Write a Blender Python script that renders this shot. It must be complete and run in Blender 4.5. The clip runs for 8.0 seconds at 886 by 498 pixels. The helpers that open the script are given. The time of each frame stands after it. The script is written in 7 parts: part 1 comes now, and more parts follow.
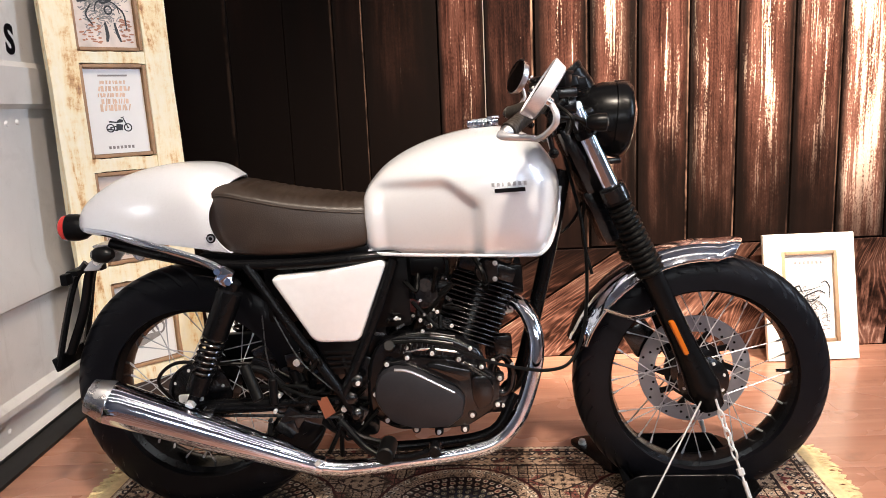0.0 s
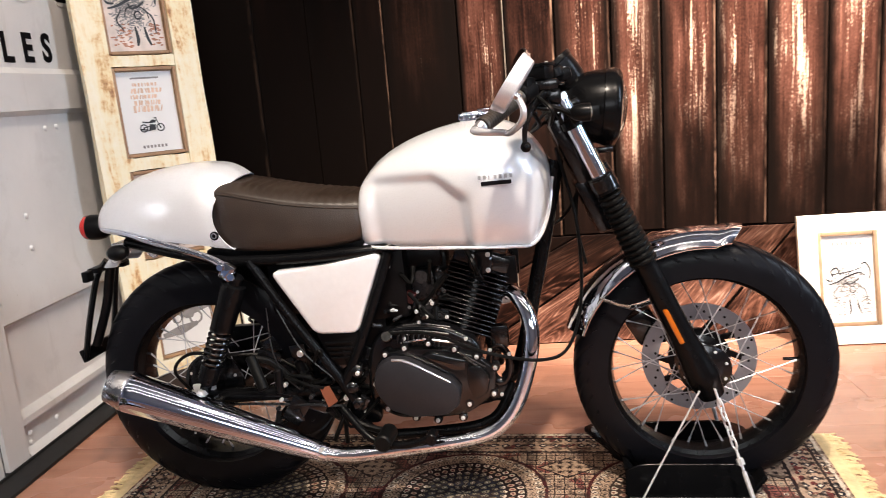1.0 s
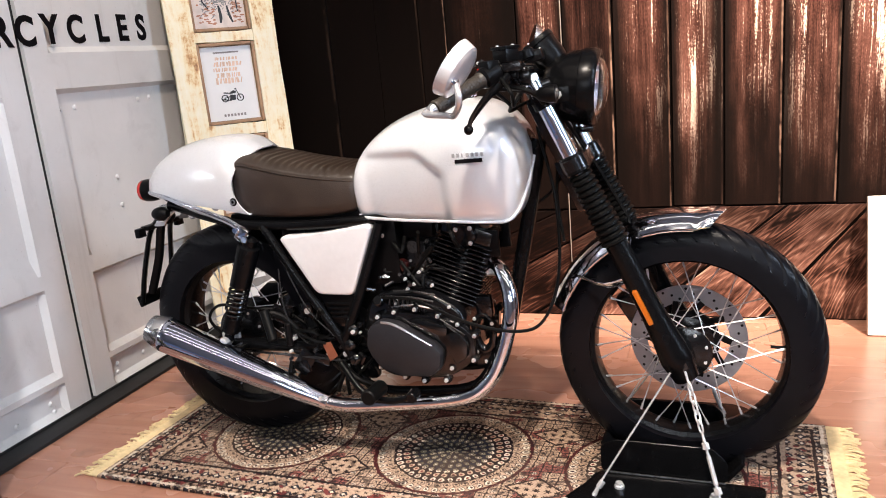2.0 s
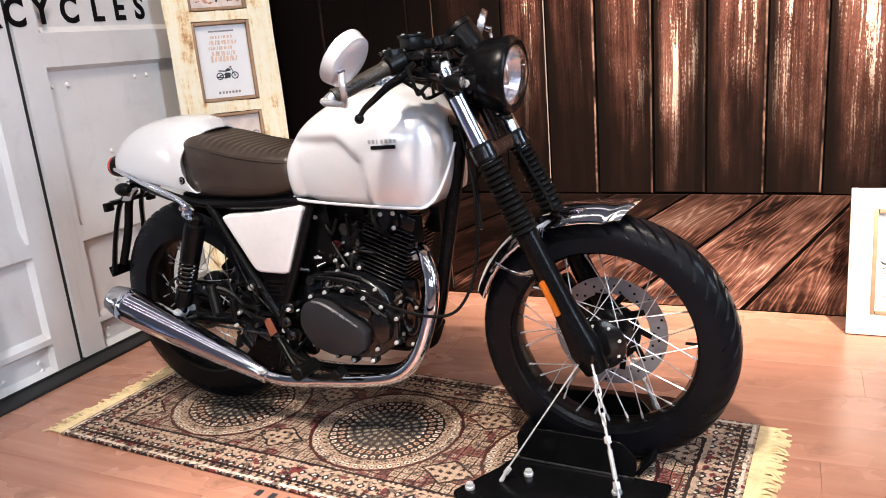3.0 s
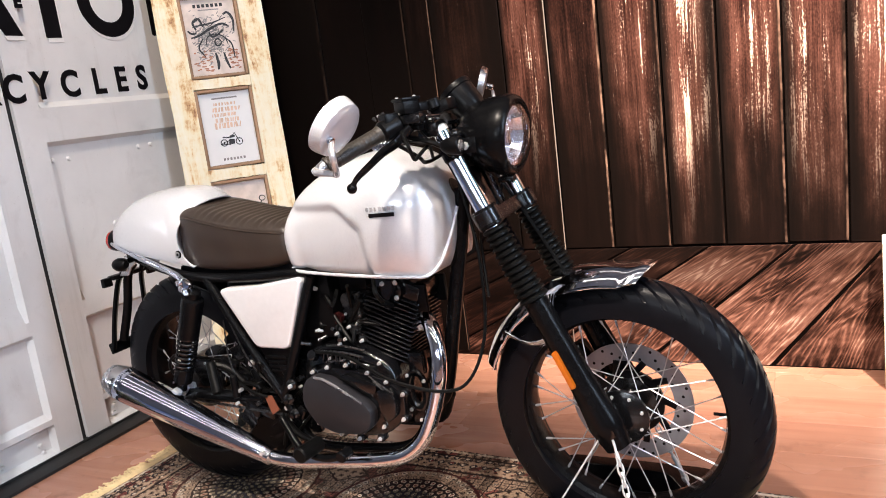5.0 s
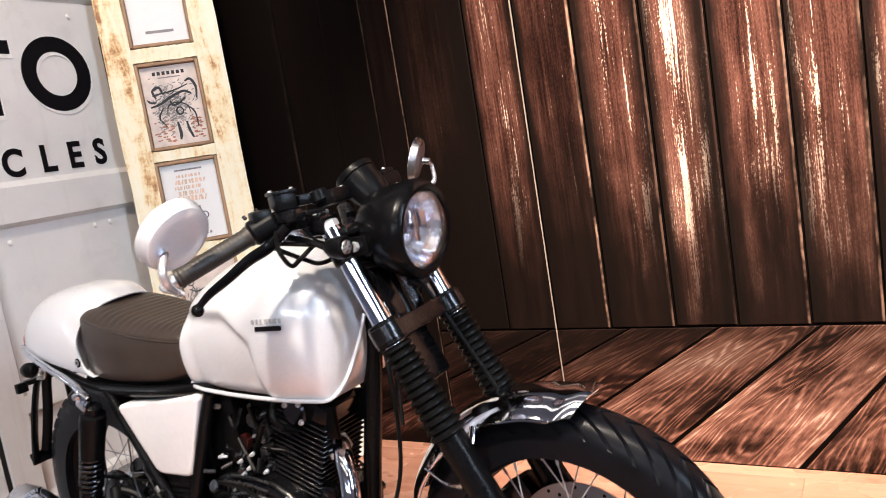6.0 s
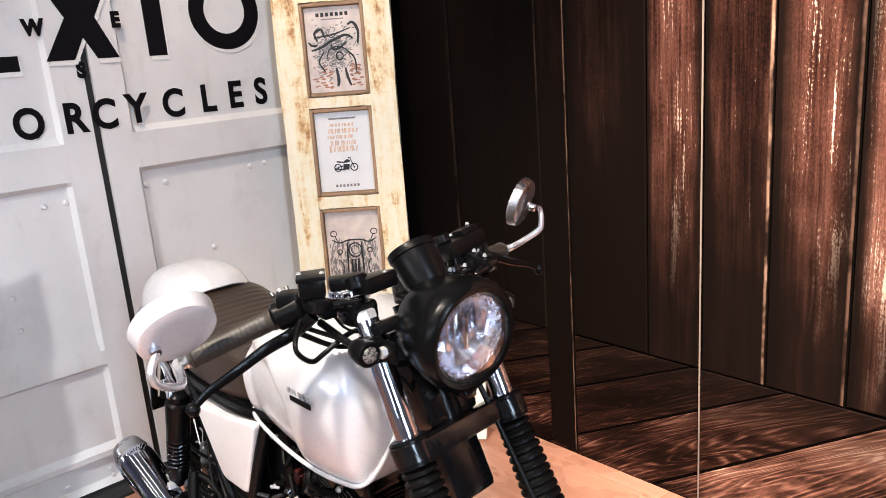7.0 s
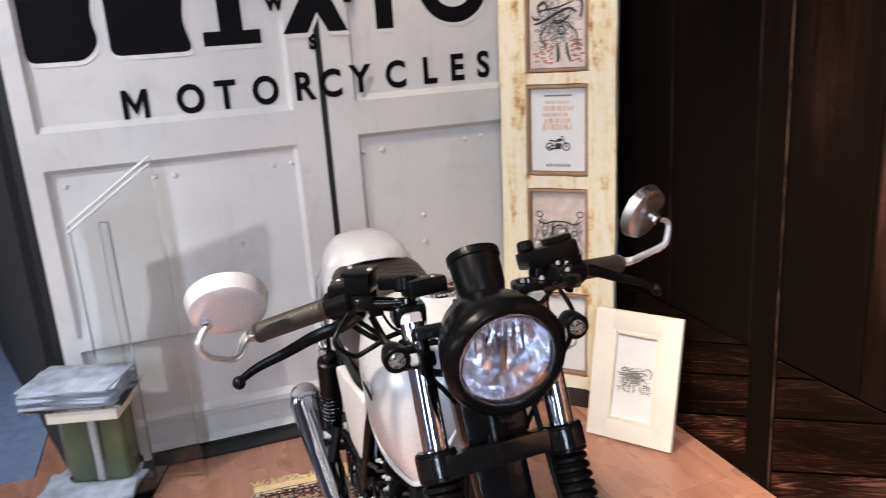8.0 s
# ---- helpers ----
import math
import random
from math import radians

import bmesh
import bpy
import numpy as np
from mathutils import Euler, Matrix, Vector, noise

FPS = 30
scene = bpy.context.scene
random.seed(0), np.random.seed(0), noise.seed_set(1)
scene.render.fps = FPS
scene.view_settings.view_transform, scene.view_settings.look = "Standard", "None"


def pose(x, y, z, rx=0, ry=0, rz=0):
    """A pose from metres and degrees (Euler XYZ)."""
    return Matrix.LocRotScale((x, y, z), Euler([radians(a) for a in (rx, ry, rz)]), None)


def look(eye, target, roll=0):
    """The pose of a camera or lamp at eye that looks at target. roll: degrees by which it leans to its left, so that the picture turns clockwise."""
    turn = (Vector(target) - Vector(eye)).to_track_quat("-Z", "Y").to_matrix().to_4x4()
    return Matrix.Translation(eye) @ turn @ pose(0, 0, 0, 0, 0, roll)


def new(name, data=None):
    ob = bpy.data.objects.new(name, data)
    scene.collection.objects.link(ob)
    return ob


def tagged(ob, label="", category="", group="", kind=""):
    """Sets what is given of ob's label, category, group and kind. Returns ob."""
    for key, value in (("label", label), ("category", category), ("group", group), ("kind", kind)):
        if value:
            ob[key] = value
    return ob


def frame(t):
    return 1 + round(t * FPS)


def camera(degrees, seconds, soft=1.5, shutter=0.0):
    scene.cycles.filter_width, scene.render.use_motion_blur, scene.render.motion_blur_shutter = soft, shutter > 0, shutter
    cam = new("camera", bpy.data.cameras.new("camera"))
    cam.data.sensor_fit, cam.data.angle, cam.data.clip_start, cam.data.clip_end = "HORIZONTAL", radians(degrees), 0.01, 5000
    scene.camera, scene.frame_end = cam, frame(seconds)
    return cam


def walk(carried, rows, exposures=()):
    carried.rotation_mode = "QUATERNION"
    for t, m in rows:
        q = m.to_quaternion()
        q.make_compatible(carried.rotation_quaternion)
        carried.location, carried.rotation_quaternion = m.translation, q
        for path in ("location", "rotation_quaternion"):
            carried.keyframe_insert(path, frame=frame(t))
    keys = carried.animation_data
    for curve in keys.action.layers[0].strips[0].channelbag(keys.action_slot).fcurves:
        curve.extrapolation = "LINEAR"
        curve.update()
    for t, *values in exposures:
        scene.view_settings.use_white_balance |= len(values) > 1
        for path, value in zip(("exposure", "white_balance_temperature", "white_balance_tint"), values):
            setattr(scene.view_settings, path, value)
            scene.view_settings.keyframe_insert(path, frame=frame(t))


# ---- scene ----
cam = camera(59.9, 8.0, 0.7, 0.25)
PATH = [
    (0, (0.248, 0.402, 1.012), (0.226, 2.368, 0.645), -2.4),
    (0.5, (0.312, 0.333, 1.015), (0.285, 2.3, 0.653), -2.1),
    (1, (0.442, 0.387, 1.033), (0.224, 2.334, 0.629), -4.6),
    (1.2, (0.535, 0.437, 1.038), (0.171, 2.362, 0.638), -5.7),
    (2.3, (0.998, 0.368, 1.055), (0.304, 2.174, 0.546), -4.6),
    (2.5, (1.063, 0.384, 1.052), (0.323, 2.167, 0.529), -4.5),
    (3, (1.265, 0.504, 1.059), (0.438, 2.247, 0.531), -4.9),
    (3.5, (1.313, 0.547, 1.063), (0.443, 2.28, 0.574), -5.7),
    (4, (1.281, 0.535, 1.066), (0.423, 2.279, 0.598), -6.1),
    (4.2, (1.243, 0.52, 1.069), (0.407, 2.277, 0.606), -6.2),
    (5.3, (1.286, 0.73, 1.079), (0.344, 2.46, 0.731), -8.9),
    (5.5, (1.34, 0.826, 1.1), (0.332, 2.524, 0.783), -9.3),
    (6, (1.394, 1.067, 1.111), (0.374, 2.765, 0.836), -9.3),
    (6.5, (1.387, 1.346, 1.28), (0.088, 2.809, 0.868), -5.7),
    (7, (1.445, 1.487, 1.382), (-0.001, 2.773, 0.877), -4.4),
    (7.5, (1.591, 1.687, 1.409), (-0.041, 2.725, 0.899), -4.1),
    (8, (1.564, 1.843, 1.401), (-0.262, 2.452, 0.86), -3.9),
]
walk(cam, [(t, look(eye, target, roll)) for t, eye, target, roll in PATH], ((0.0, 0.15, 7250, 10), (1.0, 0.12, 7150, 10), (2.5, 0.16, 6800, 10), (4.0, 0.22, 6800, 10), (5.5, 0.17, 6900, 10), (6.1, 0.22, 6950, 10), (6.4, 0.38, 7000, 10), (6.7, 0.28, 6950, 10), (7.5, 0.12, 6900, 10), (8.0, -0.12, 6950, 10)))

# ---- light ----
world = bpy.data.worlds.new("hall")
scene.world = world
world.use_nodes = True
world.node_tree.nodes["Background"].inputs[0].default_value = (0.55, 0.6, 0.75, 1)
world.node_tree.nodes["Background"].inputs[1].default_value = 0.0015


def spot(name, eye, target, watts, degrees, color, blend=0.6, radius=0.08):
    data = bpy.data.lights.new(name, "SPOT")
    data.energy, data.spot_size, data.spot_blend, data.shadow_soft_size, data.color = watts, radians(degrees), blend, radius, color
    ob = new(name, data)
    ob.matrix_world = look(eye, target)
    return ob


def area(name, eye, target, watts, sx, sy, color):
    data = bpy.data.lights.new(name, "AREA")
    data.shape, data.size, data.size_y, data.energy, data.color = "RECTANGLE", sx, sy, watts, color
    ob = new(name, data)
    ob.matrix_world = look(eye, target)
    return ob


WARM, NEUTRAL = (1.0, 0.86, 0.76), (1.0, 0.905, 0.83)
spot("ceiling_spot_key", (0.6, 0.35, 3.7), (0.45, 2.4, 0.4), 720, 49, NEUTRAL, 0.9)
spot("ceiling_spot_backdrop", (2.3, 1.5, 3.8), (1.45, 3.36, 1.8), 4000, 50, WARM, 0.9)
spot("ceiling_spot_corner", (0.1, 1.6, 3.7), (-0.95, 3.05, 1.3), 205, 38, WARM, 0.8)
spot("ceiling_spot_front", (1.9, 0.4, 3.7), (0.9, 2.1, 0.2), 250, 40, NEUTRAL, 0.8)
spot("ceiling_spot_floor", (0.9, 0.2, 3.7), (0.25, 1.5, 0.0), 620, 21, (1.0, 0.92, 0.93), 1.0)
spot("ceiling_spot_cool", (0.9, -0.9, 3.6), (-1.1, 1.25, 1.1), 540, 32, (0.84, 0.89, 1.0), 0.9)
for i, (y, watts) in enumerate(((-2.4, 36), (-0.6, 20), (1.0, 12), (2.7, 5))):
    area("hall_light_row", (0.6, y, 4.2), (0.6, y + 0.01, 0.0), watts, 6.0, 0.22, NEUTRAL)
area("hall_light_side", (4.9, 0.9, 2.7), (0.3, 2.2, 0.8), 160, 0.5, 2.6, (0.58, 0.75, 1.0))

area("hall_light_far", (1.0, -3.4, 2.0), (0.4, 2.2, 0.7), 66, 2.6, 0.5, (0.78, 0.87, 1.0))
area("hall_light_far", (3.6, -2.6, 2.4), (0.6, 2.2, 0.7), 30, 0.3, 1.6, (0.55, 0.68, 1.0))

# ---- mesh helpers ----


def obj(name, V, F, mat, parent=None, label="", smooth=40):
    me = bpy.data.meshes.new(name)
    me.from_pydata([tuple(v) for v in V], [], [tuple(f) for f in F])
    if smooth:
        me.polygons.foreach_set("use_smooth", [True] * len(me.polygons))
        me.set_sharp_from_angle(angle=radians(smooth))
    me.materials.append(mat)
    me.update()
    ob = new(name, me)
    if parent is not None:
        ob.parent = parent
    if label:
        ob["label"] = label
    return ob


def share(name, me, parent, m):
    """One more object on the mesh me."""
    ob = new(name, me)
    ob.parent = parent
    ob.matrix_basis = m
    return ob


def join(*geos):
    V, F = [], []
    for v, f in geos:
        k = len(V)
        V += [tuple(p) for p in v]
        F += [tuple(i + k for i in q) for q in f]
    return V, F


def moved(geo, m):
    return [tuple(m @ Vector(v)) for v in geo[0]], geo[1]


def from_bm(bm):
    bm.verts.index_update()
    V = [tuple(v.co) for v in bm.verts]
    F = [tuple(v.index for v in f.verts) for f in bm.faces]
    bm.free()
    return V, F


def box(c, s, bevel=0.0, m=None, seg=2):
    bm = bmesh.new()
    bmesh.ops.create_cube(bm, size=1.0)
    for v in bm.verts:
        v.co = Vector((v.co.x * s[0], v.co.y * s[1], v.co.z * s[2]))
    if bevel:
        bmesh.ops.bevel(bm, geom=bm.edges[:], offset=bevel, segments=seg, profile=0.6, affect="EDGES")
    geo = from_bm(bm)
    t = Matrix.Translation(c)
    return moved(geo, t @ m if m is not None else t)


def axes(d):
    d = Vector(d).normalized()
    a = d.orthogonal().normalized()
    return d, a, d.cross(a)


def lathe(profile, p0, d, n=24, closed=False, cap=True):
    """profile: (radius, way along d from p0)."""
    d, a, b = axes(d)
    p0 = Vector(p0)
    V, F = [], []
    for r, hgt in profile:
        for i in range(n):
            w = 2 * math.pi * i / n
            V.append(tuple(p0 + d * hgt + (a * math.cos(w) + b * math.sin(w)) * max(r, 0.0003)))
    k = len(profile)
    for j in range(k if closed else k - 1):
        for i in range(n):
            j2 = (j + 1) % k
            F.append((j * n + i, j * n + (i + 1) % n, j2 * n + (i + 1) % n, j2 * n + i))
    if not closed and cap:
        F.append(tuple(reversed(range(n))))
        F.append(tuple((k - 1) * n + i for i in range(n)))
    return V, F


def rod(p0, p1, r, r1=None, n=12, chamfer=0.0):
    p0, p1 = Vector(p0), Vector(p1)
    length = (p1 - p0).length
    r1 = r if r1 is None else r1
    if chamfer:
        prof = [(r - chamfer, 0), (r, chamfer), (r1, length - chamfer), (r1 - chamfer, length)]
    else:
        prof = [(r, 0), (r1, length)]
    return lathe(prof, p0, p1 - p0, n)


def curve(pts, n=8):
    """Catmull-Rom through pts."""
    P = [Vector(p) for p in pts]
    P = [P[0] * 2 - P[1]] + P + [P[-1] * 2 - P[-2]]
    out = []
    for i in range(1, len(P) - 2):
        for k in range(n):
            t = k / n
            a, b, c, d = P[i - 1], P[i], P[i + 1], P[i + 2]
            out.append(0.5 * (2 * b + (c - a) * t + (2 * a - 5 * b + 4 * c - d) * t * t + (3 * b - a - 3 * c + d) * t ** 3))
    out.append(P[-2])
    return out


def tube(pts, r, n=10, steps=6, squash=1.0):
    """A tube along a smooth path; r: one radius or one for each point given."""
    path = curve(pts, steps) if steps > 1 else [Vector(p) for p in pts]
    k = len(path)
    if isinstance(r, (int, float)):
        R = [r] * k
    else:
        R = list(np.interp(np.linspace(0, len(r) - 1, k), range(len(r)), r))
    V, F = [], []
    prev = None
    for i, p in enumerate(path):
        d = (path[min(i + 1, k - 1)] - path[max(i - 1, 0)]).normalized()
        if prev is None:
            a = d.orthogonal().normalized()
        else:
            a = (prev - d * prev.dot(d)).normalized()
        prev = a
        b = d.cross(a)
        for q in range(n):
            w = 2 * math.pi * q / n
            V.append(tuple(p + (a * math.cos(w) * squash + b * math.sin(w)) * R[i]))
    for i in range(k - 1):
        for q in range(n):
            F.append((i * n + q, i * n + (q + 1) % n, (i + 1) * n + (q + 1) % n, (i + 1) * n + q))
    F.append(tuple(reversed(range(n))))
    F.append(tuple((k - 1) * n + q for q in range(n)))
    return V, F


def loft(rings, cap=True):
    n = len(rings[0])
    V = [tuple(p) for ring in rings for p in ring]
    F = []
    for j in range(len(rings) - 1):
        for i in range(n):
            F.append((j * n + i, j * n + (i + 1) % n, (j + 1) * n + (i + 1) % n, (j + 1) * n + i))
    if cap:
        F.append(tuple(reversed(range(n))))
        F.append(tuple((len(rings) - 1) * n + i for i in range(n)))
    return V, F


def plate(outline, depth, m, bevel=0.0, seg=2):
    """A flat outline in x, y, extruded by depth along z and laid by m."""
    bm = bmesh.new()
    vs = [bm.verts.new((x, y, 0)) for x, y in outline]
    f = bm.faces.new(vs)
    f.normal_update()
    if f.normal.z > 0:
        f.normal_flip()
    out = bmesh.ops.extrude_face_region(bm, geom=[f])
    for v in out["geom"]:
        if isinstance(v, bmesh.types.BMVert):
            v.co.z += depth
    if bevel:
        edges = [e for e in bm.edges if e.verts[0].co.z > depth * 0.9 and e.verts[1].co.z > depth * 0.9]
        bmesh.ops.bevel(bm, geom=edges, offset=bevel, segments=seg, profile=0.5, affect="EDGES")
    return moved(from_bm(bm), m)


def rounded(pts, r, n=4):
    """The outline pts with its corners rounded."""
    out = []
    k = len(pts)
    for i in range(k):
        a, b, c = Vector(pts[i - 1]), Vector(pts[i]), Vector(pts[(i + 1) % k])
        u, w = (a - b), (c - b)
        q = min(r, u.length * 0.45, w.length * 0.45)
        s, e = b + u.normalized() * q, b + w.normalized() * q
        for j in range(n + 1):
            t = j / n
            out.append(tuple(s * (1 - t) ** 2 + b * 2 * t * (1 - t) + e * t * t))
    return out


def ring(r0, r1, depth, m, n=36):
    prof = [(r0, 0), (r1, 0), (r1, depth), (r0, depth)]
    return moved(lathe(prof, (0, 0, 0), (0, 0, 1), n, closed=True), m)


def thing(name, at, label, category, group=""):
    ob = new(name)
    ob.location = at
    ob.empty_display_size = 0.1
    return tagged(ob, label, category, group)


SIDE = Matrix(((1, 0, 0, 0), (0, 0, -1, 0), (0, 1, 0, 0), (0, 0, 0, 1)))  # x, y of an outline to x, z; depth towards -y

# ---- materials ----


class Nodes:
    def __init__(self, name):
        self.mat = bpy.data.materials.new(name)
        self.mat.use_nodes = True
        self.t = self.mat.node_tree
        self.b = self.t.nodes["Principled BSDF"]

    def put(self, socket, value):
        if hasattr(value, "is_output"):
            self.t.links.new(value, socket)
        else:
            socket.default_value = value

    def set(self, **kw):
        names = {"color": "Base Color", "rough": "Roughness", "metal": "Metallic", "normal": "Normal", "trans": "Transmission Weight", "ior": "IOR",
                 "coat": "Coat Weight", "coatrough": "Coat Roughness", "spec": "Specular IOR Level", "alpha": "Alpha", "emit": "Emission Color", "glow": "Emission Strength"}
        for k, v in kw.items():
            if k in ("color", "emit") and not hasattr(v, "is_output"):
                v = (*v[:3], 1)
            self.put(self.b.inputs[names[k]], v)
        return self.mat

    def math(self, op, a, b=0.0, c=0.0, clamp=False):
        n = self.t.nodes.new("ShaderNodeMath")
        n.operation, n.use_clamp = op, clamp
        for i, v in enumerate((a, b, c)):
            self.put(n.inputs[i], v)
        return n.outputs[0]

    def coords(self, kind="Object", scale=(1, 1, 1), offset=None, rot=(0, 0, 0)):
        n = self.t.nodes.new("ShaderNodeTexCoord")
        m = self.t.nodes.new("ShaderNodeMapping")
        self.t.links.new(n.outputs[kind], m.inputs[0])
        m.inputs["Scale"].default_value = scale
        m.inputs["Rotation"].default_value = rot
        if offset is not None:
            self.put(m.inputs["Location"], offset)
        return m.outputs[0]

    def rnd(self, k=1.0):
        n = self.t.nodes.new("ShaderNodeObjectInfo")
        return self.math("MULTIPLY", n.outputs["Random"], k)

    def split(self, v):
        n = self.t.nodes.new("ShaderNodeSeparateXYZ")
        self.t.links.new(v, n.inputs[0])
        return n.outputs

    def join(self, x=0.0, y=0.0, z=0.0):
        n = self.t.nodes.new("ShaderNodeCombineXYZ")
        for i, v in enumerate((x, y, z)):
            self.put(n.inputs[i], v)
        return n.outputs[0]

    def noise(self, vec, scale, detail=4.0, rough=0.55, distort=0.0, color=False):
        n = self.t.nodes.new("ShaderNodeTexNoise")
        self.put(n.inputs["Vector"], vec)
        n.inputs["Scale"].default_value, n.inputs["Detail"].default_value = scale, detail
        n.inputs["Roughness"].default_value, n.inputs["Distortion"].default_value = rough, distort
        return n.outputs["Color" if color else "Fac"]

    def voronoi(self, vec, scale, feature="F1", out="Distance"):
        n = self.t.nodes.new("ShaderNodeTexVoronoi")
        n.feature = feature
        self.put(n.inputs["Vector"], vec)
        n.inputs["Scale"].default_value = scale
        return n.outputs[out]

    def ramp(self, fac, stops, mode="LINEAR"):
        n = self.t.nodes.new("ShaderNodeValToRGB")
        n.color_ramp.interpolation = mode
        e = n.color_ramp.elements
        while len(e) < len(stops):
            e.new(0.5)
        for i, (p, c) in enumerate(stops):
            e[i].position = p
            e[i].color = (*c[:3], 1) if not isinstance(c, (int, float)) else (c, c, c, 1)
        self.put(n.inputs[0], fac)
        return n.outputs[0]

    def mix(self, fac, a, b, mode="MIX"):
        n = self.t.nodes.new("ShaderNodeMix")
        n.data_type, n.blend_type = "RGBA", mode
        self.put(n.inputs["Factor"], fac)
        for s, v in (("A", a), ("B", b)):
            sock = [i for i in n.inputs if i.name == s and i.type == "RGBA"][0]
            self.put(sock, v if hasattr(v, "is_output") else (*v[:3], 1))
        return [o for o in n.outputs if o.type == "RGBA"][0]

    def bump(self, height, strength=0.2, dist=0.002):
        n = self.t.nodes.new("ShaderNodeBump")
        n.inputs["Strength"].default_value, n.inputs["Distance"].default_value = strength, dist
        self.put(n.inputs["Height"], height)
        return n.outputs[0]

    def attr(self, name):
        n = self.t.nodes.new("ShaderNodeAttribute")
        n.attribute_type, n.attribute_name = "OBJECT", name
        return n.outputs["Fac"]


def plain(name, color, rough=0.5, metal=0.0, var=0.12, scale=30.0, bump=0.0, coat=0.0, spec=0.5):
    """A surface with blotches at two scales, uneven gloss and fine relief."""
    g = Nodes(name)
    v = g.coords()
    a, b = g.noise(v, scale, 5), g.noise(v, scale * 0.15, 3)
    f = g.math("ADD", g.math("MULTIPLY", a, 0.5), g.math("MULTIPLY", b, 0.5))
    lo, hi = [c * (1 - var) for c in color], [min(1, c * (1 + var)) for c in color]
    g.set(color=g.ramp(f, [(0.3, lo), (0.7, hi)]), metal=metal, coat=coat, spec=spec,
          rough=g.math("ADD", rough - 0.06, g.math("MULTIPLY", a, 0.12)))
    if bump:
        g.set(normal=g.bump(a, bump, 0.001))
    return g.mat


def chrome(name, color=(0.7, 0.73, 0.8), rough=0.06):
    g = Nodes(name)
    v = g.coords()
    a = g.noise(v, 18, 4)
    dents = g.noise(v, 48, 3, 0.6)
    g.set(color=color, metal=1.0, rough=g.ramp(a, [(0.35, rough * 0.6), (0.75, rough * 1.8)]))
    return g.set(normal=g.bump(dents, 0.14, 0.002))


CHROME = chrome("chrome")
BLUED = chrome("worn_chrome", (0.6, 0.65, 0.77), 0.05)
STEEL = chrome("brushed_steel", (0.5, 0.5, 0.52), 0.28)
ZINC = plain("zinc_bolt", (0.7, 0.7, 0.7), 0.32, metal=0.55, var=0.15, scale=120)
BLACK_PAINT = plain("black_satin_paint", (0.003, 0.003, 0.0034), 0.25, var=0.3, bump=0.05, spec=0.12)
BLACK_METAL = plain("black_engine_paint", (0.0035, 0.0035, 0.004), 0.17, var=0.3, bump=0.8, scale=55, spec=0.5)
BLACK_PLASTIC = plain("black_plastic", (0.003, 0.003, 0.0034), 0.3, var=0.2, bump=0.2, scale=200, spec=0.12)
RUBBER = plain("tyre_rubber", (0.0035, 0.0036, 0.005), 0.34, var=0.4, bump=0.25, scale=60, spec=0.14)
SOFT_RUBBER = plain("soft_black_rubber", (0.003, 0.003, 0.003), 0.4, var=0.3, bump=0.1, spec=0.1)
GRIP_RUBBER = plain("grip_rubber", (0.028, 0.022, 0.017), 0.5, var=0.25, bump=0.4, scale=150)
AMBER = plain("amber_reflector", (0.42, 0.1, 0.008), 0.2, var=0.15, scale=200)
RED = plain("red_lens", (0.5, 0.015, 0.012), 0.15, var=0.15, scale=200)
CASTING = plain("grey_casting", (0.032, 0.032, 0.034), 0.28, metal=0.5, var=0.3, bump=0.2, scale=90)
DISC_STEEL = plain("grey_disc_steel", (0.25, 0.26, 0.29), 0.34, metal=0.55, var=0.12, scale=40)
WORN_COVER = plain("matt_charcoal_cover_paint", (0.016, 0.0155, 0.018), 0.42, var=0.2, bump=0.2, scale=160, spec=0.25)
RED_PART = plain("dull_red_plastic", (0.06, 0.007, 0.006), 0.4, var=0.3)
DULL_ORANGE = plain("orange_tag", (0.2, 0.06, 0.03), 0.5)


def silver_paint():
    g = Nodes("silver_paint")
    v = g.coords()
    flakes = g.voronoi(v, 1400, out="Color")
    big = g.noise(v, 3, 3)
    col = g.ramp(big, [(0.3, (0.66, 0.665, 0.69)), (0.7, (0.71, 0.715, 0.74))])
    fine = g.split(flakes)[0]
    return g.set(color=g.mix(g.math("MULTIPLY", fine, 0.05), col, (0.9, 0.9, 0.92)), metal=0.3,
                 rough=g.math("ADD", 0.27, g.math("MULTIPLY", fine, 0.03)), coat=0.7, coatrough=0.06)


SILVER = silver_paint()
SILVER_MATT = plain("silver_side_panel_paint", (0.72, 0.71, 0.72), 0.4, metal=0.2, var=0.05, scale=60)


def leather():
    g = Nodes("brown_leatherette")
    v = g.coords()
    cells, blot = g.voronoi(v, 420), g.noise(v, 9, 4)
    g.set(color=g.ramp(blot, [(0.3, (0.019, 0.012, 0.0085)), (0.7, (0.034, 0.022, 0.0155))]), rough=g.ramp(blot, [(0.3, 0.34), (0.7, 0.48)]))
    return g.set(normal=g.bump(cells, 0.25, 0.0008))


LEATHER = leather()


def glass(name, tint=(1, 1, 1), rough=0.02):
    return Nodes(name).set(color=tint, trans=1.0, rough=rough, ior=1.45)


GLASS = glass("clear_lens")
ACRYLIC = glass("clear_acrylic", (0.94, 0.97, 0.97), 0.03)
def bowl():
    g = Nodes("faceted_reflector")
    cells = g.voronoi(g.coords(), 95, out="Color")
    return g.set(color=(0.86, 0.88, 0.97), metal=1.0, rough=0.17, normal=g.bump(g.split(cells)[0], 0.8, 0.01))


BOWL = bowl()
MIRROR = Nodes("mirror_glass").set(color=(0.85, 0.86, 0.88), metal=1.0, rough=0.02)


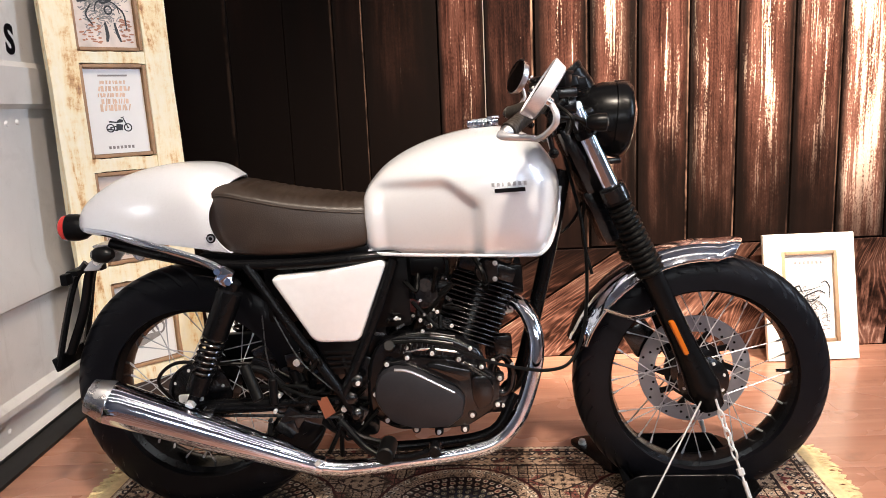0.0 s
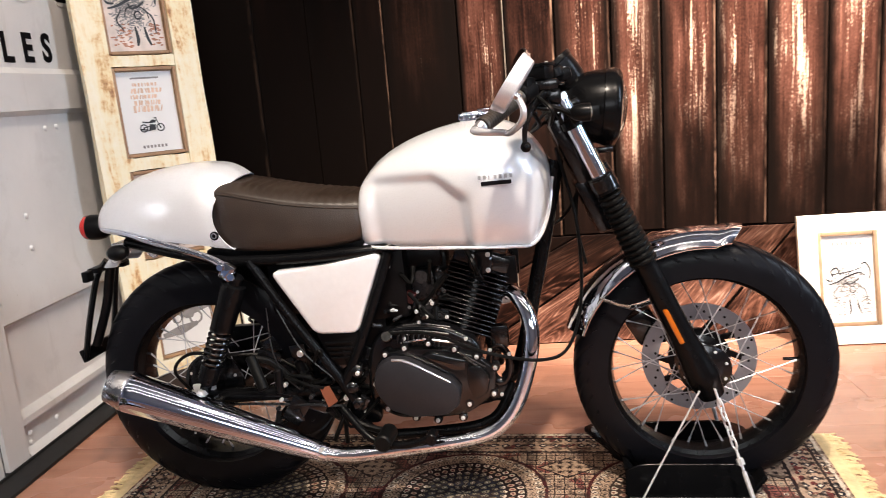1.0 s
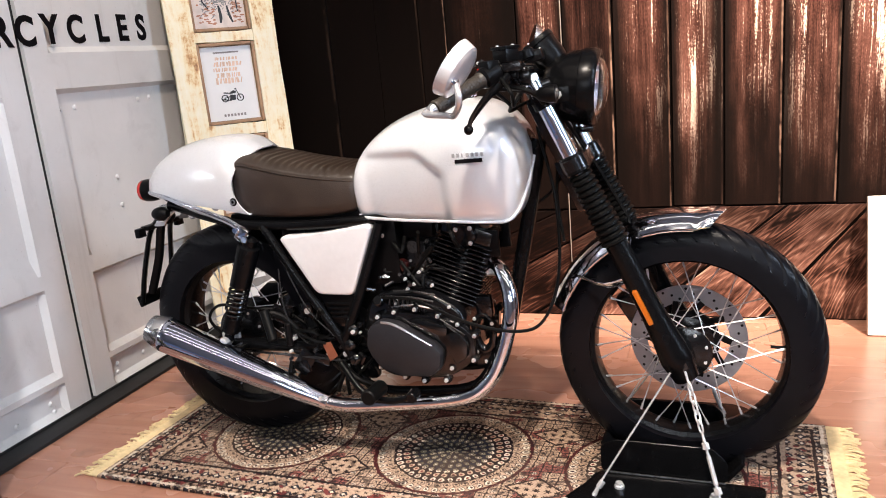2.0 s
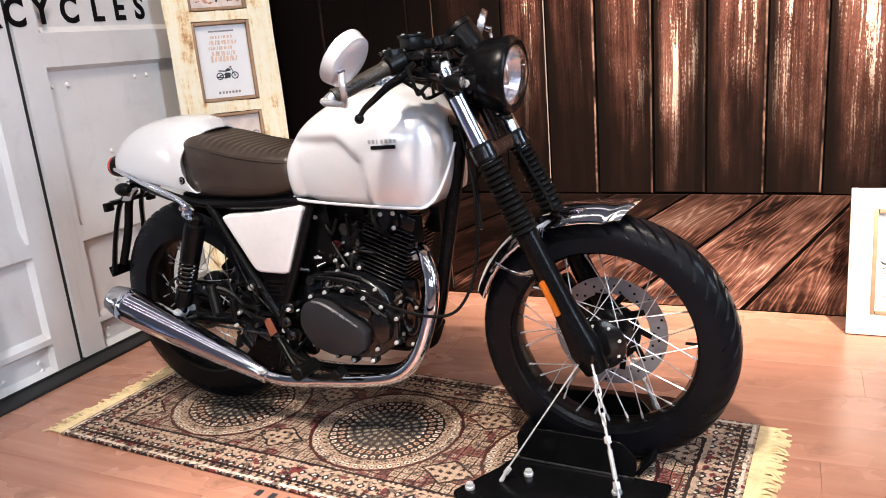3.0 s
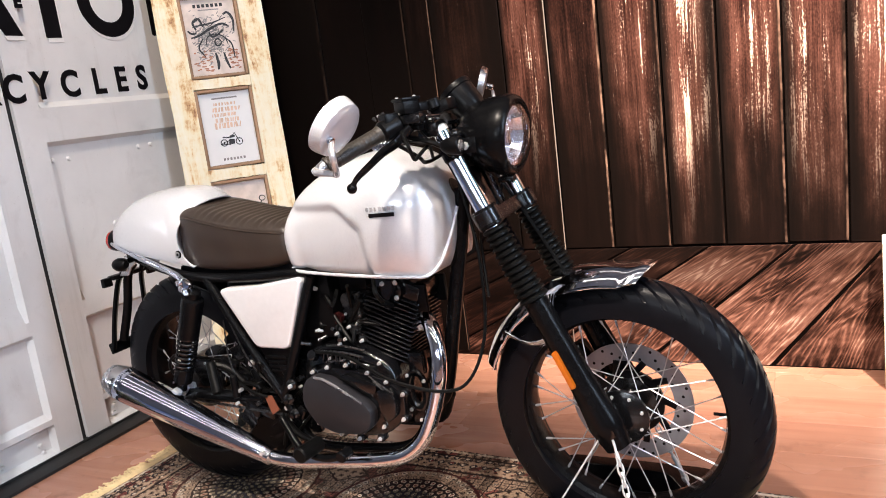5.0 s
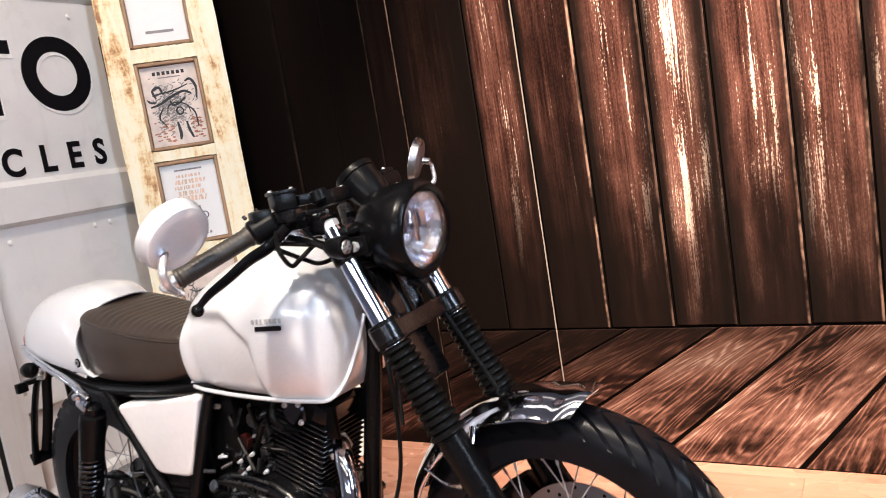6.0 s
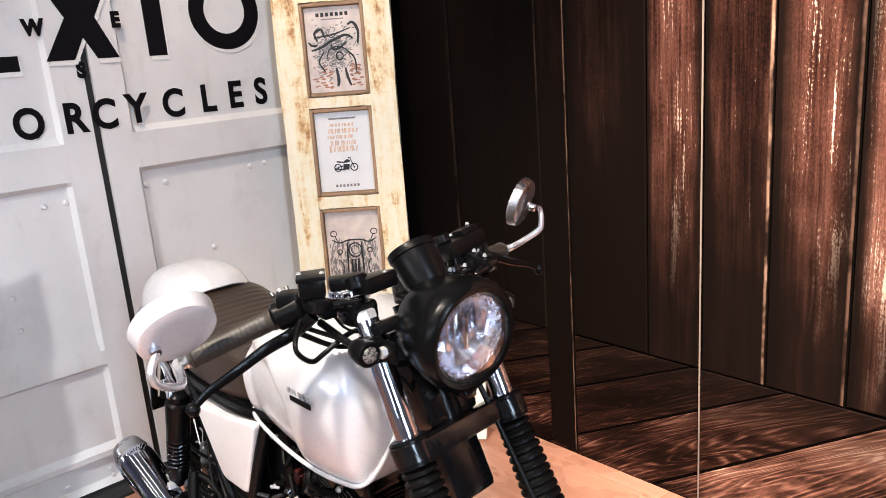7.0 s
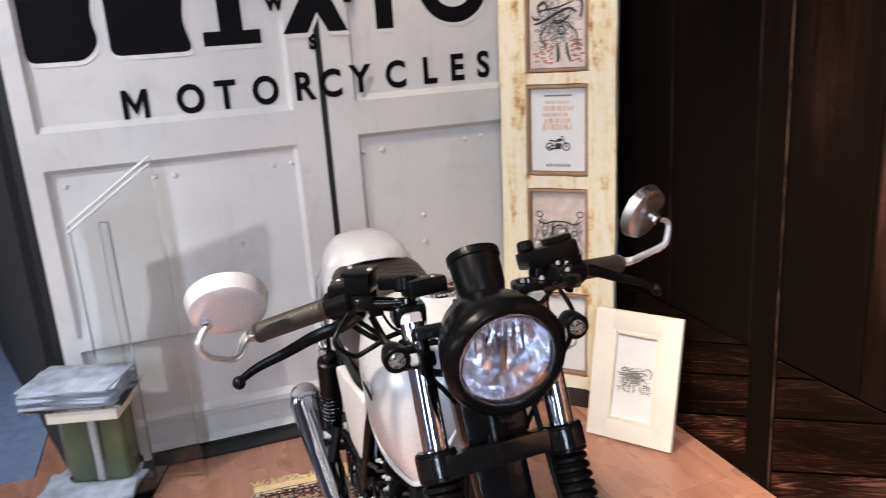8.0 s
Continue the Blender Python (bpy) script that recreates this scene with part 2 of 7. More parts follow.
def wood_backdrop():
    """Photo print of weathered boards. UV: u across the board, v metres up; each board stores where its pale flecks run."""
    g = Nodes("weathered_board_print")
    M = g.math
    r = g.rnd(37.0)
    wear_tone, band, left, right, edge = (g.attr(k) for k in ("wear_tone", "band", "left", "right", "edge"))
    u, z, _ = g.split(g.coords("UV"))
    x = M("ADD", M("MULTIPLY", u, 0.19), r)
    wob = M("MULTIPLY", M("SUBTRACT", g.noise(g.join(r, M("MULTIPLY", z, 1.7)), 1.0, 3), 0.5), 0.5)
    sx = M("ADD", x, M("MULTIPLY", g.noise(g.join(M("MULTIPLY", x, 9.0), M("MULTIPLY", z, 2.2)), 1.0, 3), 0.02))
    grain = g.noise(g.join(M("MULTIPLY", sx, 30.0), M("MULTIPLY", z, 0.9)), 1.0, 5, 0.62)
    streak = g.noise(g.join(M("MULTIPLY", sx, 150.0), M("MULTIPLY", z, 3.2)), 1.0, 6, 0.62)
    grit = g.noise(g.join(M("MULTIPLY", x, 230.0), M("MULTIPLY", z, 95.0)), 1.0, 4, 0.7)
    patch = g.noise(g.join(M("MULTIPLY", x, 7.0), M("MULTIPLY", z, 2.1)), 1.0, 5, 0.65)
    zone = g.noise(g.join(M("ADD", M("MULTIPLY", sx, 24.0), 7.0), M("MULTIPLY", z, 1.7)), 1.0, 4, 0.6)
    foot = g.ramp(M("ADD", M("ADD", M("MULTIPLY", z, 0.5), M("MULTIPLY", M("SUBTRACT", wear_tone, 0.72), 0.28)), M("ADD", M("MULTIPLY", M("SUBTRACT", patch, 0.5), 0.3), M("MULTIPLY", M("SUBTRACT", grain, 0.5), 0.14))), [(0.26, 0.0), (0.38, 0.35), (0.52, 1.0)])
    body = M("ADD", M("MULTIPLY", grain, 0.28), M("ADD", M("MULTIPLY", streak, 0.22), M("ADD", M("MULTIPLY", grit, 0.2), M("MULTIPLY", patch, 0.3))))
    col = g.ramp(M("ADD", body, M("MULTIPLY", M("SUBTRACT", wear_tone, 0.6), 0.16)), [(0.4, (0.006, 0.0024, 0.002)), (0.46, (0.029, 0.0108, 0.0078)), (0.54, (0.085, 0.0345, 0.0245)), (0.64, (0.22, 0.106, 0.077))])
    # near-black mix: light falling off to the left, put into the colour
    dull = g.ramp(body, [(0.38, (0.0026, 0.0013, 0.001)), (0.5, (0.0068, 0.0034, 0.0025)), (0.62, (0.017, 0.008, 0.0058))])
    dull = g.mix(g.ramp(wear_tone, [(0.0, 0.25), (0.15, 1.0)]), (0.001, 0.0006, 0.0005), dull)
    col = g.mix(g.ramp(wear_tone, [(0.12, 0.0), (0.5, 1.0)]), dull, col)
    # narrow granular flecks of bare wood, thickest along each board's band
    off = M("SUBTRACT", u, M("ADD", band, wob))
    near = M("SUBTRACT", 1.0, M("MULTIPLY", M("ABSOLUTE", off), 3.2))
    f = M("ADD", M("MULTIPLY", streak, 0.62), M("ADD", M("MULTIPLY", grit, 0.42), M("MULTIPLY", zone, 0.62)))
    f = M("ADD", f, M("ADD", M("MULTIPLY", M("MAXIMUM", near, -0.5), 0.07), M("MULTIPLY", M("SUBTRACT", patch, 0.5), 0.35)))
    f = M("ADD", f, M("MULTIPLY", M("SUBTRACT", wear_tone, 0.75), 0.22))
    bare = M("MULTIPLY", M("MULTIPLY", g.ramp(f, [(0.915, 0.0), (0.985, 1.0)]), g.ramp(wear_tone, [(0.1, 0.0), (0.3, 1.0)])), foot)
    col = g.mix(bare, col, g.mix(grit, (0.28, 0.16, 0.11), (0.74, 0.58, 0.47)))
    # pale ragged arris beside the gap, a lit edge painted into the print
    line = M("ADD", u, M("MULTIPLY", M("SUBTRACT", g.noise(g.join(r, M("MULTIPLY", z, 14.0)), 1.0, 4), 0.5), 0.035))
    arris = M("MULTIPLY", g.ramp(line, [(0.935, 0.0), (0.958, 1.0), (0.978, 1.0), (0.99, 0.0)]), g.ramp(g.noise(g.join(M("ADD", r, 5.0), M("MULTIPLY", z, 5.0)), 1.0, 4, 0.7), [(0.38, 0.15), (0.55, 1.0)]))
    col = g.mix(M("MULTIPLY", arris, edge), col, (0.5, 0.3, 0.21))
    # shading painted in at the foot; dark printed joints with soft shadow sides
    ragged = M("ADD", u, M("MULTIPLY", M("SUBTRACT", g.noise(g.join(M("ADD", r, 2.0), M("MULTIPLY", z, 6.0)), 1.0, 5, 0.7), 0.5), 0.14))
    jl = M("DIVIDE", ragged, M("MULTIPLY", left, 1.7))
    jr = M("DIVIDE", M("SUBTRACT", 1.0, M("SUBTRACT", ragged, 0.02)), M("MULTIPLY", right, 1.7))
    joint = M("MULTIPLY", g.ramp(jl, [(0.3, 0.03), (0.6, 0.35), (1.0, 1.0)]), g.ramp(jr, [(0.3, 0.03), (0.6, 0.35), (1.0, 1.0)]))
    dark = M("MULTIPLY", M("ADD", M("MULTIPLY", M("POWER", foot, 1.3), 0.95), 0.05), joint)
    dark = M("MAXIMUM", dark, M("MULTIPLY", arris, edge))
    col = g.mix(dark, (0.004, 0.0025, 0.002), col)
    g.set(color=col, rough=g.ramp(streak, [(0.3, 0.42), (0.7, 0.55)]), spec=0.03)
    return g.set(normal=g.bump(body, 0.05, 0.001))


def wood_floor_print():
    """Printed picture of old floorboards. UV: u across the board, v depth; thin pale growth rings on brown, dark
    patches.
    """
    g = Nodes("old_floorboard_print")
    M = g.math
    r = g.rnd(23.0)
    wear_tone = g.attr("wear_tone")
    u, v, _ = g.split(g.coords("UV"))
    field = g.noise(g.join(M("ADD", M("MULTIPLY", u, 2.3), r), M("ADD", M("MULTIPLY", v, 0.85), r)), 1.0, 2, 0.35)
    grain = g.noise(g.join(M("ADD", M("MULTIPLY", u, 26.0), r), M("MULTIPLY", v, 5.0)), 1.0, 5, 0.65)
    wave = M("MULTIPLY", M("ADD", M("SINE", M("ADD", M("MULTIPLY", field, 210.0), M("MULTIPLY", grain, 3.5))), 1.0), 0.5)
    rings = M("MULTIPLY", M("POWER", wave, 2.2), g.ramp(grain, [(0.36, 0.25), (0.56, 1.0)]))
    fine = g.noise(g.join(M("ADD", M("MULTIPLY", u, 70.0), r), M("MULTIPLY", v, 30.0)), 1.0, 4, 0.6)
    patch = g.noise(g.join(M("ADD", M("MULTIPLY", u, 1.1), r), M("ADD", M("MULTIPLY", v, 2.6), r)), 1.0, 4, 0.6)
    s = M("ADD", M("MULTIPLY", rings, 0.19), M("ADD", M("MULTIPLY", grain, 0.38), M("MULTIPLY", fine, 0.24)))
    s = M("ADD", s, M("ADD", M("MULTIPLY", M("SUBTRACT", patch, 0.51), 1.25), M("MULTIPLY", M("SUBTRACT", wear_tone, 0.6), 0.32)))
    col = g.ramp(s, [(0.2, (0.006, 0.003, 0.0022)), (0.32, (0.033, 0.014, 0.0098)), (0.45, (0.115, 0.05, 0.034)), (0.58, (0.21, 0.1, 0.07)), (0.74, (0.44, 0.28, 0.21))])
    dull = g.ramp(s, [(0.08, (0.004, 0.002, 0.0015)), (0.24, (0.014, 0.0055, 0.004)), (0.38, (0.05, 0.019, 0.0125)), (0.5, (0.16, 0.072, 0.05))])
    # boards darken unevenly towards the far ends
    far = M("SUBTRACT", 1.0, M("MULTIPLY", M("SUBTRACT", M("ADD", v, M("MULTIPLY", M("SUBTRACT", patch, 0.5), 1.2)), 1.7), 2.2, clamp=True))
    keep = M("ADD", M("MULTIPLY", far, g.attr("far_dark")), M("SUBTRACT", 1.0, g.attr("far_dark")))
    mixed = g.mix(g.ramp(wear_tone, [(0.25, 0.0), (0.75, 1.0)]), dull, col)
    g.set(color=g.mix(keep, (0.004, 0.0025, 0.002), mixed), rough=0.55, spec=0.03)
    return g.set(normal=g.bump(s, 0.15, 0.0015))


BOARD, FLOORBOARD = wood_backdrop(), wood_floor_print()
BOARD_GAP = plain("dark_board_gap", (0.002, 0.0012, 0.0009), 0.9, spec=0.02)
SEAM_TAPE = plain("pale_print_seam", (0.2, 0.16, 0.13), 0.5)


def laminate():
    g = Nodes("orange_brown_laminate")
    v = g.coords()
    x, y, z = g.split(v)
    r = g.rnd(11.0)
    grain = g.noise(g.join(g.math("ADD", g.math("MULTIPLY", x, 1.6), r), g.math("MULTIPLY", y, 26.0), 0.0), 1.0, 5, 0.6, 0.6)
    blot = g.noise(v, 1.4, 4)
    scuff = g.noise(v, 38, 6, 0.7)
    s = g.math("ADD", g.math("MULTIPLY", grain, 0.5), g.math("MULTIPLY", blot, 0.5))
    col = g.ramp(s, [(0.3, (0.28, 0.122, 0.078)), (0.55, (0.41, 0.195, 0.13)), (0.75, (0.55, 0.3, 0.215))])
    col = g.mix(g.ramp(scuff, [(0.58, 0.0), (0.76, 0.5)]), col, (0.2, 0.12, 0.085))
    pits = g.noise(v, 8.0, 6, 0.62)
    col = g.mix(g.ramp(pits, [(0.58, 0.0), (0.7, 0.45)]), col, (0.17, 0.088, 0.06))
    g.set(color=col, rough=g.ramp(blot, [(0.3, 0.2), (0.7, 0.34)]))
    return g.set(normal=g.bump(grain, 0.06, 0.001))


LAMINATE = laminate()


def container_paint():
    g = Nodes("white_container_paint")
    v = g.coords()
    a, b = g.noise(v, 2.2, 5, 0.6), g.noise(v, 40, 5)
    drip = g.noise(g.coords(scale=(9, 9, 0.8)), 2.0, 5, 0.65)
    col = g.ramp(a, [(0.3, (0.60, 0.585, 0.565)), (0.7, (0.72, 0.70, 0.68))])
    col = g.mix(g.ramp(drip, [(0.58, 0.0), (0.78, 0.35)]), col, (0.42, 0.39, 0.35))
    smudge, speck = g.noise(v, 6.5, 6, 0.65, 0.4), g.noise(v, 150, 3, 0.6)
    col = g.mix(g.ramp(smudge, [(0.56, 0.0), (0.74, 0.3)]), col, (0.4, 0.37, 0.35))
    col = g.mix(g.ramp(speck, [(0.68, 0.0), (0.76, 0.55)]), col, (0.34, 0.28, 0.23))
    g.set(color=col, rough=g.ramp(b, [(0.3, 0.38), (0.7, 0.55)]))
    return g.set(normal=g.bump(g.math("ADD", b, g.math("MULTIPLY", a, 1.5)), 0.22, 0.002))


CONTAINER = container_paint()
LETTER = plain("black_letter_paint", (0.004, 0.0035, 0.0045), 0.6, var=0.4, spec=0.08)
LETTER_EDGE = plain("white_letter_edge", (0.75, 0.73, 0.7), 0.5)
DARK_SEAL = plain("black_door_seal", (0.008, 0.008, 0.008), 0.6)


def peeling_paint():
    g = Nodes("peeling_cream_paint_on_wood")
    v = g.coords()
    x, y, z = g.split(v)
    streak = g.noise(g.coords(scale=(8, 8, 1.1)), 3.0, 6, 0.65, 0.5)
    chips = g.noise(v, 26, 6, 0.7)
    s = g.math("ADD", g.math("MULTIPLY", streak, 0.65), g.math("MULTIPLY", chips, 0.4))
    col = g.ramp(s, [(0.37, (0.3, 0.13, 0.055)), (0.42, (0.64, 0.37, 0.16)), (0.47, (0.82, 0.66, 0.39)), (0.53, (0.86, 0.77, 0.55)), (0.66, (0.88, 0.82, 0.66))])
    g.set(color=col, rough=g.ramp(chips, [(0.3, 0.45), (0.7, 0.7)]))
    return g.set(normal=g.bump(s, 0.5, 0.002))


PEELING = peeling_paint()
BARE_WOOD = plain("worn_bare_wood", (0.34, 0.2, 0.11), 0.6, var=0.4, scale=22, bump=0.3)
BARE_DARK = plain("dark_stained_wood", (0.03, 0.018, 0.012), 0.6, var=0.4, scale=22, bump=0.3)
PAPER = plain("white_poster_paper", (0.78, 0.77, 0.75), 0.5, var=0.05, scale=14)
SEPIA = plain("sepia_poster_print", (0.68, 0.57, 0.5), 0.45, var=0.3, scale=22)
PALE_INK = plain("grey_badge_print", (0.33, 0.33, 0.34), 0.4, var=0.2)
INK = plain("black_ink", (0.02, 0.02, 0.022), 0.5, var=0.4)
RED_INK = plain("faded_red_ink", (0.7, 0.49, 0.36), 0.5, var=0.3)
BRICK_INK = plain("rust_ink", (0.4, 0.17, 0.1), 0.5, var=0.4)
GREY_INK = plain("grey_ink", (0.25, 0.23, 0.22), 0.5, var=0.4)
CREAM_FRAME = plain("cream_painted_frame", (0.8, 0.75, 0.64), 0.45, var=0.1, scale=12, bump=0.15)
GILT = plain("worn_gilt_slip", (0.3, 0.19, 0.11), 0.5, metal=0.1, var=0.4)
WALL = plain("dark_hall_wall", (0.28, 0.29, 0.32), 0.8, var=0.2, scale=4)
HALL_CARPET = plain("blue_grey_carpet", (0.16, 0.22, 0.36), 0.9, var=0.3, scale=120, bump=0.4)
BLACK_CLOTH = plain("black_molton_cloth", (0.008, 0.008, 0.009), 0.9, var=0.3, scale=40)
LEAFLET = plain("glossy_leaflet_print", (0.45, 0.5, 0.66), 0.25, var=0.7, scale=14)
GREEN_PRINT = plain("green_leaflet_print", (0.16, 0.2, 0.1), 0.35, var=0.6, scale=10)


def rug_weave():
    """Persian pattern: dark ground, round medallions, diamonds, small flowers and three border bands."""
    g = Nodes("persian_rug_weave")
    x, y, z = g.split(g.coords())
    M = g.math
    wob = M("MULTIPLY", M("SUBTRACT", g.noise(g.coords(), 60, 2), 0.5), 0.011)
    x, y = M("ADD", x, wob), M("ADD", y, wob)
    ax, ay = M("ABSOLUTE", x), M("ABSOLUTE", y)
    cream, rust, navy, dark, sand = (0.62, 0.52, 0.41), (0.14, 0.03, 0.027), (0.014, 0.016, 0.025), (0.013, 0.007, 0.0075), (0.4, 0.28, 0.2)
    moss = (0.16, 0.14, 0.095)
    # small flowers all over
    cell = 0.026
    fx = M("SUBTRACT", M("FRACT", M("DIVIDE", x, cell)), 0.5)
    fy = M("SUBTRACT", M("FRACT", M("DIVIDE", y, cell)), 0.5)
    d = M("SQRT", M("ADD", M("MULTIPLY", fx, fx), M("MULTIPLY", fy, fy)))
    th = M("ARCTAN2", fy, fx)
    petal = M("ADD", 0.27, M("MULTIPLY", M("COSINE", M("MULTIPLY", th, 6.0)), 0.1))
    flower = M("LESS_THAN", d, petal)
    core = M("LESS_THAN", d, 0.1)
    rnd = g.voronoi(g.join(M("FLOOR", M("DIVIDE", x, cell)), M("FLOOR", M("DIVIDE", y, cell)), 0.0), 1.0, out="Color")
    r1 = g.split(rnd)
    rose = (0.22, 0.075, 0.06)
    ground = g.mix(M("GREATER_THAN", g.noise(g.coords(), 11, 2), 0.56), sand, rose)
    tint = g.mix(M("GREATER_THAN", r1[0], 0.4), cream, ground)
    field = g.mix(flower, ground, dark)
    field = g.mix(M("LESS_THAN", d, M("SUBTRACT", petal, 0.1)), field, tint)
    field = g.mix(core, field, navy)
    field = g.mix(M("GREATER_THAN", M("MAXIMUM", M("ABSOLUTE", fx), M("ABSOLUTE", fy)), 0.43), field, dark)
    # diamonds between
    dx = M("SUBTRACT", M("FRACT", M("ADD", M("DIVIDE", x, 0.2675), 0.5)), 0.5)
    dia = M("ADD", M("MULTIPLY", M("ABSOLUTE", dx), 0.2675), M("MULTIPLY", M("ABSOLUTE", M("SUBTRACT", ay, 0.14)), 1.4))
    field = g.mix(M("LESS_THAN", dia, 0.075), field, g.mix(flower, sand, dark))
    field = g.mix(M("LESS_THAN", M("ABSOLUTE", M("SUBTRACT", dia, 0.075)), 0.005), field, dark)
    # medallions along the middle
    px = M("MULTIPLY", M("SUBTRACT", M("FRACT", M("ADD", M("DIVIDE", x, 0.535), 0.5)), 0.5), 0.535)
    rr = M("SQRT", M("ADD", M("MULTIPLY", px, px), M("MULTIPLY", y, y)))
    an = M("ARCTAN2", y, px)
    inside = M("LESS_THAN", rr, 0.216)
    # rings of small petals round a dark heart
    step = 0.0235
    band = M("FLOOR", M("DIVIDE", rr, step))
    pr = M("SUBTRACT", M("FRACT", M("DIVIDE", rr, step)), 0.5)
    count = M("MULTIPLY", M("ADD", band, 1.0), 6.0)
    pa = M("SUBTRACT", M("FRACT", M("ADD", M("MULTIPLY", an, M("DIVIDE", count, 2 * math.pi)), M("MULTIPLY", band, 0.5))), 0.5)
    pd = M("SQRT", M("ADD", M("MULTIPLY", M("MULTIPLY", pa, pa), 1.5), M("MULTIPLY", pr, pr)))
    heart = M("LESS_THAN", rr, 0.108)
    middle = M("LESS_THAN", rr, 0.16)
    fill = g.mix(heart, g.mix(M("GREATER_THAN", M("FRACT", M("MULTIPLY", band, 0.5)), 0.25), cream, sand), moss)
    back = g.mix(heart, g.mix(middle, sand, dark), navy)
    med = g.mix(M("LESS_THAN", pd, 0.5), back, dark)
    med = g.mix(M("LESS_THAN", pd, 0.4), med, fill)
    med = g.mix(M("LESS_THAN", pd, 0.19), med, g.mix(heart, g.mix(middle, dark, rust), navy))
    med = g.mix(M("MULTIPLY", heart, M("LESS_THAN", pd, 0.1)), med, cream)
    med = g.mix(M("LESS_THAN", M("ABSOLUTE", M("SUBTRACT", rr, 0.162)), 0.003), med, dark)
    field = g.mix(inside, field, med)
    field = g.mix(M("LESS_THAN", M("ABSOLUTE", M("SUBTRACT", rr, 0.216)), 0.0045), field, (0.05, 0.008, 0.009))
    # border bands
    edge = M("MINIMUM", M("SUBTRACT", 0.945, ax), M("SUBTRACT", 0.35, ay))
    bx = M("SUBTRACT", M("FRACT", M("DIVIDE", M("ADD", x, M("MULTIPLY", y, 0.0)), 0.036)), 0.5)
    by = M("SUBTRACT", M("FRACT", M("DIVIDE", y, 0.036)), 0.5)
    lat = M("LESS_THAN", M("ADD", M("ABSOLUTE", bx), M("ABSOLUTE", by)), 0.36)
    lat2 = M("LESS_THAN", M("ADD", M("ABSOLUTE", bx), M("ABSOLUTE", by)), 0.17)
    border = g.mix(lat, g.mix(flower, sand, dark), navy)
    border = g.mix(lat2, border, cream)
    border = g.mix(M("GREATER_THAN", g.noise(g.coords(), 30, 2), 0.6), border, rust)
    field = g.mix(M("LESS_THAN", edge, 0.12), field, border)
    for e, c in ((0.12, dark), (0.107, sand), (0.036, dark), (0.012, cream)):
        field = g.mix(M("LESS_THAN", M("ABSOLUTE", M("SUBTRACT", edge, e)), 0.0045), field, c)
    fine = g.noise(g.coords(), 240, 3)
    worn = g.noise(g.coords(), 3.5, 4)
    field = g.mix(g.ramp(fine, [(0.45, 0.0), (0.75, 0.55)]), field, dark)
    field = g.mix(g.ramp(g.noise(g.coords(), 42, 3, 0.6), [(0.52, 0.0), (0.62, 0.75)]), field, dark)
    field = g.mix(g.ramp(worn, [(0.45, 0.0), (0.8, 0.16)]), field, sand)
    g.set(color=field, rough=0.95, spec=0.1)
    return g.set(normal=g.bump(fine, 0.5, 0.003))


RUG = rug_weave()
FRINGE = plain("cream_wool_fringe", (0.66, 0.5, 0.27), 0.9, var=0.3, scale=60)

# ---- large structure ----
structure = lambda ob, label, category: tagged(ob, label, category, kind="structure")

BACK, CONT = 3.36, -1.125
floor_geo = box((1.0, 0.6, -0.055), (10.0, 9.0, 0.1))
floor = structure(obj("floor", *floor_geo, LAMINATE, smooth=0), "orange-brown wood laminate floor with scuffed boards", "floor")
ceiling = structure(obj("ceiling", *box((1.0, 0.6, 4.3), (10.0, 9.0, 0.1)), WALL, smooth=0), "dark hall ceiling far overhead", "ceiling")
for name, c, s in (("wall_west", (-4.05, 0.6, 2.1), (0.1, 9.0, 4.3)), ("wall_east", (6.05, 0.6, 2.1), (0.1, 9.0, 4.3)), ("wall_south", (1.0, -3.95, 2.1), (10.0, 0.1, 4.3)),
                   ("wall_north", (1.0, 5.15, 2.1), (10.0, 0.1, 4.3))):
    structure(obj(name, *box(c, s), WALL, smooth=0), "dark blue-grey exhibition hall wall", "wall")


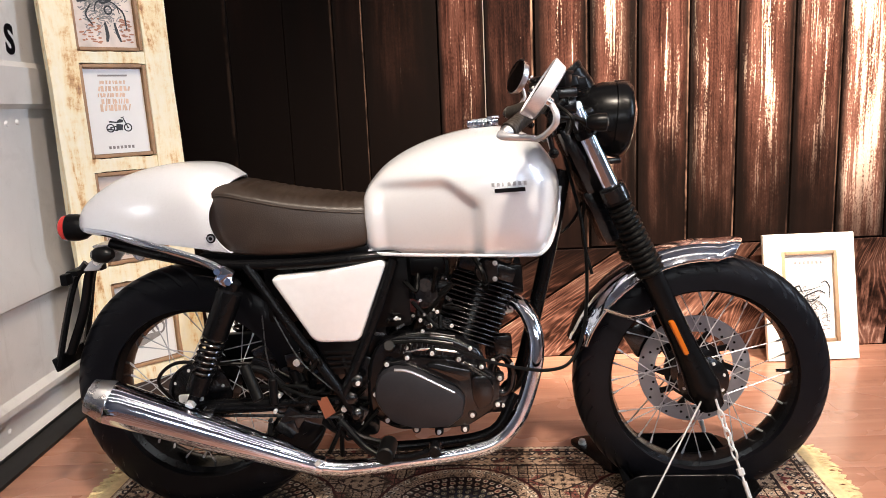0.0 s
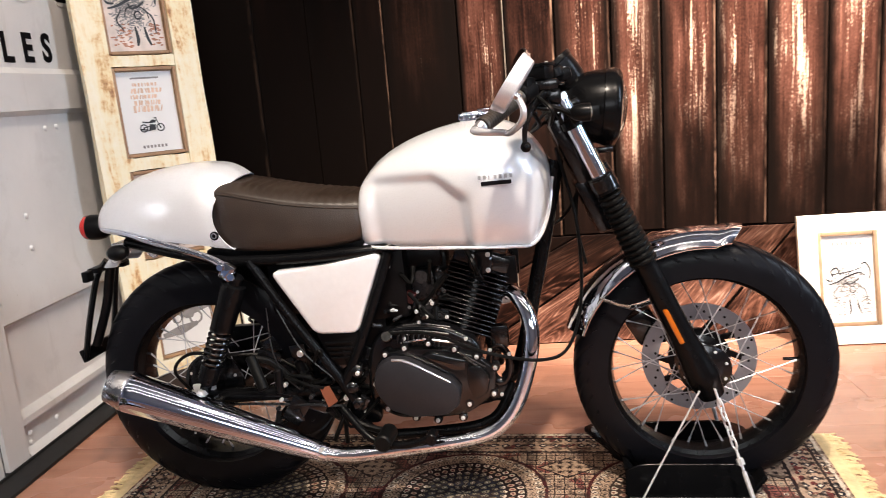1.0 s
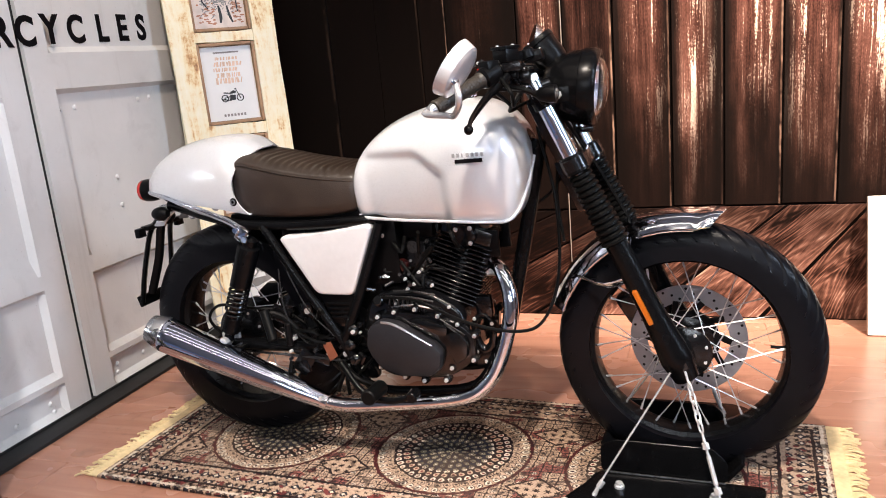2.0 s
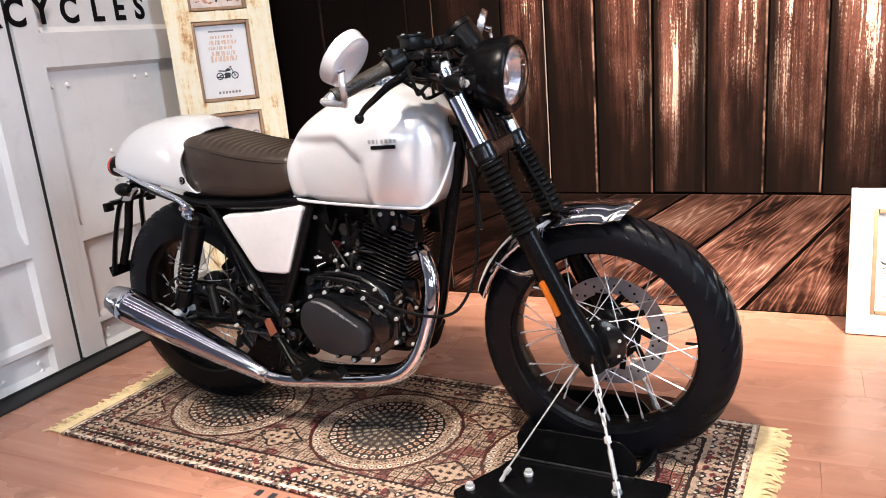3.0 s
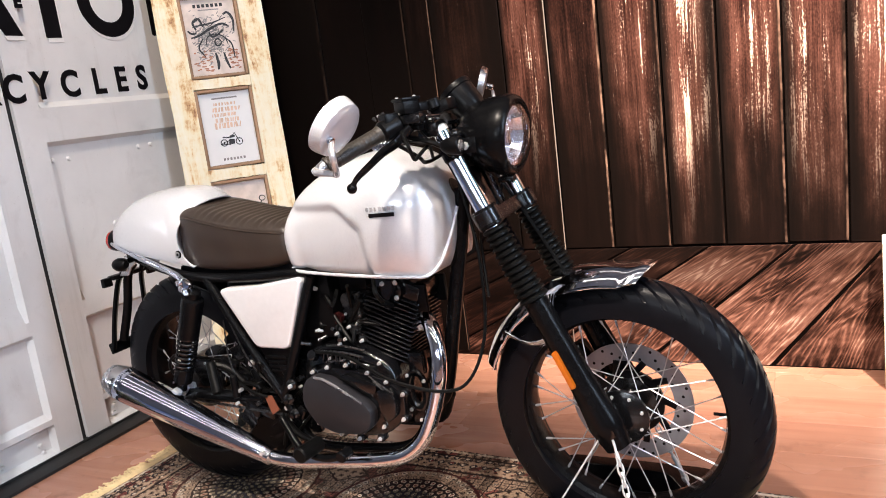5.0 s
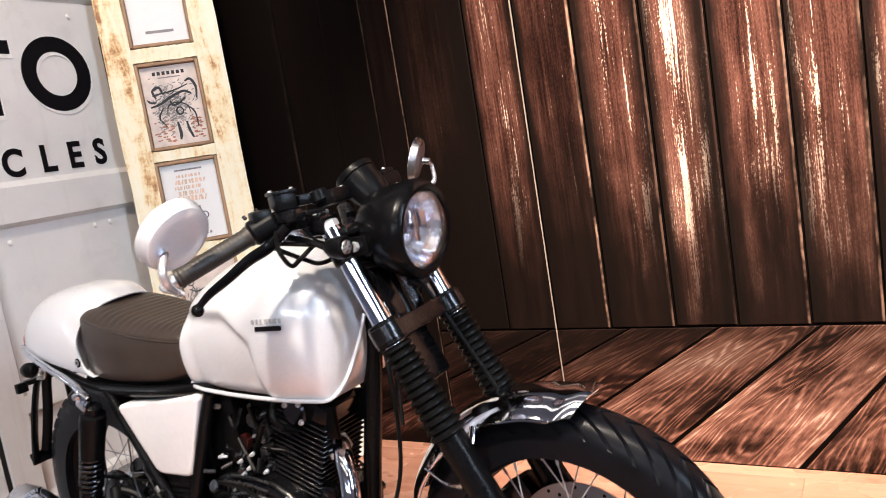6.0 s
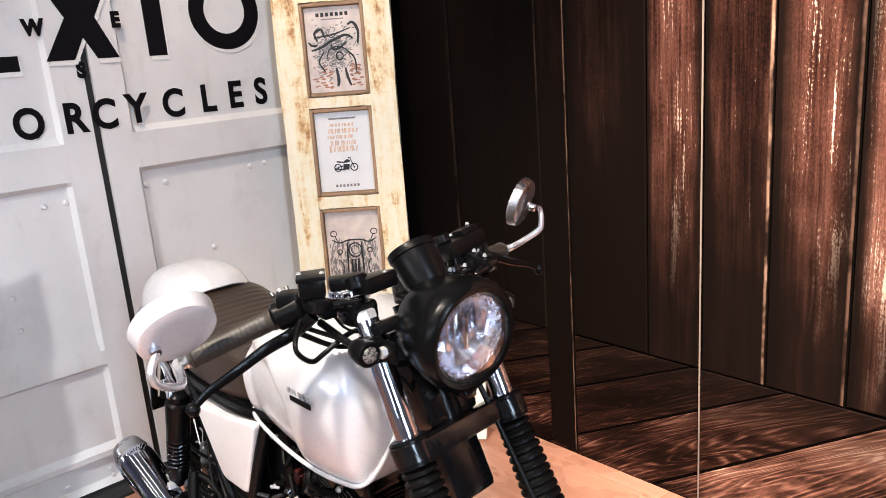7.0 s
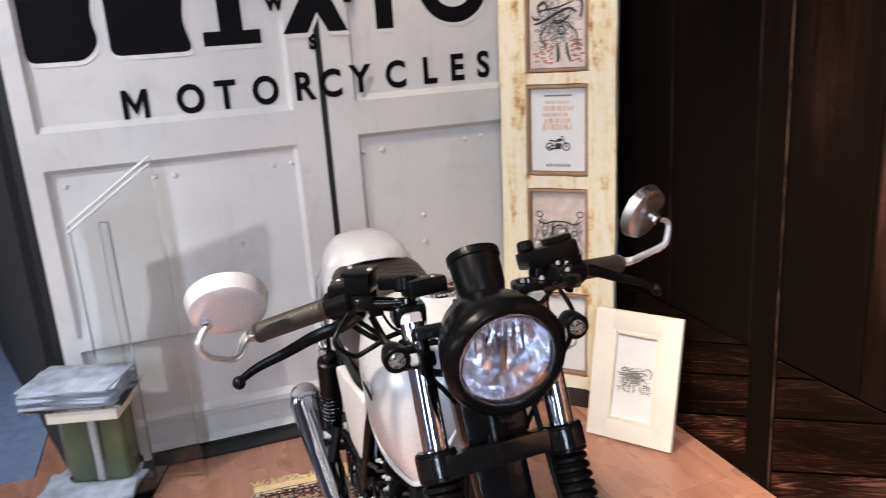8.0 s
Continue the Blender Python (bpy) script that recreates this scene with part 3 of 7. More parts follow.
def backdrop():
    """Stretched photo print of a barn: upright boards above, floorboards running to a far point below."""
    wall = structure(obj("wall_backdrop", *box((1.0, BACK + 0.03, 1.35), (4.3, 0.04, 2.7)), BOARD_GAP, smooth=0), "printed backdrop of weathered brown barn boards above old floorboards", "backdrop wall")
    # upper boards: left edge, bare wood with painted-in brightness, where its flecks run, dark joint on either side,
    # pale arris
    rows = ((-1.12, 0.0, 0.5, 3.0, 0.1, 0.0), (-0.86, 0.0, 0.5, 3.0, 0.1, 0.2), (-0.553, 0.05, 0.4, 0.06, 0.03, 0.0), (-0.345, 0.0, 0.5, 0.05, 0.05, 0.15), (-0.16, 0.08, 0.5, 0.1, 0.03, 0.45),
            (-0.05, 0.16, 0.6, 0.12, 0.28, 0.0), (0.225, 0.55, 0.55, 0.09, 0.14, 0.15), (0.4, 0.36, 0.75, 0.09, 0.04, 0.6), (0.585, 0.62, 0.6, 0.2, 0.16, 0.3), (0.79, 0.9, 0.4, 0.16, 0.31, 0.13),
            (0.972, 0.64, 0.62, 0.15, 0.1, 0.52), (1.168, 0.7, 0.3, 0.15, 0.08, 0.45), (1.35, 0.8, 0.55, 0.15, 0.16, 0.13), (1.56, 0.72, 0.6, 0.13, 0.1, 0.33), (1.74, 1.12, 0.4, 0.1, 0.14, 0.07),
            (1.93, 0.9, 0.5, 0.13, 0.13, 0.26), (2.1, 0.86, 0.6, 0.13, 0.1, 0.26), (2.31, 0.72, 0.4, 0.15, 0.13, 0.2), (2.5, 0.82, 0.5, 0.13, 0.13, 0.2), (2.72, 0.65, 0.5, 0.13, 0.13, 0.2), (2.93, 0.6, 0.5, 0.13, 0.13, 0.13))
    xs = [row[0] for row in rows] + [3.14]
    rng = random.Random(4)
    for (a, wear_tone, band, left, right, edge_line), b in zip(rows, xs[1:]):
        gap0, gap1 = rng.uniform(0.002, 0.005), rng.uniform(0.002, 0.005)
        if wear_tone < 0.2:
            gap0, gap1 = 0.0004, 0.0004
        z0, z1 = 0.443 + rng.uniform(-0.006, 0.004), 2.7
        if a == -0.16:
            z0 = 0.02
        proud = 0.003 + rng.uniform(0, 0.003) + (0.006 if a == -0.16 else 0)
        edge = [(a + gap0, z0), (b - gap1, z0), (b - gap1, z1), (a + gap0, z1)]
        geo = plate(edge, 0.004 + proud, Matrix.Translation((0, BACK + 0.012, 0)) @ SIDE, 0.002, 1)
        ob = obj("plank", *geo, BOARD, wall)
        for key, value in (("wear_tone", wear_tone), ("band", band), ("left", left), ("right", right), ("edge", edge_line)):
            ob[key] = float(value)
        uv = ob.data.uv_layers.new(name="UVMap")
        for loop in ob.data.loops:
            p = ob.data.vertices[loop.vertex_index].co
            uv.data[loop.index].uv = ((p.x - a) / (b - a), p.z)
    # floorboards of the print run towards one far point
    vx, vz = 2.08, 1.18
    tops = [-1.5 + 0.27 * i for i in range(17)]
    at = lambda x46, z: vx + (x46 - vx) * (vz - z) / (vz - 0.445)
    for a, b in zip(tops, tops[1:]):
        edge = [(at(a + 0.006, 0.004), 0.004), (at(b - 0.006, 0.004), 0.004), (at(b - 0.006, 0.436), 0.436), (at(a + 0.006, 0.436), 0.436)]
        lo, hi = -1.1, 3.12
        if max(p[0] for p in edge) < lo or min(p[0] for p in edge) > hi:
            continue
        edge = clip(clip(edge, lo, 1), hi, -1)
        if len(edge) < 3:
            continue
        V, F = plate(edge, 0.006, Matrix.Translation((0, BACK + 0.012, 0)) @ SIDE, 0.002, 1)
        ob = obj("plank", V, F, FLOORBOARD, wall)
        ob["wear_tone"] = 0.16 if b < 0.75 else 0.4 if b < 1.15 else rng.uniform(0.6, 0.95)
        ob["far_dark"] = 0.85 if b < 1.2 else 0.65
        uv = ob.data.uv_layers.new(name="UVMap")
        for loop in ob.data.loops:
            p = ob.data.vertices[loop.vertex_index].co
            k = (vz - p.z) / (vz - 0.445)
            uv.data[loop.index].uv = ((vx + (p.x - vx) / k - a) / (b - a), 2.2 / k)
    obj("print_seam", *box((0.399, BACK + 0.0005, 1.35), (0.003, 0.004, 2.68)), SEAM_TAPE, wall, "thin pale seam of the print", 0)
    return wall


def clip(poly, x, sign):
    out = []
    for i in range(len(poly)):
        p, q = poly[i - 1], poly[i]
        pi, qi = (p[0] - x) * sign >= 0, (q[0] - x) * sign >= 0
        if pi != qi:
            t = (x - p[0]) / (q[0] - p[0])
            out.append((x, p[1] + t * (q[1] - p[1])))
        if qi:
            out.append(q)
    return out


backdrop()


# ---- container ----


def relief(y0, y1, z0, z1, panels, depth, back):
    """A door face in y and z with sunk panels: (y0, y1, z0, z1, side bevel, lower bevel, upper bevel)."""
    ys, zs = {y0, y1}, {z0, z1}
    for a, b, c, d, s, lo, hi in panels:
        ys |= {a, a + s, b - s, b}
        zs |= {c, c + lo, d - hi, d}
    ys, zs = sorted(ys), sorted(zs)
    cut = lambda v: min(1.0, max(0.0, v))
    V, F = [], []
    for y in ys:
        for z in zs:
            sunk = 0.0
            for a, b, c, d, s, lo, hi in panels:
                sunk = max(sunk, min(cut((y - a) / s), cut((b - y) / s), cut((z - c) / lo), cut((d - z) / hi)))
            V.append((-depth * sunk, y, z))
    m = len(zs)
    for i in range(len(ys) - 1):
        for j in range(m - 1):
            F.append((i * m + j, (i + 1) * m + j, (i + 1) * m + j + 1, i * m + j + 1))
    k = len(V)
    V += [(-back, y0, z0), (-back, y1, z0), (-back, y1, z1), (-back, y0, z1)]
    F.append((k + 3, k + 2, k + 1, k))
    lower = [i * m for i in range(len(ys))]
    upper = [i * m + m - 1 for i in range(len(ys))]
    left, right = list(range(m)), [(len(ys) - 1) * m + j for j in range(m)]
    F.append(tuple([k, k + 1] + lower[::-1]))
    F.append(tuple([k + 2, k + 3] + upper))
    F.append(tuple([k + 3, k] + left))
    F.append(tuple([k + 1, k + 2] + right[::-1]))
    return V, F


def letters(word, size, y_starts, z, x, parent, mat, name="letter"):
    """Upright letters facing +x, each its own mesh."""
    for ch, y in zip(word, y_starts):
        if ch == "M":
            k = size * 0.72
            m = Matrix(((0, 0, 1, x), (1, 0, 0, y), (0, 1, 0, z), (0, 0, 0, 1)))
            out = [(0.05, 0), (0.26, 0), (0.26, 0.62), (0.55, 0.12), (0.84, 0.62), (0.84, 0), (1.05, 0), (1.05, 1), (0.84, 1), (0.55, 0.48), (0.26, 1), (0.05, 1)]
            obj(name, *plate([(a * k * 0.87, b * k) for a, b in out], 0.003, m), mat, parent, smooth=0)
            continue
        data = bpy.data.curves.new("letter", "FONT")
        data.body, data.size, data.extrude, data.offset = ch, size, 0.0015, 0.004
        data.resolution_u = 4
        slim = 0.87
        tmp = bpy.data.objects.new("letter", data)
        me = bpy.data.meshes.new_from_object(tmp)
        bpy.data.objects.remove(tmp)
        me.materials.append(mat)
        ob = new(name, me)
        ob.parent = parent
        ob.matrix_basis = Matrix(((0, 0, 1, x), (slim, 0, 0, y), (0, 1, 0, z), (0, 0, 0, 1)))


def mark(outline, y, z, x, parent):
    """A plain black sign shape with a thin pale lower edge, facing +x."""
    m = Matrix(((0, 0, 1, x), (1, 0, 0, y), (0, 1, 0, z), (0, 0, 0, 1)))
    ob = obj("sign_shape", *plate(outline, 0.003, m), LETTER, parent, smooth=0)
    m2 = Matrix(((0, 0, 1, x - 0.0012), (1, 0, 0, y + 0.006), (0, 1, 0, z - 0.014), (0, 0, 0, 1)))
    obj("sign_edge", *plate(outline, 0.003, m2), LETTER_EDGE, parent, smooth=0)
    return ob


def container():
    box_thing = thing("shipping_container", (CONT, 2.343, 0), "white steel shipping container doors with black lettering", "container")
    drop = {"left": -0.012, "right": 0.0}
    rivet = rod((0, 0, 0), (0.007, 0, 0), 0.010, 0.006, 10)
    first = None
    doors = {}
    for side, y0, y1 in (("left", -0.965, -0.012), ("right", 0.012, 0.99)):
        s, dz = (-1 if side == "left" else 1), drop[side]
        inner, outer = 0.108, 0.911
        a, b = (-outer, -inner) if s < 0 else (inner, outer)
        panels = [(a, b, 1.19 + dz, 1.85 + dz, 0.012, 0.02, 0.03), (a, b, 0.505 + dz, 1.073 + dz, 0.014, 0.055, 0.016),
                  (a, b, 0.145, 0.446, 0.014, 0.02, 0.014), (a, b, 0.02, 0.125, 0.012, 0.02, 0.012), (a, b, 1.92, 2.37, 0.014, 0.03, 0.016)]
        door = obj("door", *relief(y0, y1, 0.013, 2.6, panels, 0.022, 0.05), CONTAINER, box_thing, "white container door with sunk pressed panels", 30)
        doors[side] = door
        spots = [(0.523, 1.012), (0.587, 1.015), (0.198, 1.008), (0.131, 1.008), (0.338, 0.744), (0.336, 0.64), (0.153, 0.05), (0.16, 0.08), (0.3, 0.07), (0.86, 1.015), (0.33, 1.78), (0.6, 1.77)]
        for y, z in spots:
            if first is None:
                first = obj("rivet", *rivet, CONTAINER, door)
                first.location = (-0.022, s * y, z + dz)
            else:
                share("rivet", first.data, door, Matrix.Translation((-0.022, s * y, z + dz)))
    obj("door_seal", *box((-0.03, 0, 1.307), (0.03, 0.026, 2.586)), DARK_SEAL, box_thing, smooth=0)
    # flat black strip on the floor along the doors
    obj("sill", *join(box((0.012, 0.01, 0.006), (0.15, 1.98, 0.012), 0.003), box((-0.02, 0.01, 0.01), (0.05, 1.98, 0.02), 0.003)), DARK_SEAL, box_thing, "black steel sill")
    obj("corner_post", *box((-0.08, -0.985, 1.3), (0.1, 0.036, 2.6), 0.01), DARK_SEAL, box_thing, "black corner post")
    obj("corner_post", *box((-0.06, 1.03, 1.3), (0.13, 0.075, 2.6), 0.01), CONTAINER, box_thing)
    for y in (-0.975, 1.035):
        obj("side_wall", *box((-1.5, y, 1.3), (2.75, 0.05, 2.56), 0.004), CONTAINER, box_thing)
    obj("roof", *box((-1.5, 0.03, 2.62), (2.85, 2.06, 0.04), 0.004), CONTAINER, box_thing)
    # word on both doors: laid on the sunk upper panels, on the flat stiles in between
    word, start, end = "MOTORCYCLES", -0.652, 0.655
    adv = [0.0, 0.152, 0.265, 0.372, 0.497, 0.575, 0.675, 0.79, 0.915, 1.01, 1.105]
    k = 1.235 / 1.105
    for ch, d in zip(word, adv):
        y = start + d * k
        side = "left" if y < -0.02 else "right"
        x = 0.001 if abs(y + 0.03) < 0.12 else -0.0205
        z = 1.192 + 0.036 * (y - start) / 1.3
        if side == "right" and x < 0:
            z += 0.004
        if y > -0.13 and y < 0.12:
            x = 0.0015
        letters(ch, 0.128, (y,), z + 0.005, x, doors[side], LETTER)
    # name sign: plain black shapes
    slab = lambda w, hgt, r=0.012: rounded([(0, 0), (w, 0), (w, hgt), (0, hgt)], r)
    mark(rounded([(0, 0), (0.17, 0), (0.215, 0.05), (0.2, 0.13), (0.215, 0.2), (0.17, 0.265), (0, 0.265)], 0.03), -0.897, 1.39, -0.0205, doors["left"])
    mark(rounded([(0, 0), (0.25, 0), (0.225, 0.1), (0.24, 0.18), (0.2, 0.265), (0, 0.265)], 0.03), -0.653, 1.396, -0.0205, doors["left"])
    mark([(0, 0), (0.185, 0), (0.185, 0.045), (0.13, 0.045), (0.13, 0.215), (0.185, 0.215), (0.185, 0.26), (0, 0.26), (0, 0.215), (0.055, 0.215), (0.055, 0.045), (0, 0.045)], -0.369, 1.407, -0.0205, doors["left"])
    cross = [(-0.118, -0.125), (-0.035, -0.125), (0, -0.06), (0.035, -0.125), (0.102, -0.125), (0.045, 0.0), (0.118, 0.135), (0.035, 0.135), (0, 0.06), (-0.035, 0.135), (-0.118, 0.135), (-0.045, 0)]
    mark(cross, 0.005, 1.555, 0.003, doors["right"])
    mark([(0.068, 0), (0.13, 0), (0.13, 0.205), (0.2, 0.205), (0.2, 0.25), (0, 0.25), (0, 0.205), (0.068, 0.205)], 0.147, 1.428, -0.0205, doors["right"])
    m = Matrix(((0, 0, 1, -0.0205), (1, 0, 0, 0.506), (0, 1, 0, 1.565), (0, 0, 0, 1)))
    obj("sign_shape", *ring(0.078, 0.132, 0.003, m), LETTER, doors["right"], smooth=0)
    m2 = Matrix(((0, 0, 1, -0.0217), (1, 0, 0, 0.512), (0, 1, 0, 1.553), (0, 0, 0, 1)))
    obj("sign_edge", *ring(0.078, 0.132, 0.003, m2), LETTER_EDGE, doors["right"], smooth=0)
    mark(slab(0.2, 0.265), 0.708, 1.44, -0.0205, doors["right"])
    for ch, y, z in (("W", -0.16, 1.51), ("E", 0.1, 1.525), ("S", -0.03, 1.378)):
        letters(ch, 0.062, (y,), z, 0.003, doors["left" if y < 0 else "right"], LETTER)
    return box_thing


container()

structure(obj("floor_hall", *box((-2.58, -1.05, 0.003), (2.8, 4.5, 0.006)), HALL_CARPET, smooth=0), "blue-grey hall carpet beside the stand", "floor")
# black wall and cloth beyond the container
side = structure(obj("wall_side", *box((0, 0, 1.35), (1.56, 0.06, 2.7)), BLACK_CLOTH, smooth=0), "black cloth-covered partition running back beside the container", "wall")
side.matrix_basis = pose(-1.9, 1.11, 0, 0, 0, 17.6)


# ---- old door with posters ----


def bike_icon(parent, m, k, mat, part_name="printed_motorcycle"):
    """A small side view of a motorcycle in ink."""
    lay = lambda x, y: m @ Matrix.Translation((x * k, y * k, 0))
    geos = [ring(0.2 * k, 0.27 * k, 0.0012, lay(-0.55, 0), 20), ring(0.2 * k, 0.27 * k, 0.0012, lay(0.55, 0), 20), ring(0.02 * k, 0.06 * k, 0.0012, lay(-0.55, 0), 10), ring(0.02 * k, 0.06 * k, 0.0012, lay(0.55, 0), 10)]
    for pts in ([(-0.6, 0.36), (-0.1, 0.3), (-0.1, 0.38), (-0.6, 0.46)], [(-0.1, 0.3), (0.25, 0.34), (0.3, 0.48), (0.1, 0.55), (-0.12, 0.44)], [(-0.22, -0.15), (0.2, -0.15), (0.25, 0.2), (-0.15, 0.25)],
                [(0.52, 0), (0.58, 0), (0.34, 0.6), (0.28, 0.6)], [(-0.55, 0.0), (-0.05, 0.1), (-0.05, 0.16), (-0.55, 0.07)], [(0.2, 0.58), (0.36, 0.64), (0.36, 0.7), (0.16, 0.64)], [(-0.8, -0.1), (-0.1, -0.2), (-0.1, -0.14), (-0.8, 0.0)]):
        geos.append(plate([(x * k, y * k) for x, y in pts], 0.0012, m))
    return obj(part_name, *join(*geos), mat, parent, smooth=0)


def scribble(parent, m, w, hgt, seed, mat, n=14):
    """Ink drawing of motorcycle parts seen close: curved strokes, rings and blots."""
    rng = random.Random(seed)
    geos = []
    for i in range(n):
        x, y = rng.uniform(-0.4, 0.4) * w, rng.uniform(-0.42, 0.2) * hgt
        if i % 3 == 0:
            r = rng.uniform(0.06, 0.16) * w
            geos.append(ring(r * 0.72, r, 0.001 + 0.00004 * i, m @ Matrix.Translation((x * 0.7, y * 0.8, 0)), 16))
        else:
            d, t = rng.uniform(0.12, 0.34) * w, rng.uniform(-0.5, 0.9)
            x, y = x * 0.6, y * 0.8
            c, s, q = math.cos(t) * d, math.sin(t) * d, rng.uniform(0.012, 0.045) * w
            nx, ny = -math.sin(t) * q, math.cos(t) * q
            geos.append(plate([(x - c + nx, y - s + ny), (x - c - nx, y - s - ny), (x + nx * -1.6, y + ny * -1.6 - q), (x + c - nx, y + s - ny), (x + c + nx, y + s + ny), (x + nx, y + ny + q)], 0.001 + 0.00004 * i, m))
    return obj("printed_drawing", *join(*geos), mat, parent, smooth=0)


def stroke(pts, w, m, lift=0.001, steps=5):
    """A flat ink line of width w through pts."""
    P = curve([(x, y, 0) for x, y in pts], steps)
    up, low = [], []
    for i, p in enumerate(P):
        d = (P[min(i + 1, len(P) - 1)] - P[max(i - 1, 0)]).normalized()
        q = w / 2 * (0.6 + 0.4 * math.sin(math.pi * i / (len(P) - 1)))
        up.append(m @ Vector((p.x - d.y * q, p.y + d.x * q, lift)))
        low.append(m @ Vector((p.x + d.y * q, p.y - d.x * q, lift)))
    n = len(P)
    return up + low, [(n + i, n + i + 1, i + 1, i) for i in range(n - 1)]


def oval(x, y, rx, ry, n=18):
    return [(x + rx * math.cos(2 * math.pi * i / n), y + ry * math.sin(2 * math.pi * i / n)) for i in range(n + 1)]


def bike_front(parent, m, w, h):
    """Ink drawing: a motorcycle from the front, before a house."""
    S = lambda pts, k=0.012: stroke([(x * w, y * h) for x, y in pts], k * w * 1.0, m, 0.001)
    geos = [S(oval(0.02, 0.0, 0.12, 0.09), 0.03), S(oval(0.02, 0.0, 0.075, 0.055)), S([(-0.4, 0.14), (-0.26, 0.1), (-0.1, 0.13), (0.14, 0.13), (0.3, 0.1), (0.44, 0.15)], 0.03), S([(-0.12, 0.1), (-0.13, -0.1), (-0.15, -0.42)], 0.035), S([(0.15, 0.1), (0.15, -0.1), (0.16, -0.42)], 0.035),
            S(oval(-0.36, 0.22, 0.06, 0.035), 0.02), S(oval(0.4, 0.23, 0.06, 0.035), 0.02), S([(-0.3, 0.12), (-0.34, 0.19)], 0.02), S([(0.33, 0.12), (0.38, 0.2)], 0.02), S(oval(-0.27, -0.02, 0.045, 0.03), 0.02), S(oval(0.3, -0.01, 0.045, 0.03), 0.02)]
    geos += [S([(x, -0.12), (x * 0.9, -0.25), (x * 0.8, -0.44)], 0.05) for x in (-0.06, 0.0, 0.07)]
    geos += [S([(-0.3, -0.12), (-0.22, -0.2), (-0.26, -0.4)], 0.02), S([(0.32, -0.12), (0.25, -0.2), (0.3, -0.4)], 0.02)]
    rng = random.Random(41)
    hatch = [S([(x, y), (x + rng.uniform(-0.03, 0.03), y + rng.uniform(0.02, 0.09))], 0.022) for x, y in ((rng.uniform(-0.46, 0.44), -0.46 + 0.55 * rng.random() ** 1.6) for _ in range(420))]
    obj("printed_drawing", *join(*geos), INK, parent, smooth=0)
    obj("printed_shading", *moved(join(*hatch), Matrix.Translation((0, 0.0003, 0))), GREY_INK, parent, smooth=0)


def bike_bars(parent, m, w, h, ink=None, thick=0.95):
    """Ink drawing: handlebars and tank seen close, a brick wall below."""
    S = lambda pts, k=0.012: stroke([(x * w, y * h) for x, y in pts], k * w * thick, m, 0.001)
    geos = [S([(-0.42, 0.0), (-0.25, 0.03), (-0.05, 0.1), (0.2, 0.16), (0.34, 0.12)], 0.05), S([(-0.36, 0.14), (-0.2, 0.16), (0.02, 0.18), (0.3, 0.24)], 0.03), S([(-0.3, 0.1), (-0.34, 0.2), (-0.22, 0.24), (-0.16, 0.14)], 0.05), S([(-0.15, -0.1), (-0.1, 0.0), (0.06, 0.03), (0.22, -0.02), (0.27, -0.12)], 0.025), S(oval(0.08, -0.08, 0.06, 0.045), 0.03),
            S([(-0.2, -0.02), (-0.3, -0.14), (-0.2, -0.26)], 0.03), S([(0.22, -0.02), (0.34, -0.12), (0.36, -0.3)], 0.03), S([(-0.06, 0.06), (-0.02, 0.0), (0.1, 0.02), (0.22, 0.08)], 0.04), S([(0.0, -0.22), (0.02, -0.36), (0.0, -0.44)], 0.06), S([(0.16, -0.22), (0.19, -0.34), (0.24, -0.44)], 0.05),
            S([(-0.46, 0.1), (-0.4, 0.06), (-0.3, 0.06)], 0.04), S([(0.26, 0.28), (0.36, 0.3), (0.44, 0.2), (0.42, 0.05)], 0.05), S([(-0.14, 0.2), (-0.04, 0.14), (0.08, 0.2)], 0.02)]
    rng = random.Random(42)
    hatch = [S([(x, y), (x + rng.uniform(0.02, 0.07), y + rng.uniform(-0.02, 0.04))], 0.018) for x, y in ((rng.gauss(-0.08, 0.2), rng.gauss(-0.02, 0.13)) for _ in range(420)) if abs(x) < 0.42 and abs(y) < 0.4]
    brick = [S([(x, y), (x + rng.uniform(0.03, 0.09), y + rng.uniform(-0.01, 0.01))], 0.03) for x, y in ((rng.choice((rng.uniform(-0.45, -0.12), rng.uniform(0.22, 0.4))), rng.uniform(-0.45, -0.18)) for _ in range(60))]
    obj("printed_drawing", *join(*geos), ink or INK, parent, smooth=0)
    obj("printed_shading", *moved(join(*hatch), Matrix.Translation((0, 0.0003, 0))), GREY_INK, parent, smooth=0)
    tagged(obj("printed_bricks", *moved(join(*brick), Matrix.Translation((0, 0.0005, 0))), BRICK_INK if ink is None else GREY_INK, parent, smooth=0), kind="stuff")


def bars(parent, m, rows, mat):
    """Unreadable lines of print: (x, y, width, height)."""
    for x, y, w, hgt in rows:
        obj("print_line", *plate([(x - w / 2, y - hgt / 2), (x + w / 2, y - hgt / 2), (x + w / 2, y + hgt / 2), (x - w / 2, y + hgt / 2)], 0.001, m), mat, parent, smooth=0)


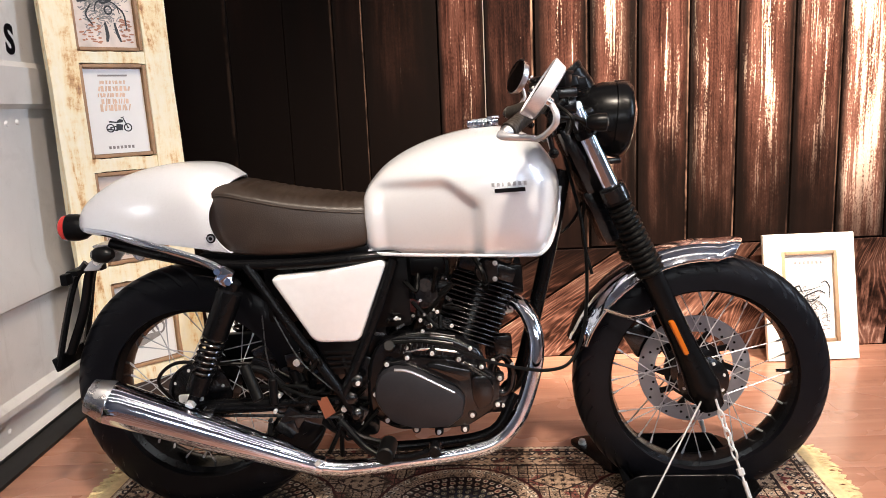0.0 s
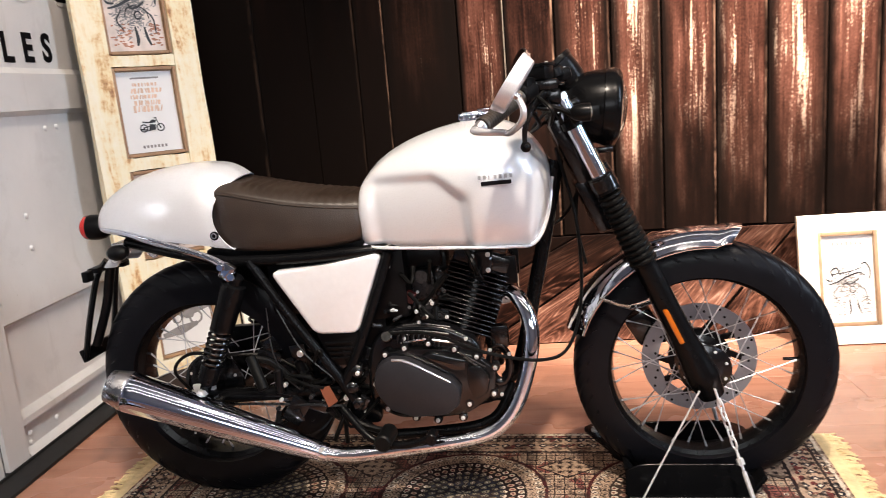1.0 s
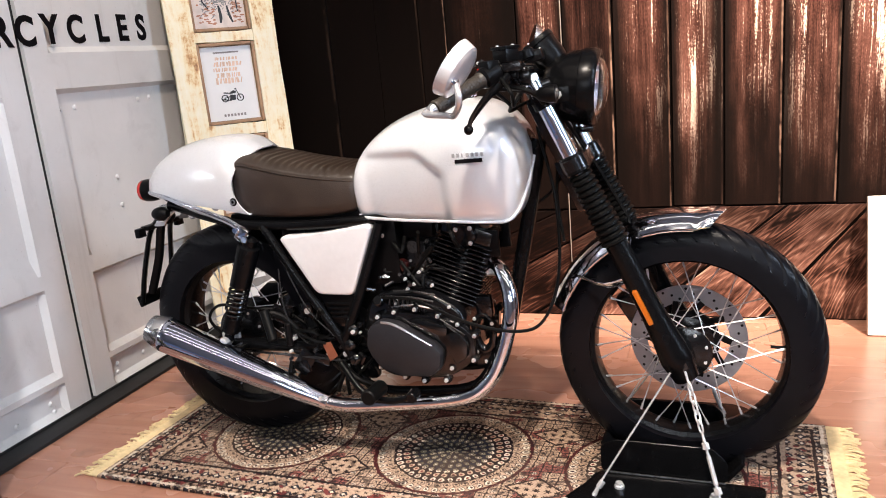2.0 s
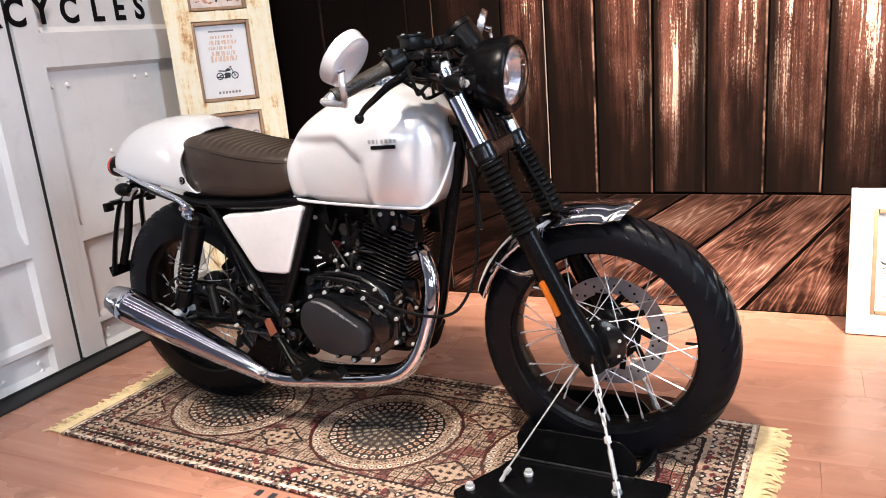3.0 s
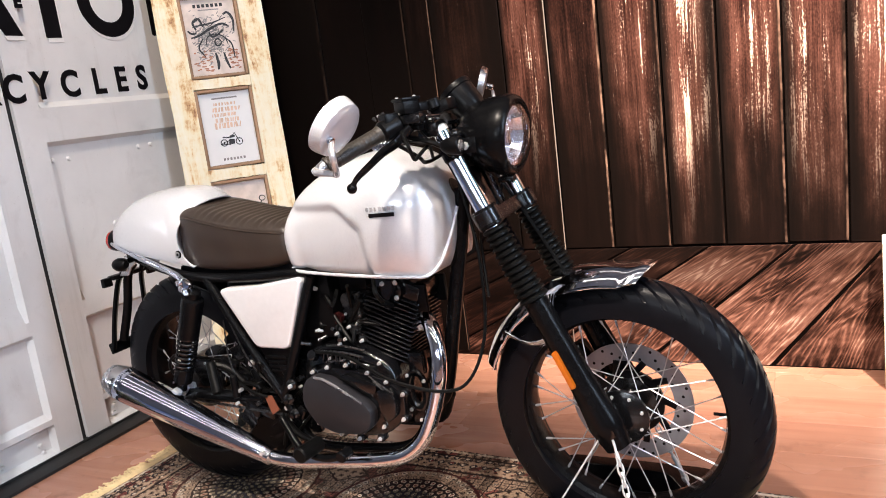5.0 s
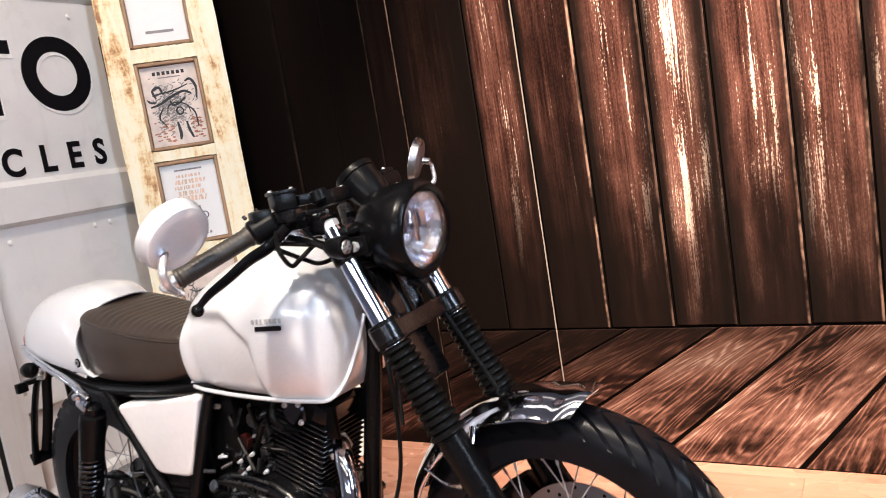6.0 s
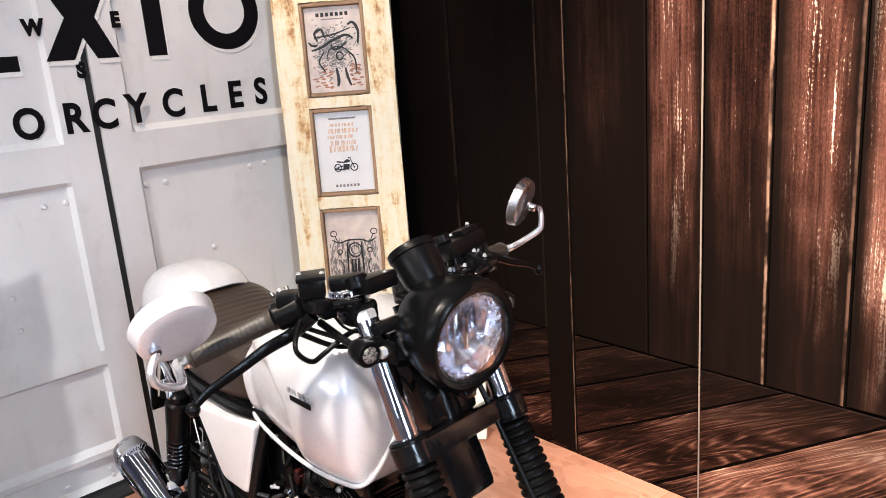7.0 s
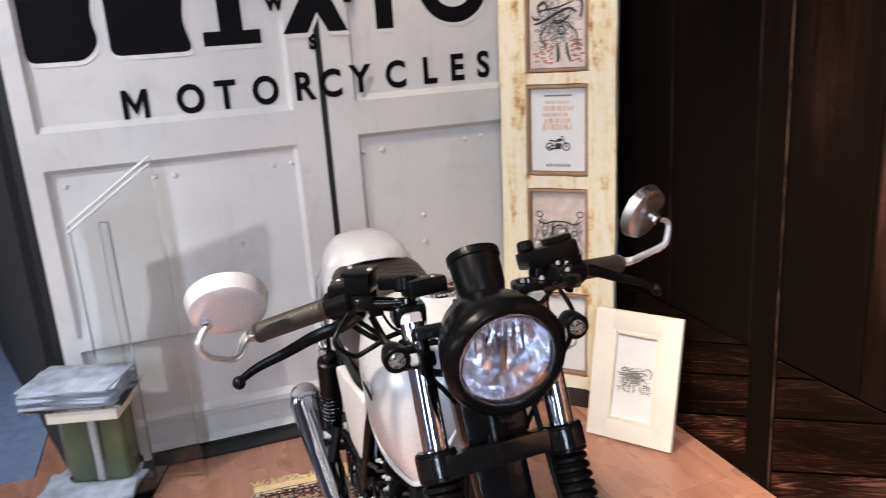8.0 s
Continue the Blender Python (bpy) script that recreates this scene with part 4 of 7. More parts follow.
def old_door():
    """A narrow leaf set across the corner; its fields hold posters."""
    p0, p1 = Vector((-1.008, 2.937, 0)), Vector((-0.709, 3.231, 0))
    d = (p1 - p0).normalized()
    w = (p1 - p0).length
    out = Vector((d.y, -d.x, 0))
    leaf = thing("old_wooden_door", (p0 + p1) / 2, "narrow old wooden door with peeling cream paint and posters", "door")
    lean = Matrix.Rotation(radians(-3.2), 4, "X")
    leaf.matrix_basis = Matrix.Translation((p0 + p1) / 2) @ Matrix(((d.x, -out.x, 0, 0), (d.y, -out.y, 0, 0), (0, 0, 1, 0), (0, 0, 0, 1))) @ lean
    # local: x across, -y towards the viewer, z up
    sw, low, H = 0.095, 0.072, 2.3
    fields = [(0.128, 0.442), (0.51, 0.832), (0.882, 1.2), (1.245, 1.57), (1.628, 1.95)]
    rng = random.Random(9)

    def worn_board(c, s):
        bm = bmesh.new()
        bmesh.ops.create_cube(bm, size=1.0)
        for v in bm.verts:
            v.co = Vector((v.co.x * s[0], v.co.y * s[1], v.co.z * s[2]))
        long = [e for e in bm.edges if e.calc_length() > max(s) * 0.9]
        bmesh.ops.subdivide_edges(bm, edges=long, cuts=14, use_grid_fill=True)
        for v in bm.verts:
            v.co.x += rng.uniform(-0.003, 0.003)
            v.co.y += rng.uniform(-0.0015, 0.0015)
            v.co.z += rng.uniform(-0.002, 0.002)
        return moved(from_bm(bm), Matrix.Translation(c))

    for s in (-1, 1):
        obj("stile", *worn_board((s * (w / 2 - sw / 2), 0, (low + H) / 2), (sw, 0.04, H - low)), PEELING, leaf, smooth=25)
    cuts = [low] + [v for f in fields for v in f] + [H]
    for a, b in zip(cuts[::2], cuts[1::2]):
        obj("rail", *worn_board((0, 0.002, (a + b) / 2), (w - 2 * sw + 0.004, 0.034, b - a - 0.006)), PEELING, leaf, smooth=25)
    obj("base_block", *box((0, 0.004, low / 2), (w - 0.05, 0.036, low + 0.002), 0.004), BARE_DARK, leaf, "dark wooden block under the leaf")
    iw = w - 2 * sw
    for i, (a, b) in enumerate(fields):
        z = (a + b) / 2
        obj("field_panel", *box((0, 0.012, z), (iw, 0.012, b - a)), BARE_WOOD, leaf, smooth=0)
        for s in (-1, 1):
            obj("bead", *box((s * (iw / 2 - 0.006), -0.009, z), (0.012, 0.016, b - a - 0.004), 0.003), BARE_WOOD, leaf)
            obj("bead", *box((0, -0.009, z + s * ((b - a) / 2 - 0.006)), (iw - 0.026, 0.016, 0.012), 0.003), BARE_WOOD, leaf)
        pw, ph = iw - 0.028, b - a - 0.028
        post = obj("poster", *box((0, 0.003, z), (pw, 0.004, ph)), (PAPER if i in (2, 4) else SEPIA if i in (1, 3) else PAPER), leaf,
                   ("white poster with red lines of print and a small black motorcycle" if i == 2 else "sepia poster with an ink drawing of a motorcycle" if i in (1, 3) else "pale poster"), 0)
        m = Matrix.Translation((0, 0.0005, z)) @ SIDE
        if i == 2:
            bars(post, m, [(0, ph * 0.42, pw * 0.5, 0.006)], GREY_INK)
            prng = random.Random(8)
            for q in range(5):
                x = -pw * (0.22 + 0.03 * (q % 3))
                while x < pw * (0.2 + 0.03 * ((q + 1) % 3)):
                    wd = pw * prng.choice((0.02, 0.03, 0.045))
                    hh = (0.014, 0.02, 0.016, 0.022, 0.026)[q] * prng.uniform(0.7, 1.0)
                    bars(post, m @ Matrix.Translation((x, ph * (0.34 - 0.075 * q), 0)) @ Matrix.Rotation(prng.uniform(-0.35, 0.25), 4, "Z"), [(0, 0, wd, hh)], RED_INK)
                    x += wd + pw * prng.choice((0.02, 0.028))
            bike_icon(post, m @ Matrix.Translation((0, -ph * 0.2, 0)), 0.055, INK)
            bars(post, m, [(pw * (-0.2 + 0.066 * q), -ph * 0.43, pw * 0.04, 0.010) for q in range(7)], GREY_INK)
        elif i in (1, 3):
            if i == 3:
                bars(post, m, [(pw * (-0.26 + 0.086 * q), ph * 0.41, pw * 0.055, 0.013) for q in range(7)], INK)
                bars(post, m, [(0, ph * 0.355, pw * 0.4, 0.004)], GREY_INK)
                bike_bars(post, m, pw, ph, None, 1.0)
            else:
                bike_front(post, m, pw, ph)
        elif i == 4:
            bars(post, m, [(0, -ph * 0.36, pw * 0.5, 0.01)], GREY_INK)
        else:
            scribble(post, m, pw, ph, 3, GREY_INK, 8)
    return leaf


old_door()


def framed_picture(base, yaw, lean, w, hgt, label, slip, titled, lift):
    """A leaning picture frame: local x across, -y front; base: middle of its lower edge."""
    pic = thing("picture_frame", base, label, "picture frame", "framed prints on the floor")
    pic.matrix_basis = Matrix.Translation(base) @ pose(0, 0, 0, 0, 0, yaw) @ pose(0, 0, 0, -lean, 0, 0)
    fw = 0.068
    for s in (-1, 1):
        obj("frame_side", *box((s * (w / 2 - fw / 2), 0, hgt / 2), (fw, 0.022, hgt), 0.004), CREAM_FRAME, pic)
        obj("frame_rail", *box((0, 0, hgt / 2 + s * (hgt / 2 - fw / 2)), (w - 2 * fw + 0.002, 0.022, fw), 0.004), CREAM_FRAME, pic)
        obj("slip", *box((s * (w / 2 - fw - 0.006), -0.002, hgt / 2), (0.014, 0.02, hgt - 2 * fw), 0.003), slip, pic)
        obj("slip", *box((0, -0.002, hgt / 2 + s * (hgt / 2 - fw - 0.006)), (w - 2 * fw - 0.028, 0.02, 0.014), 0.003), slip, pic)
    sheet = obj("print", *box((0, 0.004, hgt / 2), (w - 2 * fw - 0.01, 0.004, hgt - 2 * fw - 0.01)), PAPER, pic, "white print with a dark motorcycle drawing", 0)
    m = Matrix.Translation((0, 0.0015, hgt / 2)) @ SIDE
    pw, ph = w - 2 * fw - 0.03, hgt - 2 * fw - 0.03
    if titled:
        bars(sheet, m, [(pw * (-0.27 + 0.09 * q), ph * 0.41, pw * 0.05, 0.012) for q in range(7)], GREY_INK)
    bike_bars(sheet, m @ Matrix.Translation((0, lift, 0)), pw * 0.98, ph * (0.8 if titled else 0.42), INK if titled else GREY_INK, 0.7)
    return pic


framed_picture((1.608, 3.21, 0.002), 0, 11.8, 0.345, 0.482, "cream picture frame with motorcycle print leaning against the backdrop", GILT, True, -0.02)
framed_picture((-0.49, 3.152, 0.003), 35.5, 14, 0.305, 0.45, "cream picture frame with motorcycle print leaning against the old door", CREAM_FRAME, False, 0.0)


# ---- rug ----


def rug():
    yaw = -3.6
    carpet = tagged(obj("persian_rug", *box((0, 0, 0.006), (1.89, 0.7, 0.008), 0.003), RUG), "worn red, navy and cream persian rug under the motorcycle", "rug")
    carpet.matrix_basis = pose(0.24, 2.195, 0, 0, 0, yaw)
    rng = random.Random(2)
    for s in (-1, 1):
        geos = []
        for i in range(150):
            y = -0.347 + 0.694 * i / 149
            a = rng.uniform(-0.018, 0.018)
            x0, ln = s * 0.975, rng.uniform(0.025, 0.05)
            pts = [(x0, y, 0.006), (x0 + s * ln * 0.5, y + a * 0.4, rng.uniform(0.004, 0.012)), (x0 + s * ln, y + a, 0.003)]
            geos.append(tube(pts, 0.0026, 5, 2))
        obj("end_band", *box((s * 0.961, 0, 0.0055), (0.034, 0.696, 0.006), 0.002), FRINGE, carpet, "plain woven cream end band")
        ob = obj("fringe", *join(*geos), FRINGE, carpet, "tangled cream wool fringe")
    return carpet


rug()

# sign text on the floor before the rug, as plain bars
sign = thing("floor_lettering", (0.2, 1.822, 0.0), "black printed lettering on the floor before the rug", "lettering")
sign.rotation_euler = (0, 0, radians(-3))
for i in range(7):
    obj("letter_bar", *box((-0.13 + 0.043 * i, 0, 0.0012), (0.017 if i != 2 else 0.006, 0.024, 0.001)), INK, sign, smooth=0)


# ---- leaflet stand ----


def leaflet_stand():
    st = thing("leaflet_stand", (-0.95, 1.445, 0), "clear acrylic leaflet stand with glossy brochures beside the container", "leaflet stand")
    st.rotation_euler = (0, 0, radians(74))
    obj("base", *box((0, 0, 0.008), (0.34, 0.26, 0.014), 0.003), ACRYLIC, st)
    obj("back_panel", *plate([(0.03, 0.015), (0.31, 0.015), (0.31, 1.1), (0.03, 0.905)], 0.006, Matrix.Translation((0, 0.06, 0)) @ SIDE, 0.001, 1), ACRYLIC, st)
    for y, z in ((0.057, 0.0), (0.04, -0.022)):
        V, F = tube([(0.03, y, 0.907 + z), (0.31, y, 1.102 + z)], 0.0045, 8, 1)
        obj("top_edge", V, F, LETTER_EDGE, st, "bright polished top edge")
    obj("edge_strip", *box((0.14, 0.05, 0.46), (0.03, 0.012, 0.9), 0.004), ACRYLIC, st, "thick clear upright strip")
    obj("side_post", *box((0.02, 0.0, 0.18), (0.2, 0.12, 0.345), 0.02), ACRYLIC, st)
    obj("insert", *box((-0.03, 0.0, 0.17), (0.075, 0.085, 0.3), 0.01), GREEN_PRINT, st)
    obj("insert", *box((0.075, 0.0, 0.17), (0.065, 0.085, 0.3), 0.01), GREEN_PRINT, st)
    obj("insert_strip", *box((0.024, -0.03, 0.18), (0.022, 0.05, 0.33), 0.006), PAPER, st)
    obj("tray", *box((0.02, -0.01, 0.337), (0.22, 0.17, 0.045), 0.008), CREAM_FRAME, st, "cream tray under the brochures")
    obj("lower_shelf", *box((0.0, -0.08, 0.06), (0.28, 0.16, 0.008), 0.002), ACRYLIC, st)
    obj("shelf", *box((0, -0.01, 0.3655), (0.3, 0.2, 0.011), 0.003), ACRYLIC, st)
    obj("front_lip", *box((0, -0.105, 0.39), (0.3, 0.006, 0.06), 0.002), ACRYLIC, st)
    return st


leaflet_stand()
rng = random.Random(12)
for i in range(18):
    lf = tagged(obj("leaflet", *box((0, 0, 0), (0.29, 0.2, 0.004), 0.001), LEAFLET), "glossy blue and white folded brochure in the pile on the stand", "leaflet", "pile of brochures")
    lf.matrix_basis = (Matrix.Translation((-0.95, 1.43, 0.3735 + 0.0043 * i)) if i < 13 else Matrix.Translation((-0.88, 1.42, 0.0662 + 0.0043 * (i - 13)))) @ pose(0, 0, 0, 0, 0, 74 + rng.uniform(-11, 11))


# ---- motorcycle ----
# local: x forward, -y the side with the silencer, z up
bike = thing("motorcycle", (0, 2.245, 0), "silver cafe racer motorcycle with brown seat, chrome exhaust and black engine", "motorcycle")
bike.matrix_basis = pose(0.0047, 2.261, -0.008, 0.3, -1.78, -2.81) @ Matrix.Scale(0.992, 4)
FX, FY, FZ, RX, RZ = 0.868, 0.028, 0.304, -0.392, 0.35


def bolts(parent, spots, d, r=0.0055, hgt=0.006):
    first = None
    d, a, b = axes(d)
    q = d.to_track_quat("Z", "Y").to_matrix().to_4x4()
    for p in spots:
        m = Matrix.Translation(p) @ q
        if first is None:
            first = obj("bolt", *join(rod((0, 0, 0), (0, 0, hgt * 0.4), r * 1.35, n=10), rod((0, 0, hgt * 0.4), (0, 0, hgt), r, n=6)), ZINC, parent)
            first.matrix_basis = m
        else:
            share("bolt", first.data, parent, m)


BRIGHT = plain("polished_alloy", (0.68, 0.68, 0.7), 0.25, metal=0.7, var=0.08, scale=90)


def rows_smooth(rows, n):
    """Rows of numbers, blended smoothly to n rows."""
    A = np.array(rows, float)
    k = len(A)
    out = []
    for s in np.linspace(0, k - 1, n):
        i = min(int(s), k - 2)
        t = s - i
        a, b, c, d = A[max(i - 1, 0)], A[i], A[i + 1], A[min(i + 2, k - 1)]
        out.append(0.5 * (2 * b + (c - a) * t + (2 * a - 5 * b + 4 * c - d) * t * t + (3 * b - a - 3 * c + d) * t ** 3))
    return out


def hull(half, n=20):
    """Closed ring in y, z from a half profile that starts at the lower middle."""
    pts = curve([(p[0], p[1], 0) for p in half], n // max(1, len(half) - 1) + 1)
    right = [(-max(p.x, 0.0), p.y) for p in pts]
    left = [(-y, z) for y, z in right[-2:0:-1]]
    return right + left


def smooth01(v):
    v = min(1.0, max(0.0, v))
    return v * v * (3 - 2 * v)


def tank():
    #        x      zb     zt     w      zm     wl
    secs = [(0.066, 0.715, 0.795, 0.050, 0.75, 0.04), (0.070, 0.700, 0.825, 0.090, 0.76, 0.075), (0.088, 0.692, 0.856, 0.114, 0.77, 0.098), (0.13, 0.688, 0.896, 0.128, 0.78, 0.11), (0.19, 0.684, 0.928, 0.137, 0.79, 0.118),
            (0.26, 0.680, 0.950, 0.146, 0.80, 0.124), (0.33, 0.676, 0.962, 0.152, 0.81, 0.126), (0.39, 0.671, 0.964, 0.154, 0.815, 0.122), (0.437, 0.667, 0.953, 0.148, 0.82, 0.112), (0.478, 0.665, 0.93, 0.13, 0.815, 0.096),
            (0.505, 0.69, 0.9, 0.106, 0.81, 0.076), (0.524, 0.74, 0.868, 0.075, 0.81, 0.05), (0.532, 0.785, 0.84, 0.035, 0.812, 0.025)]
    rings = []
    for x, zb, zt, w, zm, wl in rows_smooth(secs, 130):
        h = zt - zm
        half = [(0, zb), (wl * 0.8, zb), (wl, zb + 0.006), (wl + (w - wl) * 0.7, zb + (zm - zb) * 0.4), (w, zm), (w * 0.93, zm + h * 0.42), (w * 0.66, zm + h * 0.82), (w * 0.3, zt - h * 0.02), (0, zt)]
        ringp = []
        for y, z in hull(half, 64):
            # knee hollow at the rear of each side
            top = 0.866 - 0.055 * smooth01((x - 0.255) / 0.1)
            k = smooth01((0.356 - x) / 0.034) * smooth01((top - z) / 0.03) * smooth01((abs(y) - 0.05) / 0.03) * smooth01((x - 0.08) / 0.05)
            ringp.append((x, y - math.copysign(0.017 * k, y), z))
        rings.append(ringp)
    t = obj("fuel_tank", *loft(rings), SILVER, bike, "silver metallic fuel tank with knee hollows")
    for s in (-1, 1):
        path = [(x, s * (wl + 0.004), zb + 0.003) for x, zb, zt, w, zm, wl in secs[1:]]
        path += [(0.537, s * 0.02, 0.812)]
        obj("flange", *tube(path, 0.0042, 8, 5), SILVER, t)
        m = Matrix(((1, 0, 0, 0.38), (0, 0, s, s * 0.153), (0, 1, 0, 0.822), (0, 0, 0, 1)))
        obj("badge_bar", *plate([(0, 0), (0.068, 0), (0.068, 0.009), (0, 0.009)], 0.0025, m), LETTER, t, "small black badge bar", 0)
        for i in range(7):
            w = 0.0065 if i != 2 else 0.003
            obj("badge_mark", *plate([(-0.006 + i * 0.0118, 0.014), (-0.006 + i * 0.0118 + w, 0.014), (-0.006 + i * 0.0118 + w, 0.023), (-0.006 + i * 0.0118, 0.023)], 0.0022, m), PALE_INK, t, smooth=0)
    cap = obj("filler_cap", *lathe([(0.036, 0), (0.036, 0.008), (0.034, 0.01), (0.034, 0.02), (0.029, 0.026), (0.0, 0.027)], (0.362, 0, 0.958), (-0.06, 0, 1), 28), CHROME, t, "chrome fluted filler cap")
    flutes = [box((0.362 + 0.035 * math.cos(a), 0.035 * math.sin(a), 0.973), (0.004, 0.004, 0.014), 0.001) for a in np.linspace(0, 2 * math.pi, 25)[:-1]]
    tagged(obj("flutes", *join(*flutes), CHROME, cap), kind="stuff")
    obj("cap_lever", *box((0.388, -0.004, 0.985), (0.03, 0.012, 0.006), 0.002), CHROME, cap)
    return t


tank()


def seat():
    secs = [(-0.33, 0.715, 0.845, 0.07), (-0.29, 0.712, 0.877, 0.1), (-0.25, 0.710, 0.881, 0.116), (-0.18, 0.704, 0.865, 0.123), (-0.1, 0.7, 0.846, 0.122), (-0.02, 0.699, 0.832, 0.118), (0.04, 0.703, 0.824, 0.112), (0.075, 0.712, 0.82, 0.106), (0.088, 0.736, 0.805, 0.09)]
    rings = []
    for x, zb, zt, w in rows_smooth(secs, 190):
        h = zt - zb
        rib = 0.001 * math.sin(x * 2 * math.pi / 0.022) * smooth01((x + 0.24) / 0.04) * smooth01((0.07 - x) / 0.03)
        half = [(0, zb), (w * 0.8, zb), (w, zb + 0.018), (w * 1.02, zb + h * 0.45), (w * 0.97, zt - 0.035), (w * 0.9, zt - 0.018 + rib * 0.5), (w * 0.6, zt - 0.003 + rib), (0, zt + rib)]
        rings.append([(x, y, z) for y, z in hull(half, 32)])
    s = obj("seat", *loft(rings), LEATHER, bike, "dark brown leatherette seat with pleated top and piped edge")
    for side in (-1, 1):
        path = [(x, side * (w * 0.955 + 0.001), zt - 0.03) for x, zb, zt, w in secs[1:-1]]
        obj("piping", *tube(path, 0.0024, 8, 5), LEATHER, s)
    obj("seat_pan", *box((-0.12, 0, 0.70), (0.42, 0.19, 0.035), 0.01), BLACK_PLASTIC, s)
    return s


seat()


def tail_cowl():
    secs = [(-0.645, 0.795, 0.812, 0.018), (-0.638, 0.786, 0.828, 0.042), (-0.61, 0.779, 0.856, 0.072), (-0.56, 0.772, 0.888, 0.095), (-0.50, 0.763, 0.912, 0.110), (-0.42, 0.751, 0.927, 0.122), (-0.34, 0.738, 0.929, 0.128), (-0.28, 0.727, 0.918, 0.130), (-0.238, 0.718, 0.889, 0.130)]
    rings = []
    full = rows_smooth(secs, 56)
    for x, zb, zt, w in full:
        h = zt - zb
        half = [(0, zb), (w * 0.85, zb), (w * 0.99, zb + 0.006), (w, zb + h * 0.28), (w * 0.9, zb + h * 0.62), (w * 0.62, zb + h * 0.9), (w * 0.28, zt - h * 0.01), (0, zt)]
        k = smooth01((x + 0.36) / 0.12)
        rings.append([(x - 0.045 * k * math.sin(math.pi * min(1, max(0, (z - zb) / h))) ** 0.8 + 0.01 * k * smooth01((z - zb - h * 0.75) / (h * 0.25)), y, z) for y, z in hull(half, 32)])
    # inner skin makes the rim thick
    last = rings[-1]
    mid = sum(p[2] for p in last) / len(last)
    rings.append([(p[0] - 0.001, p[1] * 0.965, mid + (p[2] - mid) * 0.965) for p in last])
    rings.append([(p[0] - 0.05, p[1] * 0.93, mid + (p[2] - mid) * 0.93) for p in last])
    c = obj("tail_cowl", *loft(rings), SILVER, bike, "silver humped tail cowl")
    for s in (-1, 1):
        obj("cowl_badge", *lathe([(0.011, 0), (0.011, 0.002), (0.008, 0.0035), (0.0, 0.004)], (-0.281, s * 0.1305, 0.757), (0, s, 0.05), 20), BLACK_PLASTIC, c, "small round black badge")
        obj("cowl_badge_mark", *lathe([(0.0075, 0), (0.0075, 0.0052), (0.0045, 0.0052), (0.0045, 0)], (-0.281, s * 0.1305, 0.757), (0, s, 0.05), 16, closed=True), STEEL, c)
    return c


tail_cowl()


def tyre_geo(R, section, width):
    """Outer radius R, section height, width; sipes cut across the tread."""
    nu, prof = 720, []
    for k in range(25):
        a = math.pi * (k / 24)
        c, s = math.cos(a), math.sin(a)
        y = width / 2 * math.copysign(abs(c) ** 0.75, c)
        prof.append((y, R - section + section * (s ** 0.62 if s > 0 else 0)))
    V, F = [], []
    for i in range(nu):
        for j, (y, r) in enumerate(prof):
            w = 2 * math.pi * (i - abs(j - 12) * 4.0) / nu
            edge = min(j, 24 - j)
            depth = 0.0
            if edge >= 4:
                if i % 18 < 4 and 4 <= edge <= 11:
                    depth = 0.0065
            V.append(((r - depth) * math.cos(w), y, (r - depth) * math.sin(w)))
    m = len(prof)
    for i in range(nu):
        for j in range(m - 1):
            F.append((i * m + j, i * m + j + 1, ((i + 1) % nu) * m + j + 1, ((i + 1) % nu) * m + j))
        F.append((i * m + m - 1, i * m, ((i + 1) % nu) * m, ((i + 1) % nu) * m + m - 1))
    return V, F


def ring_y(rows, n=72):
    """A turned ring about y from closed rows of (radius, y)."""
    V, F = [], []
    k = len(rows)
    for i in range(n):
        w = 2 * math.pi * i / n
        for r, y in rows:
            V.append((r * math.cos(w), y, r * math.sin(w)))
    for i in range(n):
        for j in range(k):
            F.append((i * k + j, i * k + (j + 1) % k, ((i + 1) % n) * k + (j + 1) % k, ((i + 1) % n) * k + j))
    return V, F


def disc_geo(r0, r1, y, t):
    """A flat brake ring with drilled holes shown as sunk dimples and its carrier arms."""
    return ring_y([(r0, y), (r1, y), (r1, y + t), (r0, y + t)])


